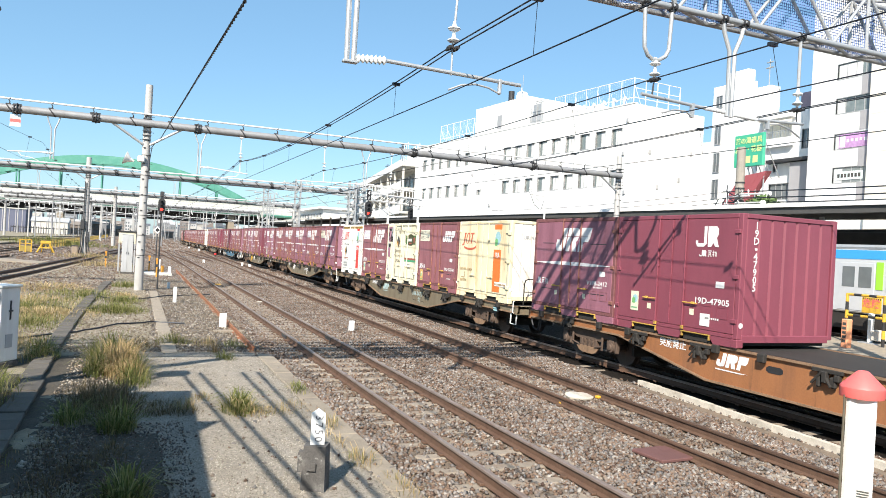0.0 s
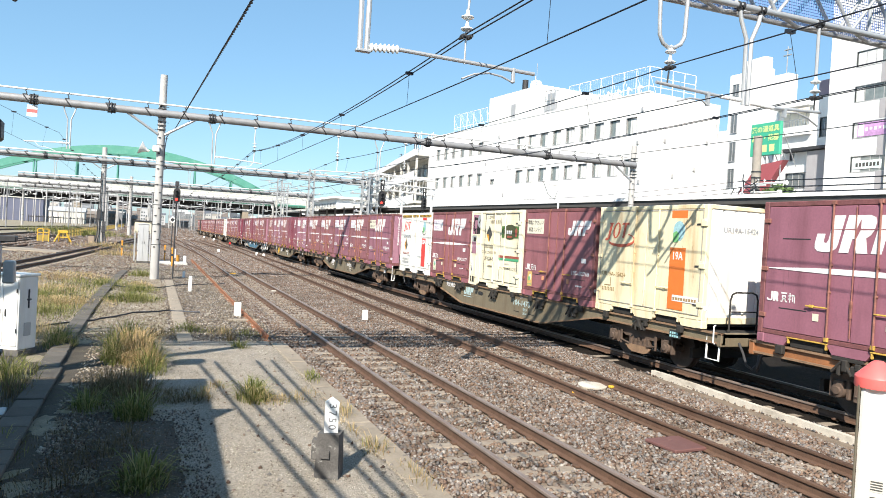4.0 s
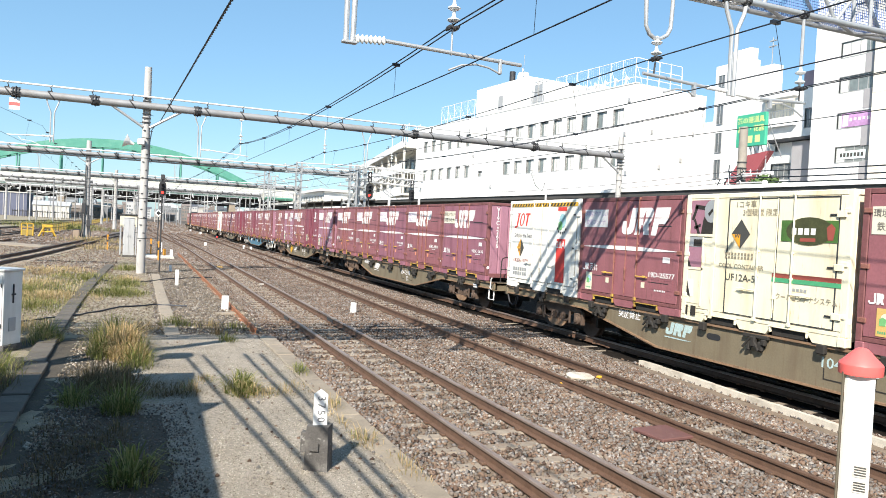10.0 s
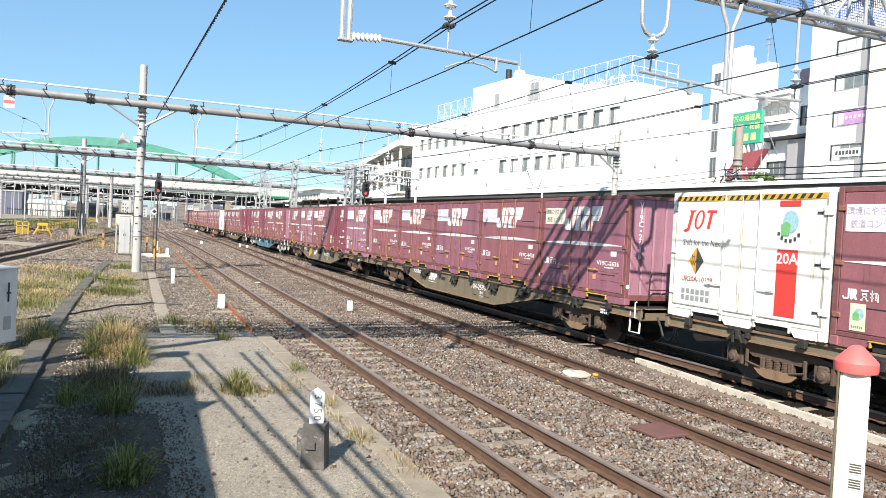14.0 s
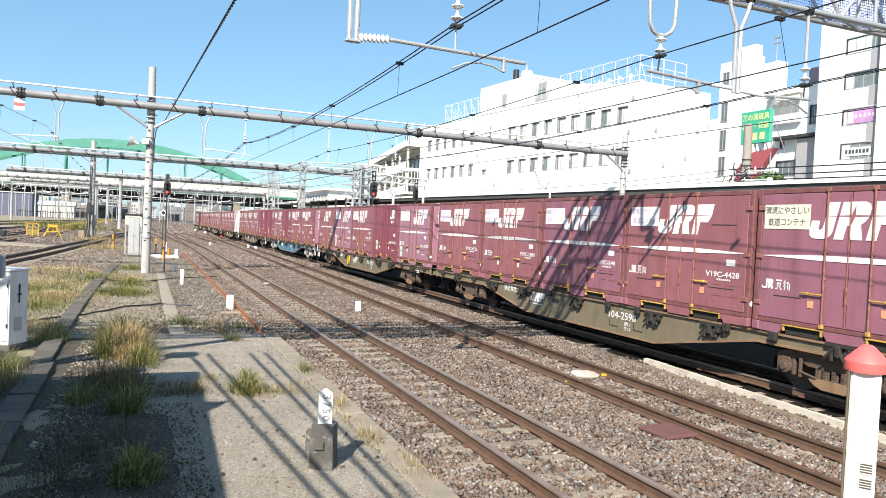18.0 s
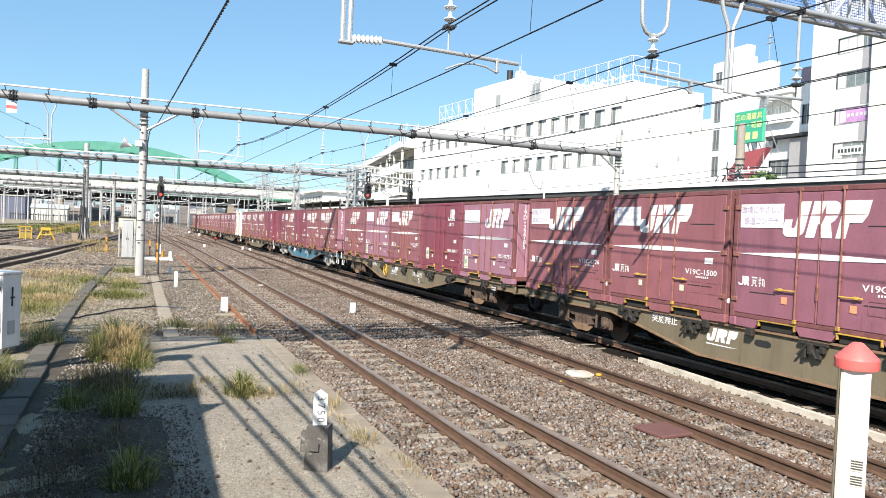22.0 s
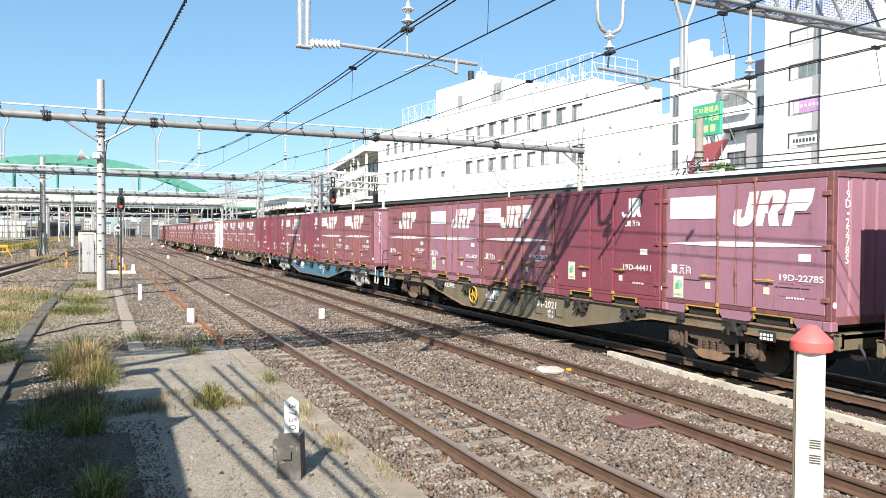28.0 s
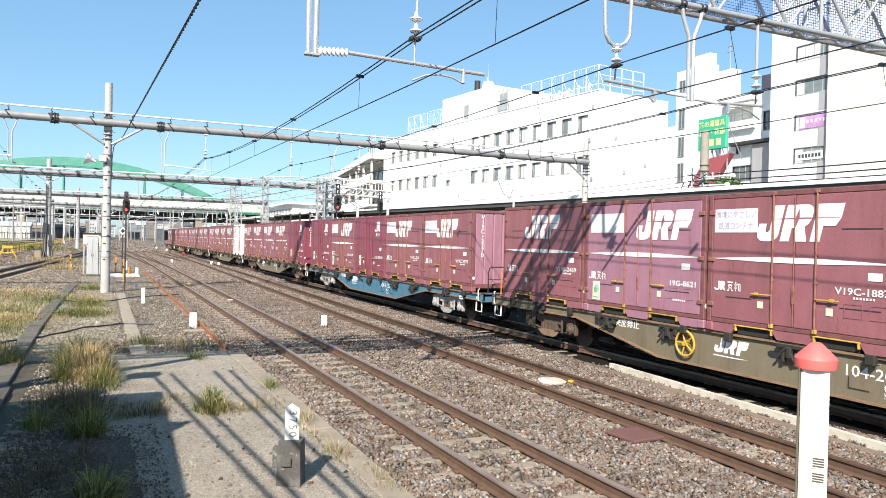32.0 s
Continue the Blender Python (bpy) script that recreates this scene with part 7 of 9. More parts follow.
def yellow_fence(x0, y0, x1, y1, h):
    t = thing("yellow_fence", (0, 0, GROUND), "yellow post and rail fence along the siding", "fence", kind="structure")
    n = max(1, int(math.hypot(x1 - x0, y1 - y0) / 3.6))
    for k in range(n + 1):
        u = k / n
        x, y = x0 + (x1 - x0) * u, y0 + (y1 - y0) * u
        part("post", Geo().box(x - 0.08, x + 0.08, y - 0.08, y + 0.08, 0, h), M_YELLOW_DULL, t)
    for z in (h * 0.55, h * 0.95):
        part("rail", Geo().tube((x0, y0, z), (x1, y1, z), 0.045, 6), M_YELLOW_DULL, t)
    return t


yellow_fence(-9.5, 90, -9.8, 290, 1.15)
bs = thing("buffer_stop", (-8.2, 81.0, GROUND), "yellow steel buffer stop at a siding end", "buffer stop")
for s in (-1, 1):
    part("leg", Geo().tube((s * 0.80, -0.3, 0), (s * 0.26, -0.3, 1.15), 0.075, 8), M_YELLOW, bs)
    part("stay", Geo().tube((s * 0.5, 1.0, 0), (s * 0.3, -0.2, 1.1), 0.06, 8), M_YELLOW, bs)
part("beam", Geo().box(-0.46, 0.46, -0.4, -0.2, 1.0, 1.28, 0.03), M_YELLOW, bs)
part("cross_tie", Geo().box(-0.55, 0.55, -0.36, -0.26, 0.55, 0.64, 0.01), M_YELLOW, bs)
yc = thing("yellow_crate", (-10.05, 82.0, GROUND), "yellow steel equipment cage", "cage")
part("body", Geo().box(-0.5, 0.5, -0.4, 0.4, 0.1, 0.7, 0.03), M_YELLOW_DULL, yc)
for s in (-0.5, 0.0, 0.5):
    part("post", Geo().box(s - 0.05, s + 0.05, -0.42, -0.36, 0, 1.35, 0.01), M_YELLOW, yc)
part("rail", Geo().box(-0.55, 0.55, -0.42, -0.37, 1.27, 1.35, 0.01), M_YELLOW, yc)
part("rail", Geo().box(-0.55, 0.55, -0.42, -0.37, 0.9, 0.97, 0.01), M_YELLOW, yc)
for x, y in ((-2.0, 58.0), (0.85, 52.0), (1.2, 47.0)):
    t = thing("yellow_bollard", (x, y, GROUND), "slim yellow trackside post", "post", "yellow posts")
    part("post", Geo().box(-0.045, 0.045, -0.045, 0.045, 0, 1.15, 0.01), M_ORANGE_POST, t)
    part("band", Geo().box(-0.05, 0.05, -0.05, 0.05, 0.62, 0.78, 0.006), M_BLACK, t)
    part("cap", Geo().box(-0.07, 0.07, -0.07, 0.07, 1.0, 1.14, 0.01), M_ORANGE_POST, t)
solo("yard_crossing", Geo().add([(-11.5, 62.0, 0), (-6.3, 58.0, 0), (-6.0, 61.0, 0), (-11.8, 67.0, 0), (-11.5, 62.0, 0.2), (-6.3, 58.0, 0.2), (-6.0, 61.0, 0.2), (-11.8, 67.0, 0.2)], [(3, 2, 1, 0), (4, 5, 6, 7), (0, 1, 5, 4), (1, 2, 6, 5), (2, 3, 7, 6), (3, 0, 4, 7)]), M_CONC, "pale concrete crossing slab in the yard", "slab", kind="structure", at=(0, 0, GROUND - 0.12))

shed = thing("yard_shed", (-33, 326, GROUND), "white shed with a grey roof behind the yard", "shed", kind="structure")
part("body", Geo().box(-5.6, 7.2, 0, 10, 0, 4.8), M_CONC_PALE, shed)
part("roof", Geo().add([(-6.0, -0.4, 4.8), (7.6, -0.4, 4.8), (7.6, 5, 6.6), (-6.0, 5, 6.6), (7.6, 10.4, 4.8), (-6.0, 10.4, 4.8)], [(0, 1, 2, 3), (3, 2, 4, 5), (1, 4, 2), (0, 3, 5), (0, 5, 4, 1)]), M_CABINET, shed)
for k in range(6):
    part("pilaster", Geo().box(-4.6 + k * 2.1, -4.3 + k * 2.1, -0.15, 0, 0, 4.4), M_GREYTILE, shed)
pf = thing("yard_fence", (0, 0, GROUND), "low dark slatted fence behind the sidings", "fence", kind="structure")
for k in range(34):
    part("wall_slat", Geo().box(-42 + k * 0.8, -41.8 + k * 0.8, 300.0, 300.3, 0, 2.6), M_STEEL_DK, pf)
part("wall_rail", Geo().box(-42, -14.8, 300.3, 300.45, 1.9, 2.2), M_STEEL_DK, pf)
bb = thing("grey_warehouse", (-57, 345, GROUND), "blue-grey corrugated warehouse", "warehouse", kind="structure")
part("body", Geo().box(-14, 14, 0, 20, 0, 9.4), mat("blue_grey_sheet", (0.115, 0.125, 0.18), 0.6, vary=0.1, scale=0.5, bump=0.05), bb)
part("roof", Geo().box(-14.4, 14.4, -0.4, 20.4, 9.4, 9.8), M_CONC_PALE, bb)
for k in range(12):
    part("rib", Geo().box(-13.8 + k * 2.4, -13.5 + k * 2.4, -0.12, 0, 0, 9.4), M_GREYTILE, bb)

# many thin far masts and poles
rng = random.Random(5)
for k in range(40):
    y = rng.uniform(120, 350)
    x = rng.choice((-6, -9, -13, -18, -24, 1.5, 6.2, 14.5, 19)) + rng.uniform(-0.8, 0.8) - y * 0.012
    t = thing("overhead_mast", (x, y, GROUND), "distant grey overhead line mast", "mast", "distant masts")
    h = rng.uniform(7.0, 9.5)
    part("mast", Geo().tube((0, 0, 0), (0, 0, h), 0.13, 8, 0.1), M_POLE if k % 3 == 0 else M_BEAM, t)
    part("bracket", Geo().tube((0, 0, h - 1.2), (2.4, 0, h - 1.4), 0.05, 6).tube((0, 0, h - 2.6), (2.0, 0, h - 1.5), 0.035, 6), M_STEEL, t)
for y in (150, 205):
    portal(y, -30, -8, 8.4, 9.4, 0, 0.13, "distant grey gantry over the yard tracks", poles=False)

def far_gantry(y, x0, x1, z, seed):
    """A slim tube beam with its posts, hangers, arms and insulators."""
    rg = random.Random(seed)
    t = thing("far_gantry", (0, y, GROUND), "distant pale steel gantry hung with tubes and insulators", "gantry", "overhead gantries", "structure")
    g = Geo().tube((x0, 0, z), (x1, 0, z), 0.15, 6).tube((x0, 0, z + 0.5), (x1, 0, z + 0.5), 0.05, 6)
    part("beam", g, M_STEEL, t)
    h, w = Geo(), Geo()
    x = x0 + rg.uniform(0.5, 2.0)
    while x < x1 - 1:
        d = rg.uniform(1.4, 2.8)
        h.tube((x, 0, z), (x, 0, z - d), 0.06, 5)
        s2 = rg.choice((-1, 1))
        h.tube((x, 0, z - d + 0.15), (x + s2 * rg.uniform(1.2, 2.2), 0, z - d + 0.05), 0.045, 5)
        w.tube((x + s2 * 0.2, 0, z - d + 0.15), (x + s2 * 0.7, 0, z - d + 0.13), 0.12, 6)
        w.tube((x + 1.0, 0, z - 0.2), (x + 1.0, 0, z - 1.1), 0.10, 6)
        x += rg.uniform(3.4, 6.4)
    part("hangers", h, M_STEEL, t)
    part("insulators", w, M_PORCELAIN, t)
    x = x0
    while x <= x1:
        part("post", Geo().tube((x, 0, 0), (x, 0, z + 1.0), 0.17, 8, 0.13), M_POLE, t)
        x += rg.uniform(9.0, 15.0)
    return t


for k, (y, x0, x1, z) in enumerate(((190, -46, 30, 8.9), (285, -60, 40, 11.2))):
    far_gantry(y, x0, x1, z, 60 + k)
# road bridge across the line
BY = 380.0
br = thing("road_bridge", (0, BY, 0), "long green-girdered road bridge across the railway", "bridge", kind="structure")
# girders and soffit coloured near-black as the bridge's shaded underside
part("girder", Geo().box(-260, 170, 5.2, 5.8, 9.4, 13.7), M_UNDER, br)
part("girder", Geo().box(-260, 170, 11.2, 11.8, 9.4, 13.7), M_UNDER, br)
part("soffit", Geo().box(-260, 170, 0.0, 16, 13.6, 14.0), M_UNDER, br)
part("deck", Geo().box(-260, 170, -0.2, 16, 14.0, 14.5), M_GREEN_DK, br)
part("fascia", Geo().box(-260, 170, -0.7, -0.2, 13.9, 14.9), M_GREEN_DK, br, "dark green edge girder")
part("fascia_band", Geo().box(-260, 170, -0.8, -0.7, 14.75, 15.3), M_GREEN, br)
g = Geo()
for k in range(215):
    x = -258 + k * 2.0
    g.box(x - 0.07, x + 0.07, -0.6, -0.45, 15.2, 18.3)
g.box(-260, 170, -0.6, -0.45, 18.0, 18.3).box(-260, 170, -0.6, -0.45, 16.5, 16.8)
part("parapet_rail", g, M_WALL, br)
part("noise_wall", Geo().box(-260, 170, 15.0, 15.4, 14.5, 20.2), M_CONC_PALE, br, "pale noise wall")
g = Geo()
for k in range(140):
    g.box(-258 + k * 3.05, -257.7 + k * 3.05, 14.85, 15.0, 14.5, 20.4)
g.box(-260, 170, 14.8, 15.0, 17.2, 17.45).box(-260, 170, 14.8, 15.0, 20.2, 20.5)
part("wall_posts", g, M_CABINET, br)
for k in range(40):
    part("stiffener", Geo().box(-200 + k * 9, -199.7 + k * 9, -0.9, -0.8, 13.9, 15.2), M_GREEN, br)
for x in (-120, -70, -34, 44, 92):
    part("pier", Geo().box(x - 1.5, x + 1.5, 3, 13, GROUND, 13.6), M_CONC, br)
# green arch bridge behind
AY = 430.0
ar = thing("arch_bridge", (-14.0, AY, 0), "pale green steel arch bridge in the distance", "bridge", kind="structure")
for dy in (0.0, 9.0):
    g = Geo()
    n = 40
    half, rise, z0 = 100.0, 33.0, 5.0
    pts = []
    for k in range(n + 1):
        u = -1 + 2 * k / n
        pts.append((half * u, z0 + rise * (1 - u * u)))
    v, f = [], []
    for k, (x, z) in enumerate(pts):
        th = 3.0 + 1.6 * (1 - (x / half) ** 2)
        v += [(x, dy, z), (x, dy, z + th), (x, dy + 2.0, z + th), (x, dy + 2.0, z)]
    for k in range(n):
        a, b = 4 * k, 4 * k + 4
        f += [(a, b, b + 1, a + 1), (a + 1, b + 1, b + 2, a + 2), (a + 2, b + 2, b + 3, a + 3), (a + 3, b + 3, b, a)]
    f += [(0, 1, 2, 3), (4 * n + 3, 4 * n + 2, 4 * n + 1, 4 * n)]
    g.add(v, f)
    part("arch_rib", g, M_GREEN, ar)
    for k in range(3, n - 2, 4):
        x, z = pts[k]
        part("hanger", Geo().tube((x, dy + 1.0, 12.0), (x, dy + 1.0, z + 0.3), 0.45, 6), M_GREEN, ar)
for k in range(2, n, 4):
    x, z = pts[k]
    part("cross_brace", Geo().box(x - 0.6, x + 0.6, 2.0, 9.0, z + 0.3, z + 1.6), M_GREEN_DK, ar)
part("deck", Geo().box(-95, 95, -1.0, 12.0, 15.0, 17.0), M_GREEN, ar)

# distant town under and beyond the bridge
rng = random.Random(8)
tones = [mat("far_wall_" + n, c, 0.9, vary=0.08, scale=0.1, fine=1.5, bump=0) for n, c in (("white", (0.46, 0.46, 0.46)), ("cream", (0.36, 0.335, 0.30)), ("grey", (0.20, 0.21, 0.22)), ("tan", (0.21, 0.18, 0.16)), ("slate", (0.11, 0.12, 0.14)))]
for k in range(190):
    y = rng.uniform(400, 760)
    az = rng.uniform(-0.26, 0.17)
    x = math.tan(az) * y
    if -6 < x - 0.02 * y < 22 and y < 470:
        x -= 40
    w, dpt, h = rng.uniform(3.5, 8), rng.uniform(6, 10), rng.choice((3.5, 4.5, 5.5, 6.5)) if y < 500 else rng.choice((8.0, 9.5, 11.5, 13.0, 15.0)) if y > 560 else rng.choice((6.0, 7.0, 9.0, 10.5))
    t = thing("town_house", (x, y, GROUND), "distant " + ("white", "cream", "grey", "tan", "slate-grey")[k % 5] + "-walled town house beyond the bridge", "house", "distant houses", "structure")
    part("wall", Geo().box(-w / 2, w / 2, 0, dpt, 0, h), tones[k % 5], t)
    part("roof", Geo().add([(-w / 2 - 0.4, -0.4, h), (w / 2 + 0.4, -0.4, h), (w / 2 + 0.4, dpt / 2, h + 1.8), (-w / 2 - 0.4, dpt / 2, h + 1.8), (w / 2 + 0.4, dpt + 0.4, h), (-w / 2 - 0.4, dpt + 0.4, h)], [(0, 1, 2, 3), (3, 2, 4, 5), (1, 4, 2), (0, 3, 5), (0, 5, 4, 1)]), tones[(k * 3 + 4) % 5], t)
    panes = Geo()
    for j in range(max(1, int(w / 1.7))):
        for z in [1.0 + 2.6 * q for q in range(max(1, int(h / 2.7)))]:
            if rng.random() < 0.85:
                panes.box(-w / 2 + 0.4 + j * 1.7, -w / 2 + 1.4 + j * 1.7, -0.08, 0, z, z + 1.3)
    if panes.v:
        part("windows", panes, M_GLASS, t)

# platform, unseen canopy and wall behind the camera
pl = thing("station_platform", (0, 0, 0), "concrete end of the station platform", "platform", kind="structure")
part("slab", Geo().box(-6.5, 2.75, -80, 3.3, GROUND - 0.05, 0.95, 0.03), M_CONC, pl)
part("slab", Geo().box(-16.5, -6.5, -80, 10.0, GROUND - 0.05, 0.95, 0.03), M_CONC, pl)
rf = thing("station_canopy", (0, 0, 0), "unseen canopy on steel posts, added to shade the path", "canopy", kind="structure")
# added out of view; roof corner and bracket wedge shape the path's shadow
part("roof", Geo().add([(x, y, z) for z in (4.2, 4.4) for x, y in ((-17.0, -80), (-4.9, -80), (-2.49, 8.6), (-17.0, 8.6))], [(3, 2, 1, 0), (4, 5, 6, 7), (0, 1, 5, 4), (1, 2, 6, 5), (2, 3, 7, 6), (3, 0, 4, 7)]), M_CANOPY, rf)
part("bracket", Geo().add([(-2.56, 5.9, 4.3), (-2.2, 6.45, 4.3), (-2.56, 6.5, 4.3), (-2.56, 5.9, 4.36), (-2.2, 6.45, 4.36), (-2.56, 6.5, 4.36)], [(0, 2, 1), (3, 4, 5), (0, 1, 4, 3), (1, 2, 5, 4), (2, 0, 3, 5)]), M_STEEL, rf)
part("post", Geo().box(-12.2, -12.0, 8.5, 8.7, 0.9, 4.2), M_STEEL, rf)
for k in range(9):
    part("post", Geo().box(-8.2, -8.0, 0.5 - k * 9, 0.7 - k * 9, 0.9, 4.2), M_STEEL, rf)
bk = thing("station_block", (0, 0, 0), "large grey station building behind the platforms", "building", kind="structure")
part("wall", Geo().box(-60, 40, -100, -90, 0, 12), M_CONC, bk)


# ---- weeds ----
def weeds(name, x, y, rx, ry, n, h, material, label, seed, wide=1.0, arch=1.35):
    """Blades that rise, bend over and taper, thickest in the middle of the tuft."""
    rng = np.random.default_rng(seed)
    g = Geo()
    for i in range(n):
        a, d = rng.random() * 6.283, rng.random() ** 0.8 * 1.25
        px, py = x + rx * d * math.cos(a), y + ry * d * math.sin(a)
        b = a + rng.normal(0, 1.0)
        hh = h * (0.2 + 0.9 * rng.random() ** 1.3) * (1.1 - 0.45 * d * d)
        out = arch * hh * abs(rng.normal(0.45, 0.45))
        dx, dy = math.cos(b) * out, math.sin(b) * out
        w = wide * (0.0014 + 0.0022 * rng.random()) * max(1.0, y / 18)
        wx, wy = -math.sin(b) * w, math.cos(b) * w
        z = GROUND
        pts = [(px - wx, py - wy, z), (px + wx, py + wy, z)]
        for u, v, q in ((0.22, 0.48, 1.1), (0.62, 0.84, 0.85)):
            pts += [(px + dx * u + wx * q, py + dy * u + wy * q, z + hh * v), (px + dx * u - wx * q, py + dy * u - wy * q, z + hh * v)]
        pts.append((px + dx * 1.25, py + dy * 1.25, z + hh * (0.98 - 0.3 * min(1.0, out / hh))))
        g.add(pts, [(0, 1, 2, 3), (3, 2, 4, 5), (5, 4, 6)])
    return solo(name, g, material, label, "weeds", kind="stuff", smooth=0)


STRAW_LABEL, GREEN_LABEL, DEAD_LABEL = "dry straw-coloured grass tuft in the gravel", "green weeds growing in the gravel", "dead brown grass, darkened for the shade beside the path"
for k, (x, y, rx, ry, n, h, m, wide) in enumerate((
        # the tall tuft at the path's edge, dry on top and green at its sides
        (-0.22, 15.3, 0.32, 0.75, 1500, 0.58, "t", 1.35), (-0.05, 14.4, 0.28, 0.55, 700, 0.48, "t", 1.35), (-0.55, 15.0, 0.20, 0.6, 420, 0.55, "g", 1.9), (0.12, 14.5, 0.16, 0.5, 240, 0.52, "g", 1.7), (-0.35, 17.2, 0.42, 0.7, 520, 0.55, "g", 1.6), (0.05, 13.6, 0.28, 0.35, 300, 0.42, "g", 1.6),
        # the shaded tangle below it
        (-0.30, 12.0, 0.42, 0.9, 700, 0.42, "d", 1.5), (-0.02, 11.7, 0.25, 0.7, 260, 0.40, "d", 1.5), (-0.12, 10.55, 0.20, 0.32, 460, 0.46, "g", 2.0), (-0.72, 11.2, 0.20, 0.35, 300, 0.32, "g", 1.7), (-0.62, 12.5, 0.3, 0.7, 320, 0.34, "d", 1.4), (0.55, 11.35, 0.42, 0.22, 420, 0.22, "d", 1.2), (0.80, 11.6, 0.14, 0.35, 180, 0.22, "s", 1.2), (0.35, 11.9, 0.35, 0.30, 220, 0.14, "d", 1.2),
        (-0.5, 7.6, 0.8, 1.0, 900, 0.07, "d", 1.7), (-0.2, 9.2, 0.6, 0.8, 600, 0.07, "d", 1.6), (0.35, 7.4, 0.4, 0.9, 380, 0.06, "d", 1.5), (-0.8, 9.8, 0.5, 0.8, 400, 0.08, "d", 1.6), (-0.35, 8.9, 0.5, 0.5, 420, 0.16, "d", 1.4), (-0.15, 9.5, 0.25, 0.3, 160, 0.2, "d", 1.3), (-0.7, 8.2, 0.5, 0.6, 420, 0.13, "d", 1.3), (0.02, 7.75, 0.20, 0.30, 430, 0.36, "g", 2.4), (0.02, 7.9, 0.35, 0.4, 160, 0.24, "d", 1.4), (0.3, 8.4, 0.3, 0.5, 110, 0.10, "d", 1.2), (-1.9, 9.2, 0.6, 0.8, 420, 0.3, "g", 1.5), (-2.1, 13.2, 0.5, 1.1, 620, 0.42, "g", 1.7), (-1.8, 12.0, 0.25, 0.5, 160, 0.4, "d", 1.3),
        # on the path and its kerb
        (1.56, 11.35, 0.20, 0.32, 380, 0.40, "g", 2.2), (1.62, 11.3, 0.26, 0.4, 160, 0.30, "s", 1.7), (1.95, 11.2, 0.40, 0.25, 260, 0.12, "s", 1.4), (2.35, 11.5, 0.3, 0.35, 160, 0.15, "s", 1.4), (1.1, 12.3, 0.16, 0.3, 120, 0.14, "s", 1.3), (2.72, 10.3, 0.12, 0.3, 110, 0.24, "s", 1.4), (2.70, 8.5, 0.16, 0.3, 150, 0.20, "s", 1.4), (2.78, 12.8, 0.14, 0.4, 130, 0.22, "g", 1.6), (2.62, 9.4, 0.1, 0.5, 90, 0.14, "s", 1.3), (2.85, 7.4, 0.12, 0.5, 120, 0.18, "s", 1.3),
        (1.9, 16.3, 0.18, 0.3, 170, 0.24, "g", 1.6), (0.95, 18.9, 0.35, 0.5, 280, 0.30, "g", 1.5), (1.7, 18.5, 0.35, 0.4, 200, 0.24, "s", 1.4), (2.3, 18.2, 0.3, 0.4, 150, 0.22, "g", 1.5), (0.2, 18.2, 0.4, 0.5, 200, 0.24, "d", 1.4), (1.75, 17.3, 0.12, 0.2, 90, 0.3, "d", 1.4),
        # beside the cable trough
        (-1.65, 16.8, 0.26, 0.6, 520, 0.48, "g", 1.8), (-1.75, 16.6, 0.3, 0.6, 180, 0.4, "s", 1.5), (-2.3, 18.5, 0.5, 1.0, 420, 0.28, "s", 1.4), (-2.6, 22.5, 1.1, 1.6, 1300, 0.24, "g", 1.5), (-2.5, 24.8, 1.3, 1.8, 2200, 0.24, "s", 1.4), (-3.2, 27.0, 2.0, 2.8, 1900, 0.26, "g", 1.4), (-3.4, 29.0, 1.6, 2.0, 1200, 0.24, "s", 1.4), (-1.9, 32.0, 1.4, 2.2, 1100, 0.28, "g", 1.4), (-3.5, 35.0, 2.0, 2.8, 1300, 0.28, "s", 1.4),
        (-0.5, 26.3, 0.8, 1.1, 1400, 0.30, "g", 1.5), (-0.35, 29.8, 0.6, 1.0, 700, 0.28, "g", 1.4), (-0.4, 32.0, 0.5, 0.9, 350, 0.26, "s", 1.4), (-0.4, 38.0, 0.5, 0.8, 450, 0.36, "g", 1.3), (-6.0, 20.0, 2.5, 3.5, 1200, 0.4, "s", 1.4),
        # the yard
        (-2.4, 60.0, 2.2, 3.0, 600, 0.42, "s", 1.2), (-4.0, 74.0, 2.8, 4.0, 800, 0.6, "s", 1.2), (-9.5, 120.0, 6.0, 8.0, 1500, 1.0, "g", 1.2), (-14.0, 140.0, 7.0, 10.0, 1500, 1.2, "g", 1.2))):
    name, paint, label = {"s": ("dry_grass", M_STRAW, STRAW_LABEL), "g": ("green_weeds", M_GRASS, GREEN_LABEL), "d": ("dead_grass", M_DEAD_SHADED, DEAD_LABEL), "t": ("dry_grass", M_TAN, "tall golden dry grass tuft at the path's edge")}[m]
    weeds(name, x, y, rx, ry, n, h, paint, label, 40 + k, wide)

# unseen pole, added so that its long side arm shades the path's far end
sp = thing("platform_pole", (-5.6, 8.95, GROUND), "unseen pole with a long side arm, added to shade the path", "pole", turn=-55.5)
part("pole", Geo().tube((0, 0, 0), (0, 0, 6.3), 0.13, 12, 0.10), M_POLE, sp)
part("arm", Geo().box(-0.10, 0.10, 0.0, 4.25, 4.95, 5.25, 0.02), M_STEEL, sp)
part("stay", Geo().tube((0, 0.1, 6.2), (0, 3.2, 5.25), 0.03, 8), M_STEEL, sp)

# ---- the freight train ----
PITCH, LC, WC, HC = 3.768, 3.715, 2.45, 2.5
TRAIN_Y = 10.035           # near end of the first container at the start
BIG, SMALL = 0.95, 0.47
LW = 5 * PITCH + BIG + SMALL
DECK = 1.0


def gone(t):
    """Metres that the train has rolled after t seconds."""
    u = t - 16.0
    return ((((((2.114574e-08 * u + 2.889243e-07) * u + 9.513353e-06) * u + 3.122387e-04) * u - 1.854876e-03) * u + 1.7865568) * u + 29.643405) - 0.0


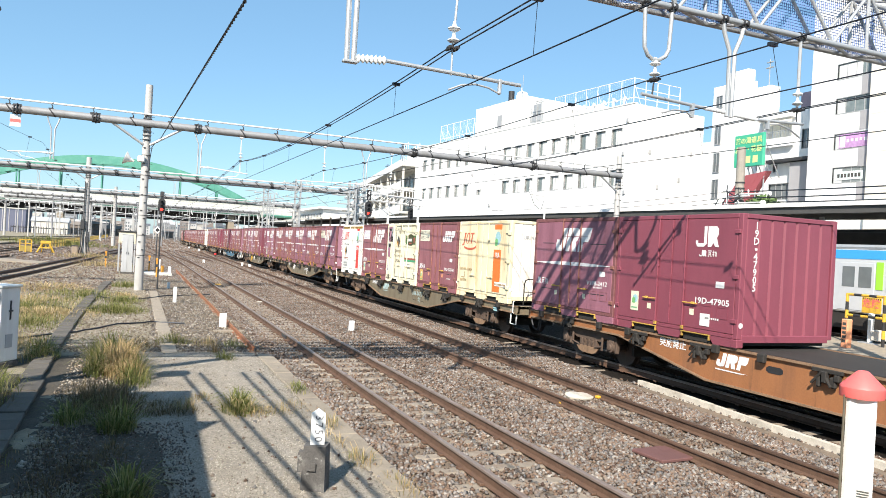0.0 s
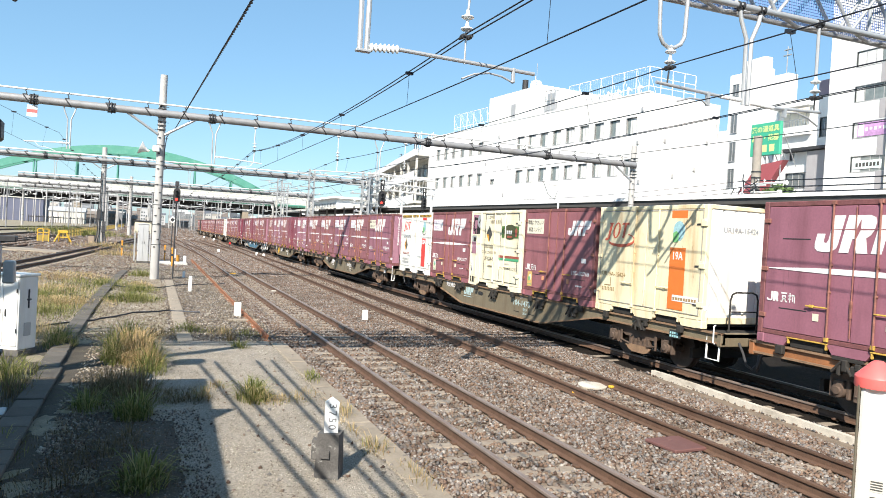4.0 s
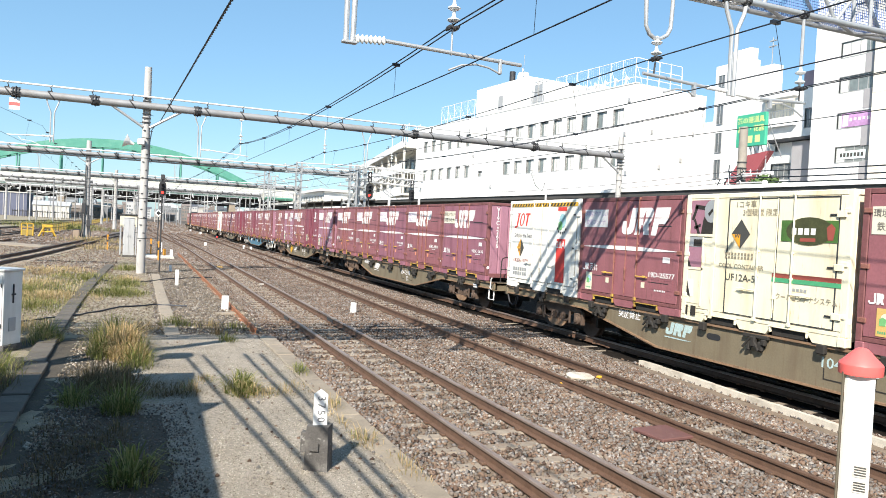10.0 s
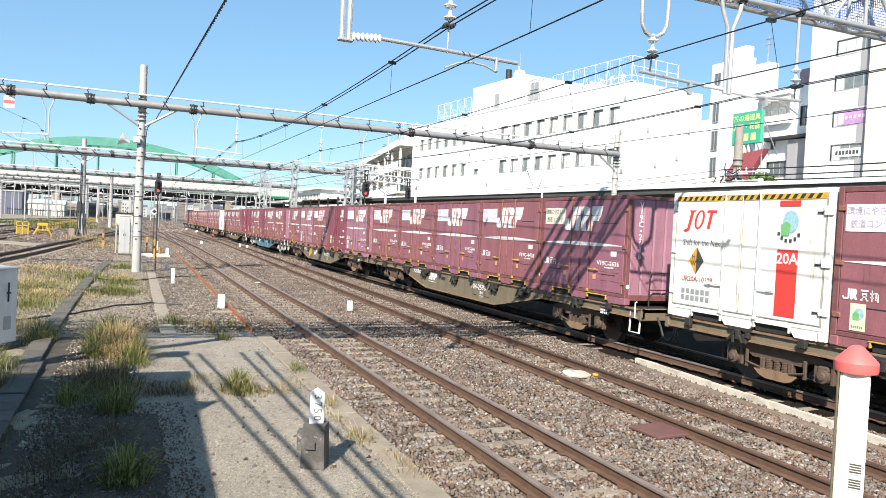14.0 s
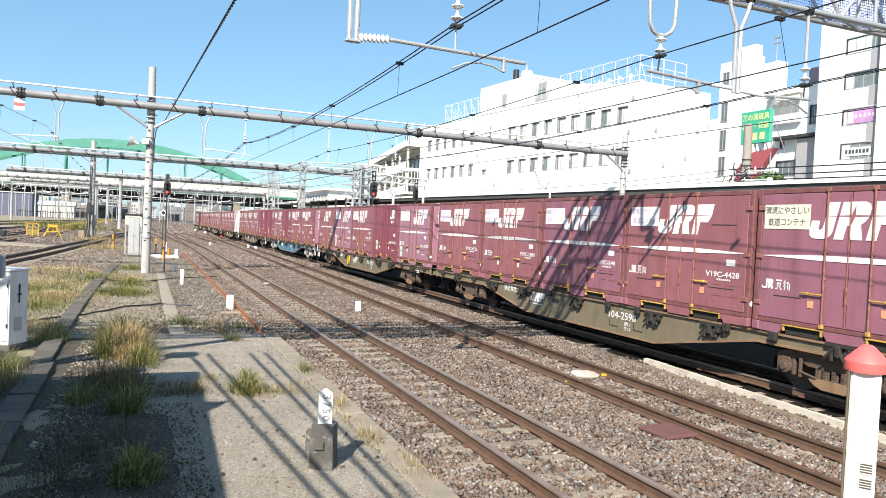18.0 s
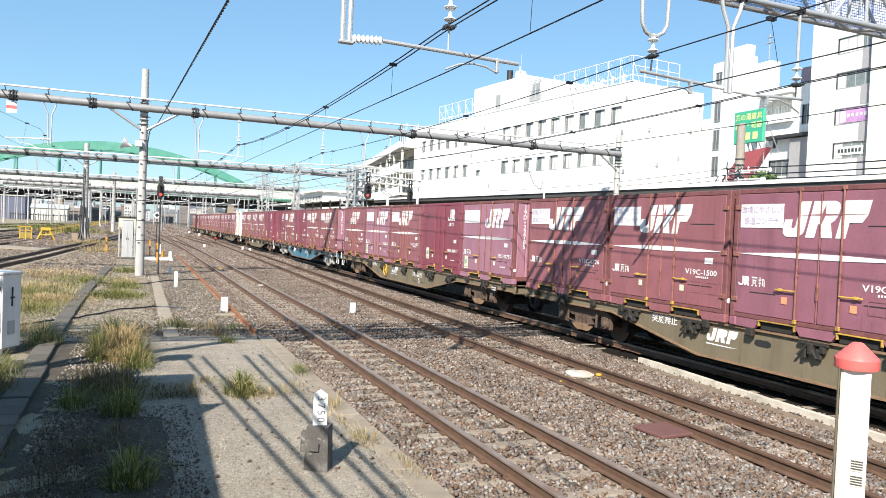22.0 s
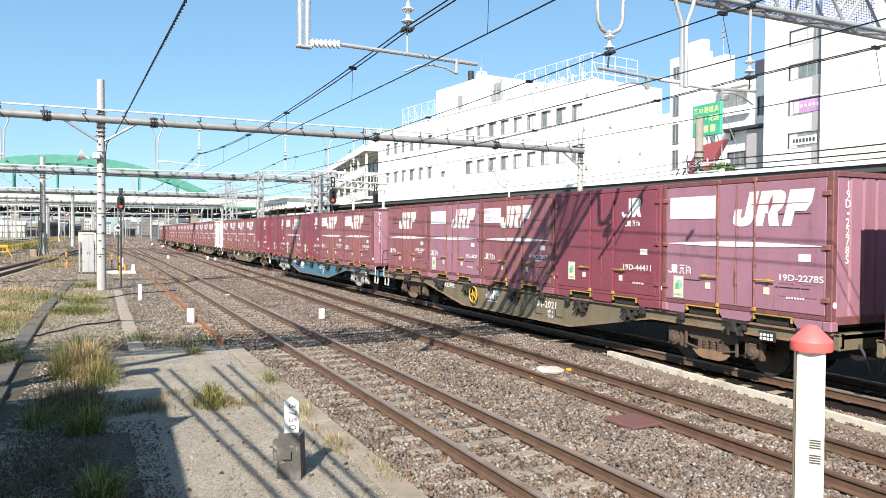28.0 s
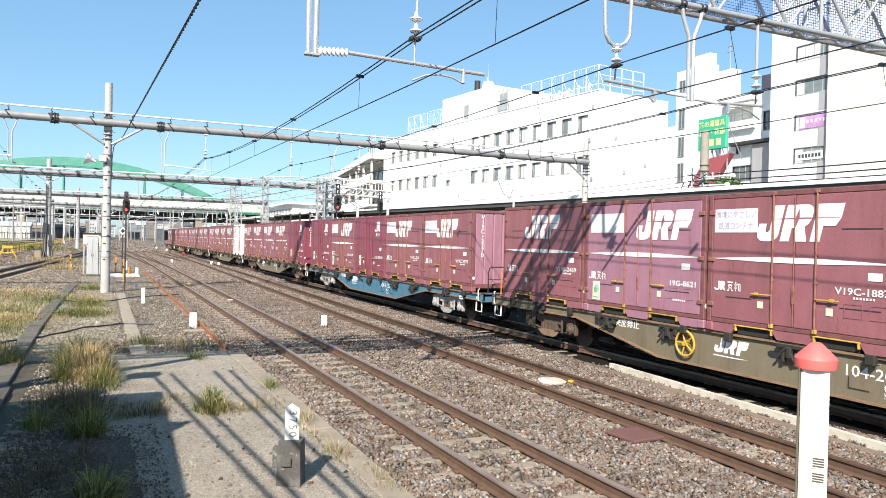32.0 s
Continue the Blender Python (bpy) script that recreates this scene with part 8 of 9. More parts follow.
def skewed(pts, w, h, skew=0.25):
    return [(x * w + y * h * skew, y * h) for x, y in pts]


MARK_A = [(0.0, 0.24), (0.015, 0.10), (0.06, 0.02), (0.12, 0.0), (0.19, 0.0), (0.25, 0.03), (0.29, 0.11), (0.30, 0.22), (0.30, 1.0), (0.165, 1.0), (0.165, 0.32), (0.15, 0.255), (0.13, 0.25), (0.11, 0.28), (0.105, 0.50), (0.0, 0.50)]
MARK_B = [(0.335, 0.0), (0.455, 0.0), (0.455, 0.37), (0.49, 0.37), (0.545, 0.0), (0.68, 0.0), (0.615, 0.40), (0.66, 0.48), (0.685, 0.62), (0.685, 0.82), (0.66, 0.94), (0.60, 1.0), (0.335, 1.0)]
MARK_C = [(0.72, 0.0), (0.84, 0.0), (0.84, 0.41), (0.985, 0.41), (1.03, 0.62), (1.03, 1.0), (0.72, 1.0)]


def slanted_mark(w, h, m):
    """Three slanted white shapes, split by a thin line."""
    g = Geo()
    for p in (MARK_A, MARK_B, MARK_C):
        g.slab(skewed(p, w, h), m, 0.003)
    return g


def oval_mark(w, h, m):
    """A hook, a ring and a tee, slanted."""
    g = Geo()
    g.slab(skewed([(0.0, -0.12), (0.1, -0.2), (0.22, -0.1), (0.24, 0.9), (0.32, 1.0), (0.08, 1.0), (0.14, 0.9), (0.13, 0.0), (0.06, -0.05)], w, h), m, 0.003)
    n = 16
    for k in range(n):
        a0, a1 = 6.2832 * k / n, 6.2832 * (k + 1) / n
        g.slab(skewed([(0.49 + 0.16 * math.cos(a0), 0.5 + 0.52 * math.sin(a0)), (0.49 + 0.16 * math.cos(a1), 0.5 + 0.52 * math.sin(a1)), (0.49 + 0.09 * math.cos(a1), 0.5 + 0.44 * math.sin(a1)), (0.49 + 0.09 * math.cos(a0), 0.5 + 0.44 * math.sin(a0))], w, h), m, 0.003)
    g.slab(skewed([(0.80, 0.0), (0.89, 0.0), (0.89, 0.88), (1.0, 0.86), (1.0, 1.0), (0.69, 1.0), (0.69, 0.86), (0.80, 0.88)], w, h), m, 0.003)
    return g


def ring_mark(w, h, m):
    g = Geo()
    g.slab([(0, 0.18), (0.08, 0.0), (0.36, 0.0), (0.48, 0.14), (0.48, 1.0), (0.36, 1.0), (0.36, 0.17), (0.1, 0.17), (0.1, 0.3), (0, 0.3)], m @ Matrix.Diagonal((w, h, 1, 1)), 0.003)
    g.slab([(0.53, 0.0), (0.68, 0.0), (0.76, 0.2), (0.86, 0.0), (1.0, 0.0), (0.9, 0.44), (0.97, 0.6), (0.97, 0.86), (0.88, 1.0), (0.53, 1.0)], m @ Matrix.Diagonal((w, h, 1, 1)), 0.003)
    return g


def bars_text(w, h, n, m, rows=1, gap=0.28):
    """Unreadable or brand writing as plain bars."""
    g = Geo()
    for r in range(rows):
        for k in range(n):
            x0 = w * k / n
            x1 = w * (k + 1 - gap) / n
            y0 = h * r / rows
            y1 = h * (r + 0.72) / rows
            g.slab([(x0, y0), (x1, y0), (x1, y1), (x0, y1)], m, 0.002)
    return g


def brand_marking(w, h, m):
    """Two square-set hooks and two block shapes of bars, in one line."""
    g = ring_mark(w * 0.42, h, m)
    for x0 in (0.50, 0.77):
        def bar(a, b, c, d):
            g.slab([(w * (x0 + 0.23 * a), h * c), (w * (x0 + 0.23 * b), h * c), (w * (x0 + 0.23 * b), h * d), (w * (x0 + 0.23 * a), h * d)], m, 0.002)
        if x0 < 0.6:
            bar(0.05, 0.95, 0.84, 1.0), bar(0.2, 0.8, 0.56, 0.70), bar(0.2, 0.8, 0.28, 0.42), bar(0.2, 0.36, 0.14, 0.56), bar(0.64, 0.8, 0.14, 0.56), bar(0.0, 0.3, 0.0, 0.12), bar(0.7, 1.0, 0.0, 0.12)
        else:
            bar(0.16, 0.30, 0.0, 1.0), bar(0.0, 0.45, 0.62, 0.76), bar(0.0, 0.45, 0.30, 0.42), bar(0.5, 1.0, 0.70, 0.84), bar(0.86, 1.0, 0.0, 0.84), bar(0.62, 0.74, 0.1, 0.70)
    return g


def rect(w, h, m, d=0.003):
    return Geo().slab([(0, 0), (w, 0), (w, h), (0, h)], m, d)


FACE = -0.006


def side(a, z, x=FACE):
    """A place on the near side: a metres from its far end, z above the container's floor."""
    return on_side(x, LC - a, z)


def container_shell(paint, ribs=True, roof=None, ends=None, accent=None, rods=None, doors=None, seal=None, edge=None):
    """A twelve-foot container: frame, two door leaves, ribbed ends, rods, lifting pockets."""
    t = new("freight_container")
    ends = ends or paint
    accent = accent or paint
    rods = rods or paint
    fr = Geo()
    for y in (0.0, LC - 0.11):
        for x in (0.0, WC - 0.11):
            fr.box(x, x + 0.11, y, y + 0.11, 0.16, HC, 0.012)
    for x in (0.0, WC - 0.09):
        fr.box(x, x + 0.09, 0.11, LC - 0.11, HC - 0.09, HC - 0.002, 0.01)
        fr.box(x + 0.01, x + 0.09, 0.11, LC - 0.11, 0.16, 0.24, 0.01)
    for y in (0.0, LC - 0.09):
        fr.box(0.11, WC - 0.11, y, y + 0.09, HC - 0.09, HC - 0.002, 0.01)
        fr.box(0.11, WC - 0.11, y, y + 0.09, 0.1, 0.24, 0.01)
    part("frame", fr, edge or paint, t)
    # base coloured near-black, with the shade under the box in it
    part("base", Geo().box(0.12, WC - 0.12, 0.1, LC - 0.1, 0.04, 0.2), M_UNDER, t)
    # lower apron between the lifting pockets, slanting at its ends
    for a0, a1 in ((0.06, 0.70), (1.42, 2.26), (2.98, LC - 0.06)):
        sl = 0.12
        p = [(a0 + (sl if a0 > 0.1 else 0), 0.0), (a1 - (sl if a1 < LC - 0.1 else 0), 0.0), (a1, 0.16), (a0, 0.16)]
        part("apron", Geo().slab(p, on_side(0.02, LC, 0.0), 0.08), paint, t)
    for y in (0.0, LC - 0.15):
        part("corner_foot", Geo().box(-0.004, 0.16, y - 0.003, y + 0.153, 0.0, 0.16, 0.015), paint, t)
    part("roof", Geo().box(0.02, WC - 0.02, 0.02, LC - 0.02, HC - 0.04, HC + 0.004, 0.01), roof or paint, t)
    part("back_wall", Geo().box(WC - 0.05, WC - 0.01, 0.1, LC - 0.1, 0.2, HC - 0.05), paint, t)
    # ribbed ends
    for y, s in ((0.02, 1), (LC - 0.02, -1)):
        v, f = [], []
        xs, n = [], 7
        w = (WC - 0.22) / n
        for k in range(n):
            x = 0.11 + k * w
            xs += [(x, 0.03), (x + 0.035, 0.0), (x + w - 0.035, 0.0), (x + w, 0.03)]
        for x, d in xs:
            v += [(x, y + s * d, 0.24), (x, y + s * d, HC - 0.09)]
        for k in range(len(xs) - 1):
            q = (2 * k, 2 * k + 2, 2 * k + 3, 2 * k + 1)
            f.append(q if s > 0 else tuple(reversed(q)))
        part("end_wall", Geo().add(v, f), ends, t)
    # door leaves on the near side
    d0, mid, d1, rod_a, rod_b = doors or (0.12, LC / 2, LC - 0.12, 0.39 * LC, 0.61 * LC)
    if d0 > 0.2:
        part("side_panel", Geo().box(0.004, 0.05, LC - d0 + 0.004, LC - 0.12, 0.245, HC - 0.095, 0.008), paint, t)
        part("side_panel", Geo().box(0.004, 0.05, 0.10, LC - d1 - 0.004, 0.245, HC - 0.095, 0.008), paint, t)
    if seal:
        g = Geo()
        for a in (d0, mid, d1):
            g.box(-0.003, 0.005, LC - a - 0.011, LC - a + 0.011, 0.25, HC - 0.10)
        g.box(-0.003, 0.005, LC - d1 + 0.012, LC - d0 - 0.012, HC - 0.125, HC - 0.10).box(-0.003, 0.005, LC - d1 + 0.012, LC - d0 - 0.012, 0.25, 0.265)
        part("door_seal", g, seal, t, "dark rubber door seal")
        for z in (0.42, 1.20, 2.05):
            part("strap_hinge", Geo().box(-0.03, 0.004, LC - d1 - 0.14, LC - d1 + 0.03, z, z + 0.11, 0.008), paint, t)
            part("hinge_strap", Geo().box(-0.02, 0.004, LC - d1 + 0.02, LC - d1 + 0.16, z + 0.03, z + 0.06, 0.006), M_STEEL_DK, t)
    for a0, a1 in ((d0, mid - 0.008), (mid + 0.008, d1)):
        d = part("door", Geo().box(0.004, 0.05, LC - a1, LC - a0, 0.245, HC - 0.095, 0.008), paint, t)
        if ribs:
            m = (0.12 * LC, 0.275 * LC) if a0 < 1 else (0.72 * LC, 0.895 * LC)
            # each crease is a raised strip, coloured black as its shade line
            for z in (0.63, 1.84):
                part("crease", Geo().box(0.0, 0.006, LC - m[1], LC - m[0], z, z + 0.02, 0.002), M_BLACK, d)
    for a in (0.07, LC - 0.13):
        for z in (0.45, 1.27, 2.12):
            part("hinge", Geo().box(-0.022, 0.01, LC - a - 0.10, LC - a + 0.04, z, z + 0.08, 0.008), rods, t)
    for a in (rod_a, rod_b):
        rod = part("lock_rod", Geo().tube((-0.02, LC - a, 0.2), (-0.02, LC - a, HC - 0.03), 0.017, 8), rods, t)
        for z0, z1, w in ((HC - 0.075, HC - 0.01, 0.035), (0.19, 0.26, 0.035), (1.42, 1.46, 0.03), (0.98, 1.02, 0.03)):
            part("rod_guide", Geo().box(-w, 0.005, LC - a - w, LC - a + w, z0, z1, 0.006), accent if w > 0.032 and z0 < 1 else rods, rod)
    for a, s in ((rod_a, -1), (rod_b, 1)):
        part("door_handle", Geo().box(-0.05, -0.028, min(LC - a, LC - a - s * 0.42), max(LC - a, LC - a - s * 0.42), 0.725, 0.750, 0.006).box(-0.055, -0.02, LC - a - s * 0.3 - 0.04, LC - a - s * 0.3 + 0.04, 0.715, 0.765, 0.006), accent, t, "door handle bar")
    part("centre_latch", Geo().box(-0.03, 0.005, LC - mid - 0.02, LC - mid + 0.02, 0.62, 0.9, 0.006).tube((-0.012, LC - mid, 0.3), (-0.012, LC - mid, HC - 0.12), 0.01, 6), rods, t)
    for a0 in (0.70, 2.26):
        g = Geo()
        y0, y1 = LC - a0 - 0.72, LC - a0
        g.box(-0.010, 0.05, y0 - 0.04, y1 + 0.04, 0.14, 0.163, 0.005).box(-0.004, 0.045, y0 - 0.03, y0 + 0.0, 0.05, 0.145, 0.006).box(-0.004, 0.045, y1, y1 + 0.03, 0.05, 0.145, 0.006)
        part("lifting_pocket", g, accent, t, "edge of a lifting pocket")
        # near-black backing puts the pocket's shade into the colour
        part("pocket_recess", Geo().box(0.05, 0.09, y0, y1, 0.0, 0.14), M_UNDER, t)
    part("ring_mark", Geo().lathe([(0.0005, -0.004), (0.05, -0.004), (0.05, 0.0)], (0.07, 0.0, 0.42), 14, 1), M_LOGO, t)
    return t


LABELS = {
    "V": "dark red steel freight container with white slanted marking and stripe",
    "U": "faded purple-brown freight container with white slanted marking and stripe",
    "J": "plain dark red freight container with white square marking",
    "W": "faded purple-red freight container with a blank white panel",
    "S": "dark red freight container with white slogan panel and marking",
    "C": "cream freight container with an orange band and rust stains",
    "P": "white freight container with a red band and striped top edge",
    "B": "dark brown freight container without markings",
    "K": "pale yellow cool container with open generator end",
}


def mark_side(t, kind, number):
    if kind in "VWS":
        logo_a = {"V": 0.29, "W": 0.47, "S": 0.44}[kind]
        lw, lh, lz = 1.46, 0.60, 1.65
        if number.startswith("19D-32"):
            logo_a, lw, lh, lz = 0.64, 0.98, 0.39, 1.78
        part("logo_mark", slanted_mark(lw, lh, side(logo_a * LC, lz)), M_LOGO, t, "white slanted logo shapes")
        star = [(0.10, 0.62), (0.475, 0.605), (0.50, 0.36), (0.525, 0.605), (1.06, 0.63), (0.525, 0.65), (0.50, 0.90), (0.475, 0.645)]
        part("logo_cut", Geo().slab(skewed(star, lw, lh), side(logo_a * LC, lz, FACE - 0.002), 0.001), M_MAROON, t)
        if kind != "S" or not number.startswith("19D-32"):
            n = 24
            top = [(LC * (0.05 + 0.90 * k / n), 1.335 + 0.050 * math.sin(math.pi * k / n)) for k in range(n + 1)]
            bot = [(LC * (0.05 + 0.90 * k / n), 1.325 - 0.035 * math.sin(math.pi * k / n)) for k in range(n, -1, -1)]
            part("stripe", Geo().slab(bot[::-1] + top[::-1], side(0, 0), 0.003), M_LOGO, t, "white tapering stripe")
        part("name_marking", brand_marking(0.60, 0.17, side(0.05 * LC, 0.75)), M_LOGO, t)
        if kind == "W":
            part("panel", rect(1.15, 0.42, side(0.06 * LC, 1.80)), M_LOGO, t, "blank white panel")
        elif not number.startswith("V19B"):
            p = part("slogan_panel", rect(0.95, 0.42, side(0.045 * LC, 1.80)), M_PANEL if number[-3:] in ("768", "636") else M_LOGO, t, "pale slogan panel")
            for z, w in ((2.11, "環境にやさしい"), (1.91, "鉄道コンテナ")):
                part("lettering", letters(w, 0.145, 0.001, 0.90, 0.006), M_SLOGAN if number[-3:] in ("768", "636") else M_SLOGAN_FADED, p, at=side(0.045 * LC + 0.475, z, FACE - 0.003))
    if kind == "J":
        part("logo_mark", ring_mark(0.62, 0.40, side(0.68 * LC, 1.86)), M_LOGO, t, "white square logo shapes")
        part("name_marking", brand_marking(0.46, 0.12, side(0.71 * LC, 1.67)), M_LOGO, t)
    if kind in "VWSJ":
        part("serial_number", letters(number, 0.165 if kind == "J" else 0.15, 0.001, 1.24), M_LOGO, t, at=side((0.85 if kind == "W" else 0.83 if kind == "S" else 0.815) * LC, 0.80 if kind != "V" else 0.90))
        part("small_plate", rect(0.22, 0.12, side(0.84 * LC, 1.08)), M_LOGO, t)
        for a, z in ((0.31, 0.62), (0.66, 0.62)):
            part("card_holder", rect(0.12, 0.12, side(a * LC, z - 0.12)), M_CARD if number[-1] in "68" else M_PAPER, t)
        for a in (0.74, 0.85):
            g = Geo()
            for u0, u1, w0, w1 in ((0, 0.30, 0, 0.012), (0, 0.30, 0.208, 0.22), (0, 0.012, 0.012, 0.208), (0.288, 0.30, 0.012, 0.208)):
                g.slab([(u0, w0), (u1, w0), (u1, w1), (u0, w1)], side(a * LC, 0.50, FACE + 0.002), 0.004)
            part("plate_frame", g, PAINT[kind], t)
        part("volume_marking", bars_text(0.36, 0.05, 7, side(0.78 * LC, 0.79 if kind == "V" else 0.46), 1, 0.4), M_LOGO, t)
        if kind in "JWS" or number.startswith("19G"):
            pz = 0.42 if kind == "J" else 0.28
            pa = (0.16 if kind == "J" else 0.09) * LC
            pl = part("placard", rect(0.26, 0.42, side(pa, pz)), M_POSTER if number.endswith("768") else M_PAPER, t, "yellowed poster" if number.endswith("768") else "pale green poster")
            part("placard_shape", Geo().slab([(0.085 * math.cos(a), 0.09 * math.sin(a)) for a in [q / 18 * 6.2832 for q in range(18)]], side(pa + 0.15, pz + 0.26, FACE - 0.002), 0.001), M_PAPER if number.endswith("768") else M_MARK_SKY, pl)
            part("placard_shape", Geo().slab([(-0.08, -0.10), (0.02, -0.10), (0.03, 0.0), (-0.03, 0.03), (-0.08, 0.0)], side(pa + 0.13, pz + 0.26, FACE - 0.004), 0.001), M_MARK_LEAF, pl)
            part("placard_line", bars_text(0.2, 0.05, 6, side(pa + 0.03, pz + 0.04, FACE - 0.002), 1, 0.4), M_MARK_GREEN, pl)
            if number.endswith("905"):
                part("card", rect(0.26, 0.24, side(0.74 * LC, 0.32)), M_LOGO, t)
        # serial number down the near end
        txt = Geo()
        for i, ch in enumerate(number):
            if ch == "-":
                txt.put(Geo().box(-0.03, 0.03, -0.002, 0.0, -0.02, 0.02), Matrix.Translation((0.36, 0.012, 2.28 - i * 0.145)))
            else:
                part("end_numeral", letters(ch, 0.19, 0.001), M_LOGO, t, at=on_end(0.36, 0.014, 2.28 - i * 0.145))
        part("end_dash", txt, M_LOGO, t)
    if kind == "C":
        part("band", rect(0.48, 2.08, side(0.715 * LC, 0.30)), M_MARK_ORANGE, t, "orange vertical band")
        part("band_gap", rect(0.5, 0.62, side(0.712 * LC, 1.60, FACE - 0.002)), M_CREAM_PAINT, t)
        part("picture", Geo().slab([(0.18 * math.cos(a), 0.21 * math.sin(a)) for a in [q / 20 * 6.2832 for q in range(20)]], side(0.715 * LC + 0.25, 1.95, FACE - 0.004), 0.002), M_MARK_SKY, t, "round blue and green picture mark")
        part("picture", Geo().slab([(-0.15, -0.20), (0.0, -0.20), (0.03, -0.02), (-0.06, 0.04), (-0.16, -0.01)], side(0.715 * LC + 0.23, 1.91, FACE - 0.007), 0.002), M_MARK_LEAF, t)
        part("class_mark", letters("19A", 0.235, 0.001, 0.85), M_LOGO, t, at=side(0.715 * LC + 0.24, 1.42, FACE - 0.004))
        part("logo_mark", oval_mark(0.85, 0.36, side(0.07 * LC, 1.76)), M_LOGO_RED, t, "red logo shapes")
        arc = [(0.55 * math.cos(k / 12 * 3.6 - 2.6) + 0.0, 0.17 * math.sin(k / 12 * 3.6 - 2.6)) for k in range(13)]
        inn = [(x * 0.94 - 0.01, y * 0.72 + 0.02) for x, y in arc]
        g = Geo()
        for k in range(12):
            g.slab([arc[k], arc[k + 1], inn[k + 1], inn[k]], side(0.07 * LC + 0.62, 1.72), 0.003)
        part("swoosh", g, M_LOGO_RED, t)
        part("serial_number", letters("UR19A-15424", 0.135, 0.001, 1.2, 0.0), M_MARK_TAN, t, at=side(0.185 * LC, 0.90))
        part("name_marking", bars_text(0.5, 0.10, 8, side(0.07 * LC, 0.50), 2, 0.5), M_MARK_TAN, t)
        part("plate_frame", Geo().slab([(0, 0), (0.26, 0), (0.26, 0.2), (0.24, 0.2), (0.24, 0.02), (0, 0.02)], side(0.09 * LC, 0.62), 0.003), M_MARK_TAN, t)
        part("name_plate", rect(0.78, 0.13, side(0.755 * LC, 0.48, FACE - 0.004)), M_LOGO, t)
        part("name_marking", bars_text(0.72, 0.08, 9, side(0.762 * LC, 0.505, FACE - 0.007)), M_MARK_TAN, t)
        part("end_number", letters("UR19A-15424", 0.16, 0.001), M_STEEL, t, at=on_end(0.9, 0.014, 2.0))
    if kind == "P":
        part("band", rect(0.42, 1.14, side(0.72 * LC, 0.32)), M_MARK_RED, t, "red vertical band")
        part("band_top", rect(0.42, 0.1, side(0.72 * LC, 2.2)), M_MARK_RED, t)
        part("class_mark", letters("20A", 0.26, 0.001), M_LOGO, t, at=side(0.72 * LC + 0.21, 1.3, FACE - 0.004))
        part("picture", Geo().slab([(0.16 * math.cos(a), 0.19 * math.sin(a)) for a in [q / 20 * 6.2832 for q in range(20)]], side(0.72 * LC + 0.24, 1.94), 0.003), M_MARK_SKY, t, "round blue and green picture mark")
        part("picture", Geo().slab([(-0.16, -0.20), (0.0, -0.20), (0.03, -0.02), (-0.06, 0.04), (-0.17, -0.01)], side(0.72 * LC + 0.22, 1.90, FACE - 0.003), 0.002), M_MARK_LEAF, t)
        for q in range(6):
            a = -2.5 + q * 0.36
            part("name_marking", rect(0.05, 0.06, side(0.72 * LC + 0.19 + 0.26 * math.cos(a), 1.88 + 0.30 * math.sin(a))), M_MARK_DARK, t)
        part("logo_mark", oval_mark(0.80, 0.36, side(0.09 * LC, 1.78)), M_MARK_RED, t, "red logo shapes")
        part("lettering", letters("Shift for the Next", 0.17, 0.001, 0.86, 0.0), M_FADED_INK, t, at=side(0.235 * LC, 1.50))
        part("serial_number", letters("UR20A-10109", 0.145, 0.001, 1.0, 0.0), M_MARK_BROWN, t, at=side(0.21 * LC, 0.78))
        dm = part("warning_diamond", Geo().slab([(0, -0.27), (0.0, 0.27), (-0.20, 0)], side(0.20 * LC, 1.15), 0.003), M_AMBER, t, "orange and black diamond")
        part("diamond_half", Geo().slab([(0, -0.27), (0.20, 0), (0, 0.27)], side(0.20 * LC, 1.15), 0.003), M_MARK_DARK, dm)
        part("lettering", letters("H\nW", 0.13, 0.001), M_MARK_DARK, dm, at=side(0.20 * LC - 0.07, 1.15, FACE - 0.004))
        part("name_marking", bars_text(0.8, 0.26, 6, side(0.1 * LC, 0.36), 2), M_STEEL, t)
        hz = Geo()
        for k in range(22):
            a = 0.12 + k * 0.155
            hz.slab([(a, 2.33), (a + 0.075, 2.33), (a + 0.135, 2.41), (a + 0.06, 2.41)], side(0, 0, FACE - 0.003), 0.002)
        b = part("top_band", rect(LC - 0.24, 0.1, side(0.12, 2.32)), M_YELLOW, t, "yellow and black hazard edge")
        part("hazard_marking", hz, M_BLACK, b)
    if kind == "K":
        part("badge_block", rect(1.10, 0.36, side(0.79 * LC - 0.56, 1.64)), M_MARK_OLIVE, t, "dark green badge block")
        part("oval_mark", Geo().slab([(0.46 * math.cos(a), 0.235 * math.sin(a)) for a in [k / 20 * 6.2832 for k in range(20)]], side(0.79 * LC, 1.82, FACE - 0.002), 0.002), M_MARK_MOSS, t, "green and brown oval mark")
        part("oval_marking", bars_text(0.50, 0.15, 4, side(0.79 * LC - 0.34, 1.76, FACE - 0.005)), M_LOGO, t)
        part("oval_marking", Geo().slab([(0, 0), (0.1, 0), (0.13, 0.2), (0.05, 0.27), (-0.03, 0.2)], side(0.79 * LC + 0.36, 1.68, FACE - 0.005), 0.002), M_MARK_BROWN, t)
        part("oval_marking", rect(0.3, 0.06, side(0.79 * LC - 0.17, 1.645, FACE - 0.005), 0.002), M_MARK_BROWN, t)
        part("stripe", rect(0.365 * LC, 0.075, side(0.60 * LC, 0.93)), M_MARK_GREEN, t)
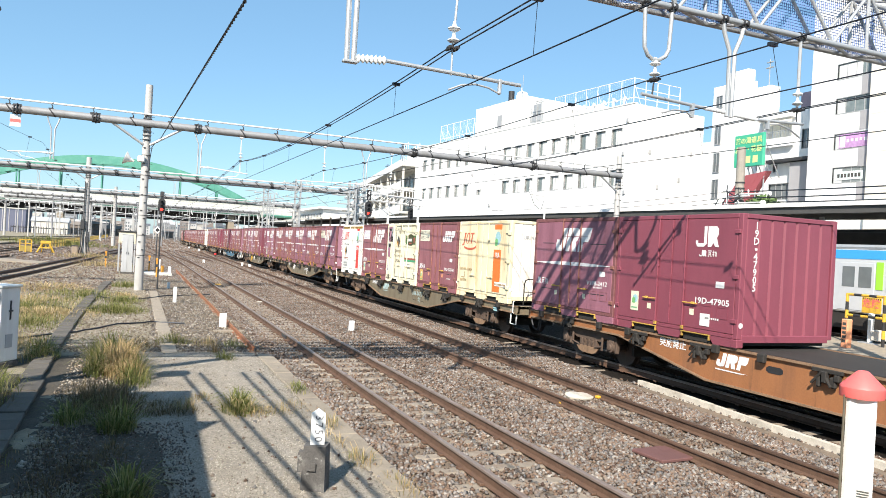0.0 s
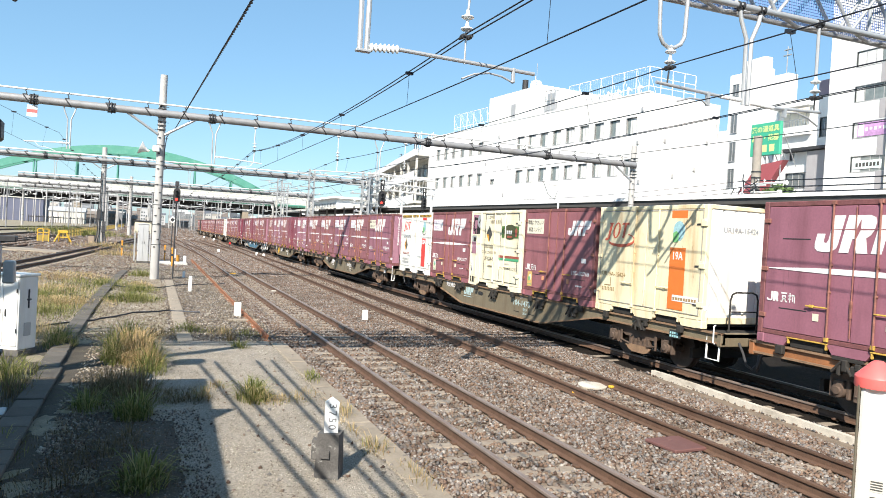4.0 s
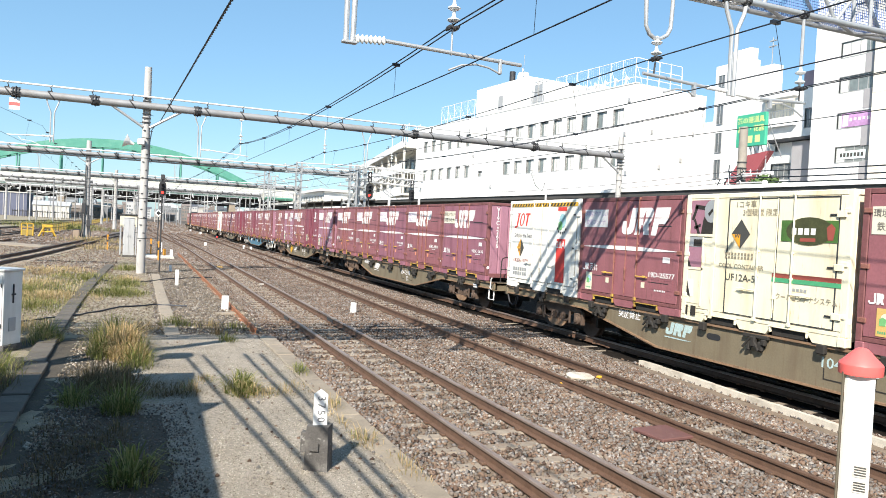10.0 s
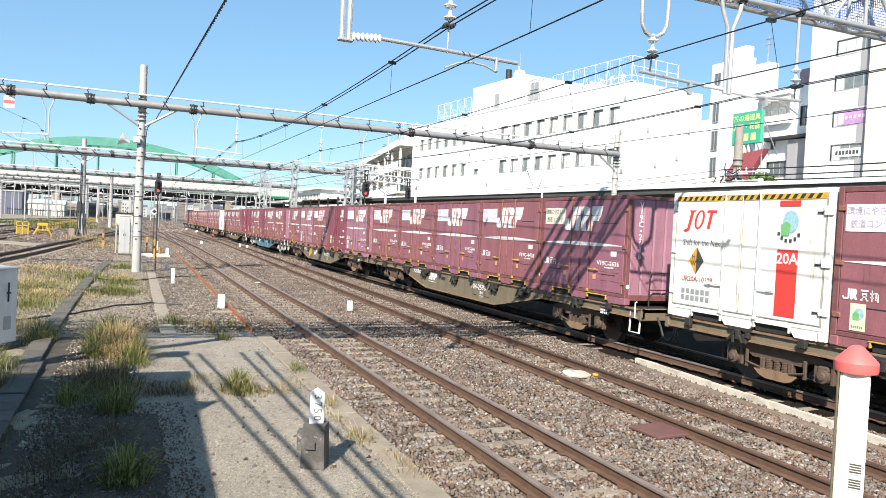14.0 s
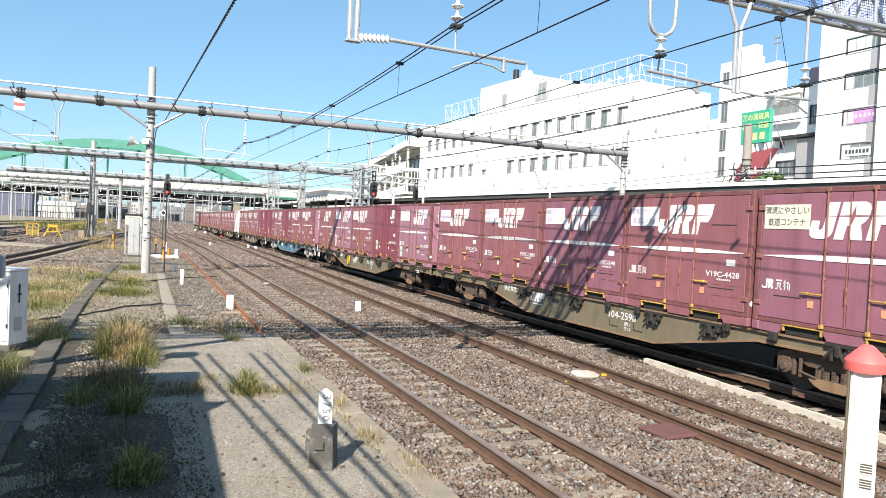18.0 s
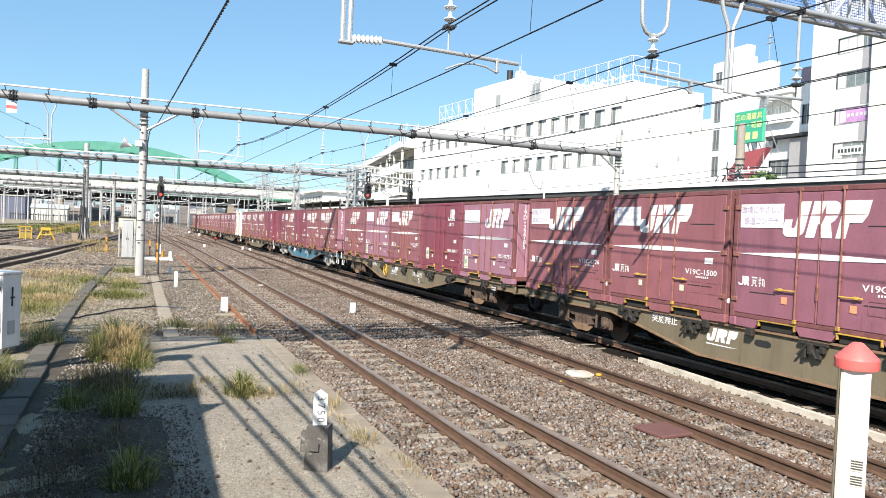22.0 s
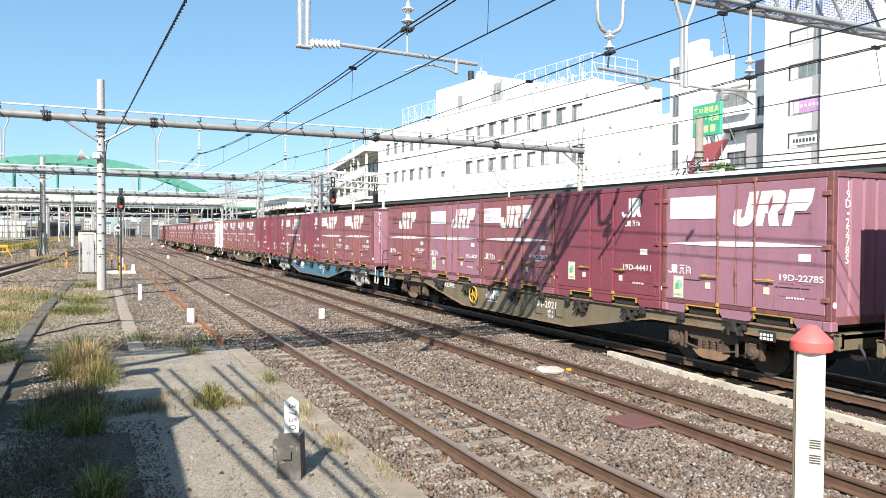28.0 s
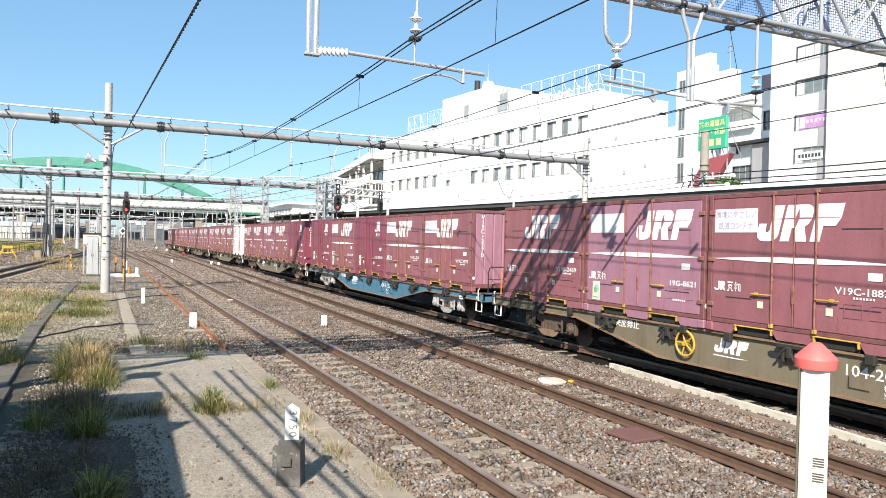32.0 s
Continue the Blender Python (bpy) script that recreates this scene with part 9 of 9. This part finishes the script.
        part("stripe", rect(0.365 * LC, 0.075, side(0.60 * LC, 1.006)), M_MARK_BROWN, t)
        part("lettering", letters("クールコンテナシステム", 0.13, 0.001, 0.85, 0.0), M_MARK_GREY, t, at=side(0.79 * LC, 0.68))
        part("name_marking", bars_text(0.3, 0.07, 4, side(0.72 * LC, 0.80)), M_STEEL, t)
        part("name_marking", bars_text(0.7, 0.13, 9, side(0.3 * LC, 1.28), 2, 0.42), M_MARK_GREY, t)
        part("lettering", letters("1コキ車", 0.14, 0.001, 1.0, 0.0), M_MARK_GREY, t, at=side(0.42 * LC, 2.28))
        part("lettering", letters("3個積載 限定", 0.14, 0.001, 1.0, 0.0), M_MARK_GREY, t, at=side(0.51 * LC, 2.13))
        part("lettering", letters("COOL CONTAINER", 0.115, 0.001, 1.05, 0.0), M_MARK_GREY, t, at=side(0.405 * LC, 1.14))
        part("serial_number", letters("UF12A-5", 0.18, 0.001, 1.1, 0.004), M_MARK_DARK, t, at=side(0.405 * LC, 0.93))
        dm = part("warning_diamond", Geo().slab([(0, -0.27), (0.22, 0), (0.0, 0.27), (-0.22, 0)], side(0.395 * LC, 1.74), 0.003), M_MARK_DARK, t, "black and orange diamond")
        part("diamond_half", Geo().slab([(-0.006, -0.26), (-0.006, -0.006), (-0.215, -0.006)], side(0.395 * LC, 1.74, FACE - 0.003), 0.001), M_AMBER, dm)
        part("lettering", letters("W", 0.12, 0.001), M_MARK_DARK, dm, at=side(0.395 * LC - 0.075, 1.70, FACE - 0.006))
        # generator openings near the far end: flat plates coloured as sunlit and dark depth
        bay = part("generator_bay", rect(0.62, 0.66, side(0.15, 1.72), 0.002), M_MAROON_FADED, t, "flat plate coloured like a sunlit open generator bay")
        part("generator", Geo().slab([(0.30, 0.0), (0.62, 0.0), (0.62, 0.25), (0.46, 0.24), (0.36, 0.34)], side(0.15, 1.72, FACE - 0.003), 0.003), M_UNDER, bay)
        part("fan_drum", Geo().slab([(0.56 + 0.19 * math.cos(k / 14 * 4.2 + 1.4), 0.44 + 0.22 * math.sin(k / 14 * 4.2 + 1.4)) for k in range(15)] + [(0.62, 0.25), (0.62, 0.65)], side(0.15, 1.72, FACE - 0.006), 0.003), M_STEEL, bay)
        part("fan_slot", Geo().slab([(0.50, 0.34), (0.60, 0.44), (0.58, 0.50), (0.47, 0.40)], side(0.15, 1.72, FACE - 0.009), 0.002), M_UNDER, bay)
        st = Geo()
        for a in (((0.02, 0.28), (0.14, 0.56), (0.20, 0.54), (0.09, 0.26)), ((0.10, 0.50), (0.12, 0.58), (0.42, 0.54), (0.40, 0.46)), ((0.09, 0.26), (0.20, 0.0), (0.28, 0.0), (0.13, 0.30)), ((0.10, 0.14), (0.28, 0.20), (0.28, 0.14), (0.12, 0.08))):
            st.slab(list(reversed(a)), side(0.15, 1.72, FACE - 0.003), 0.003)
        part("bay_strut", st, M_UNDER, bay)
        mid = part("generator_bay", rect(0.40, 0.60, side(0.11, 1.06), 0.002), M_MAROON_FADED, t, "flat plate coloured like a sunlit open generator bay")
        part("bay_recess", rect(0.40, 0.20, side(0.11, 1.46, FACE - 0.003), 0.002), M_STEEL, mid)
        part("motor", rect(0.22, 0.14, side(0.27, 1.47, FACE - 0.006), 0.004), M_UNDER, mid)
        part("bay_strut", Geo().slab([(0.0, 0.0), (0.12, 0.0), (0.0, 0.22)], side(0.11, 1.06, FACE - 0.003), 0.003), M_UNDER, mid)
        hatch = part("hatch", rect(0.44, 0.66, side(0.09, 0.34), 0.004), M_CREAM_PALE, t)
        # hole drawn as a dark half and a pale half
        part("hatch_hole", Geo().slab([(0.05, 0.16), (0.16, 0.12), (0.05, 0.46)], side(0.09, 0.34, FACE - 0.005), 0.002), M_UNDER, hatch)
        part("hatch_plate", Geo().slab([(0.165, 0.12), (0.23, 0.14), (0.23, 0.44), (0.20, 0.48), (0.06, 0.47)], side(0.09, 0.34, FACE - 0.005), 0.002), M_LOGO, hatch)
        for a in (0.06, 0.28):
            # near-black plates put the fork holes' shade on the surface
            part("fork_hole", rect(0.14, 0.19, side(a, 0.10), 0.002), M_UNDER, t)
        part("bay_frame", Geo().box(-0.022, 0.0, LC - 0.86, LC - 0.78, 0.1, 2.42).box(-0.018, 0.0, LC - 0.78, LC - 0.08, 1.67, 1.715).box(-0.018, 0.0, LC - 0.54, LC - 0.515, 0.3, 1.66).box(-0.018, 0.0, LC - 0.54, LC - 0.08, 1.01, 1.055).box(-0.016, 0.0, LC - 0.14, LC - 0.05, 0.1, 2.4), M_CREAM_PALE, t)


PAINT = {"B": M_BROWN_BOX, "U": M_MAROON_PURPLE, "V": M_MAROON, "J": M_MAROON_NEW, "W": M_MAROON_FADED, "S": M_MAROON, "C": M_CREAM_PAINT, "P": M_WHITE_BOX, "K": M_CREAM_PALE}
SHELLS = {}


def container(kind, number):
    if kind not in SHELLS:
        SHELLS[kind] = container_shell(PAINT[kind], kind in "UVWS", M_ROOF_DIRT if kind in "UVWSJB" else M_CONC_PALE, M_WHITE_BOX if kind == "C" else (M_MAROON_FADED if kind in "UV" else None), M_YELLOW_WORN if kind in "UVWSJ" else None, M_ROD if kind in "UVWS" else None, (0.31 * LC, 0.615 * LC, LC - 0.24, 0.51 * LC, 0.71 * LC) if kind == "K" else None, M_STEEL_DK if kind == "K" else M_SEAL if kind in "PC" else None, M_EDGE if kind in "UVSW" else None)
        t = SHELLS[kind]
    else:
        t = copy_thing(SHELLS[kind], Matrix())
        for c in list(t.children_recursive):
            if c.name.split(".")[0] in DECALS:
                bpy.data.objects.remove(c)
    mark_side(t, "V" if kind == "U" else kind, number)
    return tagged(t, LABELS[kind], "container", "freight containers")


DECALS = {"logo_mark", "stripe", "logo_cut", "plate_frame", "volume_marking", "name_marking", "panel", "slogan_panel", "lettering", "serial_number", "small_plate", "card_holder", "placard", "placard_shape", "placard_line", "card", "end_number", "name_plate", "end_numeral", "end_dash", "band", "band_gap", "picture", "class_mark", "swoosh", "band_top", "warning_diamond", "diamond_half", "top_band", "hazard_marking", "oval_mark", "badge_block", "oval_marking", "generator_bay", "generator", "bay_frame"}


def bogie_frame(x, y, s):
    """A cast side frame; s: -1 for the side that faces the platform."""
    g = Geo()
    top = [(-1.12, 0.60), (-0.70, 0.60), (-0.52, 0.50), (0.52, 0.50), (0.70, 0.60), (1.12, 0.60), (1.12, 0.67), (0.66, 0.74), (-0.66, 0.74), (-1.12, 0.67)]
    g.slab([(-a, b) for a, b in top[::-1]], on_side(x - 0.04, y, 0.0), 0.08)
    for d in (-0.30, 0.30):
        g.box(x - 0.06, x + 0.05, y + d - 0.05, y + d + 0.05, 0.26, 0.52, 0.012)
    for d in (-0.95, 0.95):
        g.box(x - 0.05, x + 0.05, y + d - 0.19, y + d - 0.12, 0.30, 0.64, 0.012)
        g.box(x - 0.05, x + 0.05, y + d + 0.12, y + d + 0.19, 0.30, 0.64, 0.012)
    g.slab([(-0.42, 0.34), (-0.26, 0.20), (0.22, 0.20), (0.42, 0.34)], on_side(x - 0.05, y, 0.0), 0.08)
    return g


def bogie_pan(x, y):
    p = [(-0.46, 0.30), (-0.36, 0.21), (-0.22, 0.165), (0.20, 0.165), (0.34, 0.21), (0.46, 0.30), (0.40, 0.335), (-0.40, 0.335)]
    return Geo().slab([(-a, b) for a, b in p[::-1]], on_side(x - 0.075, y, 0.0), 0.03)


def axle_box(x, y, s):
    g = Geo()
    prof = [(0.0005, -0.13), (0.06, -0.125), (0.075, -0.10), (0.115, -0.09), (0.125, -0.06), (0.125, 0.12)]
    if s > 0:
        prof = [(r, -h) for r, h in prof[::-1]]
    g.lathe(prof, (x, y, 0.43), 14, 0)
    return g.box(x - 0.08, x + 0.08, y - 0.10, y + 0.10, 0.50, 0.60, 0.02)


def coil(x, y, z0, z1, r=0.055):
    n = 40
    return Geo().path([(x + r * math.cos(k * 0.9), y + r * math.sin(k * 0.9), z0 + (z1 - z0) * k / n) for k in range(n + 1)], 0.016, 5)


AXLES = []
WAGON_LABEL = {
    "orange_brown_wagon_paint": "long flat container wagon in weathered orange-brown paint",
    "olive_grey_wagon_paint": "long flat container wagon in grimy olive-grey paint",
    "blue_wagon_paint": "long flat container wagon in weathered blue paint",
}


def wagon(paint, number, flip, brake_wheel, turning, bogie_mat, stencil=True):
    """A flat container wagon, 20 m between couplers; local y = 0 at its near coupler."""
    t = thing("container_wagon", (0, 0, 0), WAGON_LABEL[paint.name], "wagon", "container wagons")
    e0, e1 = (SMALL, BIG) if flip else (BIG, SMALL)
    y0, y1 = 0.36, LW - 0.30
    cx = 11.44 - SIDE
    for x, s in ((0.10, -1), (2 * cx - 0.10, 1)):
        out = [(y0, 0.985), (y0, 0.76), (4.55, 0.76), (7.35, 0.26), (LW - 7.2, 0.26), (LW - 4.4, 0.76), (y1, 0.76), (y1, 0.985)]
        m = on_side(x, 0, 0)
        part("side_sill", Geo().slab([(-a, b) for a, b in out], m, 0.05), paint, t)
        lip = Geo()
        for (a, b), (c2, d2) in zip(out[1:6], out[2:7]):
            lip.slab([(-c2, d2), (-a, b), (-a, b + 0.035), (-c2, d2 + 0.035)], on_side(x - 0.045, 0, 0), 0.09)
        lip.box(x - 0.05, x + 0.05, y0, y1, 0.945, 0.985)
        part("sill_flange", lip, M_FLANGE, t)
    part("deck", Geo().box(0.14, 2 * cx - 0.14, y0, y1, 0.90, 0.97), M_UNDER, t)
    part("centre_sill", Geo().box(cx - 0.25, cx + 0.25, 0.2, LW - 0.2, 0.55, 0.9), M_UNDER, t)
    part("end_beam", Geo().box(0.05, 2 * cx - 0.05, y0, y0 + 0.12, 0.72, 0.985, 0.015), paint, t)
    part("end_beam", Geo().box(0.05, 2 * cx - 0.05, y1 - 0.12, y1, 0.72, 0.985, 0.015), paint, t)
    for ya, yb in ((0.0, 0.5), (LW - 0.5, LW)):
        part("coupler", Geo().box(cx - 0.12, cx + 0.12, ya, yb, 0.70, 0.98, 0.04), M_STEEL_DK, t)
    # container rests and lashings
    for j in range(6):
        yy = e0 + j * PITCH - (0.026 if j else 0.0)
        for d in (-0.55, 0.55):
            if y0 + 0.2 < yy + d < y1 - 0.2:
                part("container_rest", Geo().box(-0.03, 0.06, yy + d - 0.08, yy + d + 0.08, 0.84, 1.0, 0.015), M_UNDER, t)
    lash = Geo().box(-0.09, 0.02, -0.30, -0.18, 0.72, 0.86, 0.02).box(-0.07, 0.02, -0.22, -0.06, 0.58, 0.80, 0.03).tube((-0.06, -0.12, 0.60), (-0.06, 0.02, 0.78), 0.035, 8).box(-0.10, 0.02, -0.02, 0.10, 0.66, 0.9, 0.02).box(-0.07, 0.02, 0.14, 0.24, 0.56, 0.80, 0.025).tube((-0.06, 0.1, 0.88), (-0.06, 0.34, 0.62), 0.03, 8).box(-0.05, 0.03, -0.34, 0.36, 0.86, 0.94, 0.01)
    lash = Geo().put(lash, Matrix.Translation((0, 0, 0.9)) @ Matrix.Scale(0.8, 4) @ Matrix.Translation((0, 0, -0.9))).mesh("lashing")
    for j in range(5):
        yy = e0 + (j + 0.5) * PITCH
        if j in (0, 4):
            part("lashing", lash, M_UNDER, t, at=(0.06, yy, 0.06))
        else:
            for d in (-0.95, 0.78 if j == 1 else 0.95) if j != 2 else (0.0,):
                part("lashing", lash, M_UNDER, t, at=(0.05, yy + d, 0.02))
    # bogies
    for yb in (3.05, LW - 3.05):
        for s in (-1, 1):
            bf = part("bogie_frame", bogie_frame(cx + s * 0.98, yb, s), bogie_mat, t)
            for d in (-0.95, 0.95):
                part("axle_box", axle_box(cx + s * 0.98, yb + d, s), bogie_mat, bf)
            if s < 0 and turning:
                part("spring_plank", bogie_pan(cx - 0.98, yb), M_FLANGE if bogie_mat is M_BOGIE else bogie_mat, bf, "rusty brown spring plank")
                for d in (-0.17, 0.0, 0.17):
                    part("coil_spring", coil(cx - 0.99, yb + d, 0.33, 0.50), M_BOGIE, bf)
                for d in (-0.62, 0.62):
                    part("brake_lever", Geo().box(cx - 1.08, cx - 1.04, yb + d - 0.03, yb + d + 0.03, 0.30, 0.62, 0.008).tube((cx - 1.08, yb + d, 0.40), (cx - 1.06, yb + d * 0.5, 0.34), 0.02, 6), bogie_mat, bf)
        part("bolster", Geo().box(cx - 0.95, cx + 0.95, yb - 0.22, yb + 0.22, 0.55, 0.78, 0.03), M_UNDER, t)
        for d in (-1.46, 1.46):
            part("brake_beam", Geo().box(cx - 0.8, cx + 0.8, yb + d - 0.04, yb + d + 0.04, 0.30, 0.5), M_UNDER, t)
        for d in (-0.95, 0.95):
            g = Geo().tube((-0.95, 0, 0), (0.95, 0, 0), 0.075, 10)
            for s in (-1, 1):
                x = s * 0.566
                g.lathe([(0.11, -0.10), (0.12, -0.07), (0.40, -0.055), (0.43, -0.06), (0.43, 0.04), (0.455, 0.06), (0.455, 0.085), (0.39, 0.08), (0.36, 0.03), (0.14, 0.03), (0.12, 0.08)] if s < 0 else [(0.12, -0.08), (0.14, -0.03), (0.36, -0.03), (0.39, -0.08), (0.455, -0.085), (0.455, -0.06), (0.43, -0.04), (0.43, 0.06), (0.40, 0.055), (0.12, 0.07), (0.11, 0.10)], (x, 0, 0), 28, 0)
            w = part("wheelset", g, M_WHEEL, t, at=(cx, yb + d, 0.43))
            if turning:
                AXLES.append((w, cx, yb + d))
    # writing
    if stencil:
        yy = LW * 0.423 if not flip else LW * 0.419
        part("wagon_number", letters(number, 0.24, 0.001, 1.18, 0.010), M_MARK_PALE if "1473" in number else M_LOGO, t, at=on_side(0.094, yy, 0.70))
        part("class_text", letters("コキ", 0.09, 0.001), M_STEEL, t, at=on_side(0.094, yy, 0.87))
        for row, word in enumerate(("積5.0", "空1.8")):
            part("stencil_marking", letters(word, 0.10, 0.001, 1.1, 0.004), M_MARK_PALE if "1473" in number else M_LOGO, t, at=on_side(0.094, yy - 0.23, 0.53 - row * 0.11))
        for d in (-0.62, 0.28):
            a, b = yy + d - 0.17, yy + d + 0.17
            part("panel_frame", Geo().slab([(-b, 0.43), (-a, 0.43), (-a, 0.45), (-b + 0.02, 0.45), (-b + 0.02, 0.62), (-b, 0.62)], on_side(0.0935, 0, 0), 0.003), M_UNDER, t)
        part("warning_text", letters("突放禁止", 0.20, 0.001), M_LOGO, t, at=on_side(0.094, LW - 6.2, 0.83))
    ym = LW - (8.65 if flip else 7.42)
    part("logo_mark", slanted_mark(0.72, 0.26, on_side(0.093, ym, 0.60)), M_MARK_PALE if "1473" in number else M_LOGO, t)
    part("logo_line", Geo().slab([(0, 0), (0.6, 0), (0.8, 0.02), (0, 0.025)], on_side(0.093, ym, 0.53), 0.002), M_MARK_PALE if "1473" in number else M_LOGO, t)
    part("sill_slot", Geo().slab([(0.0, 0.03), (0.06, 0.0), (0.3, 0.0), (0.36, 0.03), (0.36, 0.09), (0.3, 0.12), (0.06, 0.12), (0.0, 0.09)], on_side(0.0935, ym - 1.2, 0.68), 0.004), M_BLACK, t)
    part("data_plate", rect(0.34, 0.17, on_side(0.04, 1.85, 0.70), 0.01), M_STEEL_DK, t)
    part("data_marking", bars_text(0.28, 0.13, 4, on_side(0.026, 1.82, 0.72), 2), M_MARK_BLUE if "1473" in number else M_LOGO, t)
    if brake_wheel:
        g = Geo()
        yy, zz = LW - 8.0, 0.66
        pts = [(0.02, yy + 0.24 * math.cos(a), zz + 0.24 * math.sin(a)) for a in [k / 20 * 6.2832 for k in range(21)]]
        g.path(pts, 0.022, 6)
        for k in range(5):
            a = k / 5 * 6.2832
            g.tube((0.02, yy, zz), (0.02, yy + 0.23 * math.cos(a), zz + 0.23 * math.sin(a)), 0.016, 6)
        g.tube((-0.01, yy, zz), (0.1, yy, zz), 0.05, 10)
        part("brake_wheel", g, M_YELLOW, t, "yellow hand brake wheel")
    # platform end with grab rail, step and hoses
    ye, s = (y1 - 0.08, -1) if flip else (y0 + 0.08, 1)
    part("grab_rail", Geo().path([(0.30, ye, 0.95), (0.30, ye, 1.62), (0.34, ye, 1.74), (0.44, ye, 1.78), (0.86, ye, 1.78), (0.96, ye, 1.74), (1.0, ye, 1.62), (1.0, ye, 0.95)], 0.018, 8).tube((0.30, ye, 1.4), (1.0, ye, 1.4), 0.014, 6), M_MARK_ORANGE if flip else M_UNDER, t)
    part("step", Geo().path([(0.12, ye + s * 0.02, 0.9), (0.10, ye + s * 0.02, 0.44), (0.10, ye + s * 0.36, 0.44), (0.12, ye + s * 0.36, 0.9)], 0.022, 8), M_WHITE, t, "white step")
    part("grab_bar", Geo().path([(0.06, ye + s * 0.10, 1.12), (0.02, ye + s * 0.10, 1.1), (0.02, ye + s * 0.10, 0.78), (0.06, ye + s * 0.10, 0.76)], 0.016, 6), M_WHITE, t)
    for yy, d in ((y0, -1), (y1, 1)):
        hose = Geo().path([(0.5, yy, 0.80), (0.5, yy + d * 0.12, 0.62), (0.52, yy + d * 0.2, 0.4), (0.58, yy + d * 0.28, 0.34), (0.66, yy + d * 0.34, 0.44), (0.7, yy + d * 0.36, 0.7)], 0.025, 8)
        part("brake_hose", hose, M_STEEL_DK, t)
    part("air_tank", Geo().lathe([(0.0005, 0.0), (0.16, 0.05), (0.18, 0.1), (0.18, 0.9), (0.16, 0.95), (0.0005, 1.0)], (0.7, LW / 2 - 3, 0.52), 14, 1), M_UNDER, t)
    return t


rng = random.Random(3)


def auto(kind):
    return {"V": "V19C-%d" % rng.randint(200, 6900), "U": "V19C-%d" % rng.randint(200, 6900), "J": "19D-%d" % rng.randint(10000, 47000), "W": "19D-%d" % rng.randint(10000, 30000), "S": "19D-%d" % rng.randint(20000, 40000)}.get(kind, "")


CONSIST = (
    (M_WAGON_BROWN, "104-622", 0, 0, M_BOGIE, (None, None, None, ("J", "19D-47905"), ("U", "V19B-2412"))),
    (M_WAGON_GREY, "104-1473", 0, 0, M_BOGIE, (("C", ""), ("S", "19D-32768"), ("K", ""), ("S", "19D-25577"), ("P", ""))),
    (M_WAGON_GREY, "104-2598", 0, 0, M_BOGIE, (("U", "V19C-2636"), ("V", "V19C-4428"), ("U", "V19C-246"), ("V", "V19C-1500"), ("V", "V19C-4726"))),
    (M_WAGON_GREY, "104-2021", 1, 1, M_BOGIE, (("W", "19D-22785"), ("J", "19D-44411"), ("V", "V19C-1887"), ("W", "19G-8621"), ("V", "V19B-2469"))),
    (M_WAGON_BLUE, "104-1127", 0, 0, M_BOGIE_GREY, (("V", "V19C-2370"), ("V", "V19C-820"), ("J", "19D-26210"), ("S", "19D-31662"), ("J", "19D-40155"))),
    (M_WAGON_GREY, "104-388", 0, 0, M_BOGIE, "JVUVV"), (M_WAGON_GREY, "104-1904", 0, 0, M_BOGIE, "PVUVU"), (M_WAGON_GREY, "104-760", 0, 0, M_BOGIE, "VUVVU"),
    (M_WAGON_GREY, "104-55", 0, 0, M_BOGIE, "UVVJV"), (M_WAGON_GREY, "104-901", 0, 0, M_BOGIE, "BVV"))

# how far the boxes stand off their even spacing
SHIFT = {0: (0.0,) * 5, 1: (-0.05, 0.03, 0.13, 0.11, 0.12), 2: (0.09, 0.13, 0.11, 0.16, 0.20), 3: (0.04, 0.04, 0.04, 0.05, 0.05)}
ROLLING = []               # (thing, place along the train)
first = 2 * PITCH + SMALL - LW
for i, (paint, number, flip, brake, bog, load) in enumerate(CONSIST):
    start = first + i * LW
    w = wagon(paint, number, flip, brake, i < 6, bog, stencil=i < 6)
    ROLLING.append((w, SIDE, start + SHIFT.get(i, SHIFT[0])[1], 0.0))
    for k, item in enumerate(load):
        if item is None:
            continue
        kind, num = item if isinstance(item, tuple) else (item, auto(item))
        c = container(kind, num)
        ROLLING.append((c, SIDE, start + (SMALL if flip else BIG) + k * PITCH + SHIFT.get(i, SHIFT[0])[k], DECK))


# ---- what moves ----
def motions():
    times = [2.0 * k for k in range(17)]
    for ob, x, along, z in ROLLING:
        walk(ob, [(t, pose(x, TRAIN_Y + along - gone(t), z)) for t in times])
    turns = [0.25 * k for k in range(129)]
    for ob, x, y in AXLES:
        walk(ob, [(t, pose(x, y, 0.43, math.degrees(gone(t) / 0.43))) for t in turns])


motions()
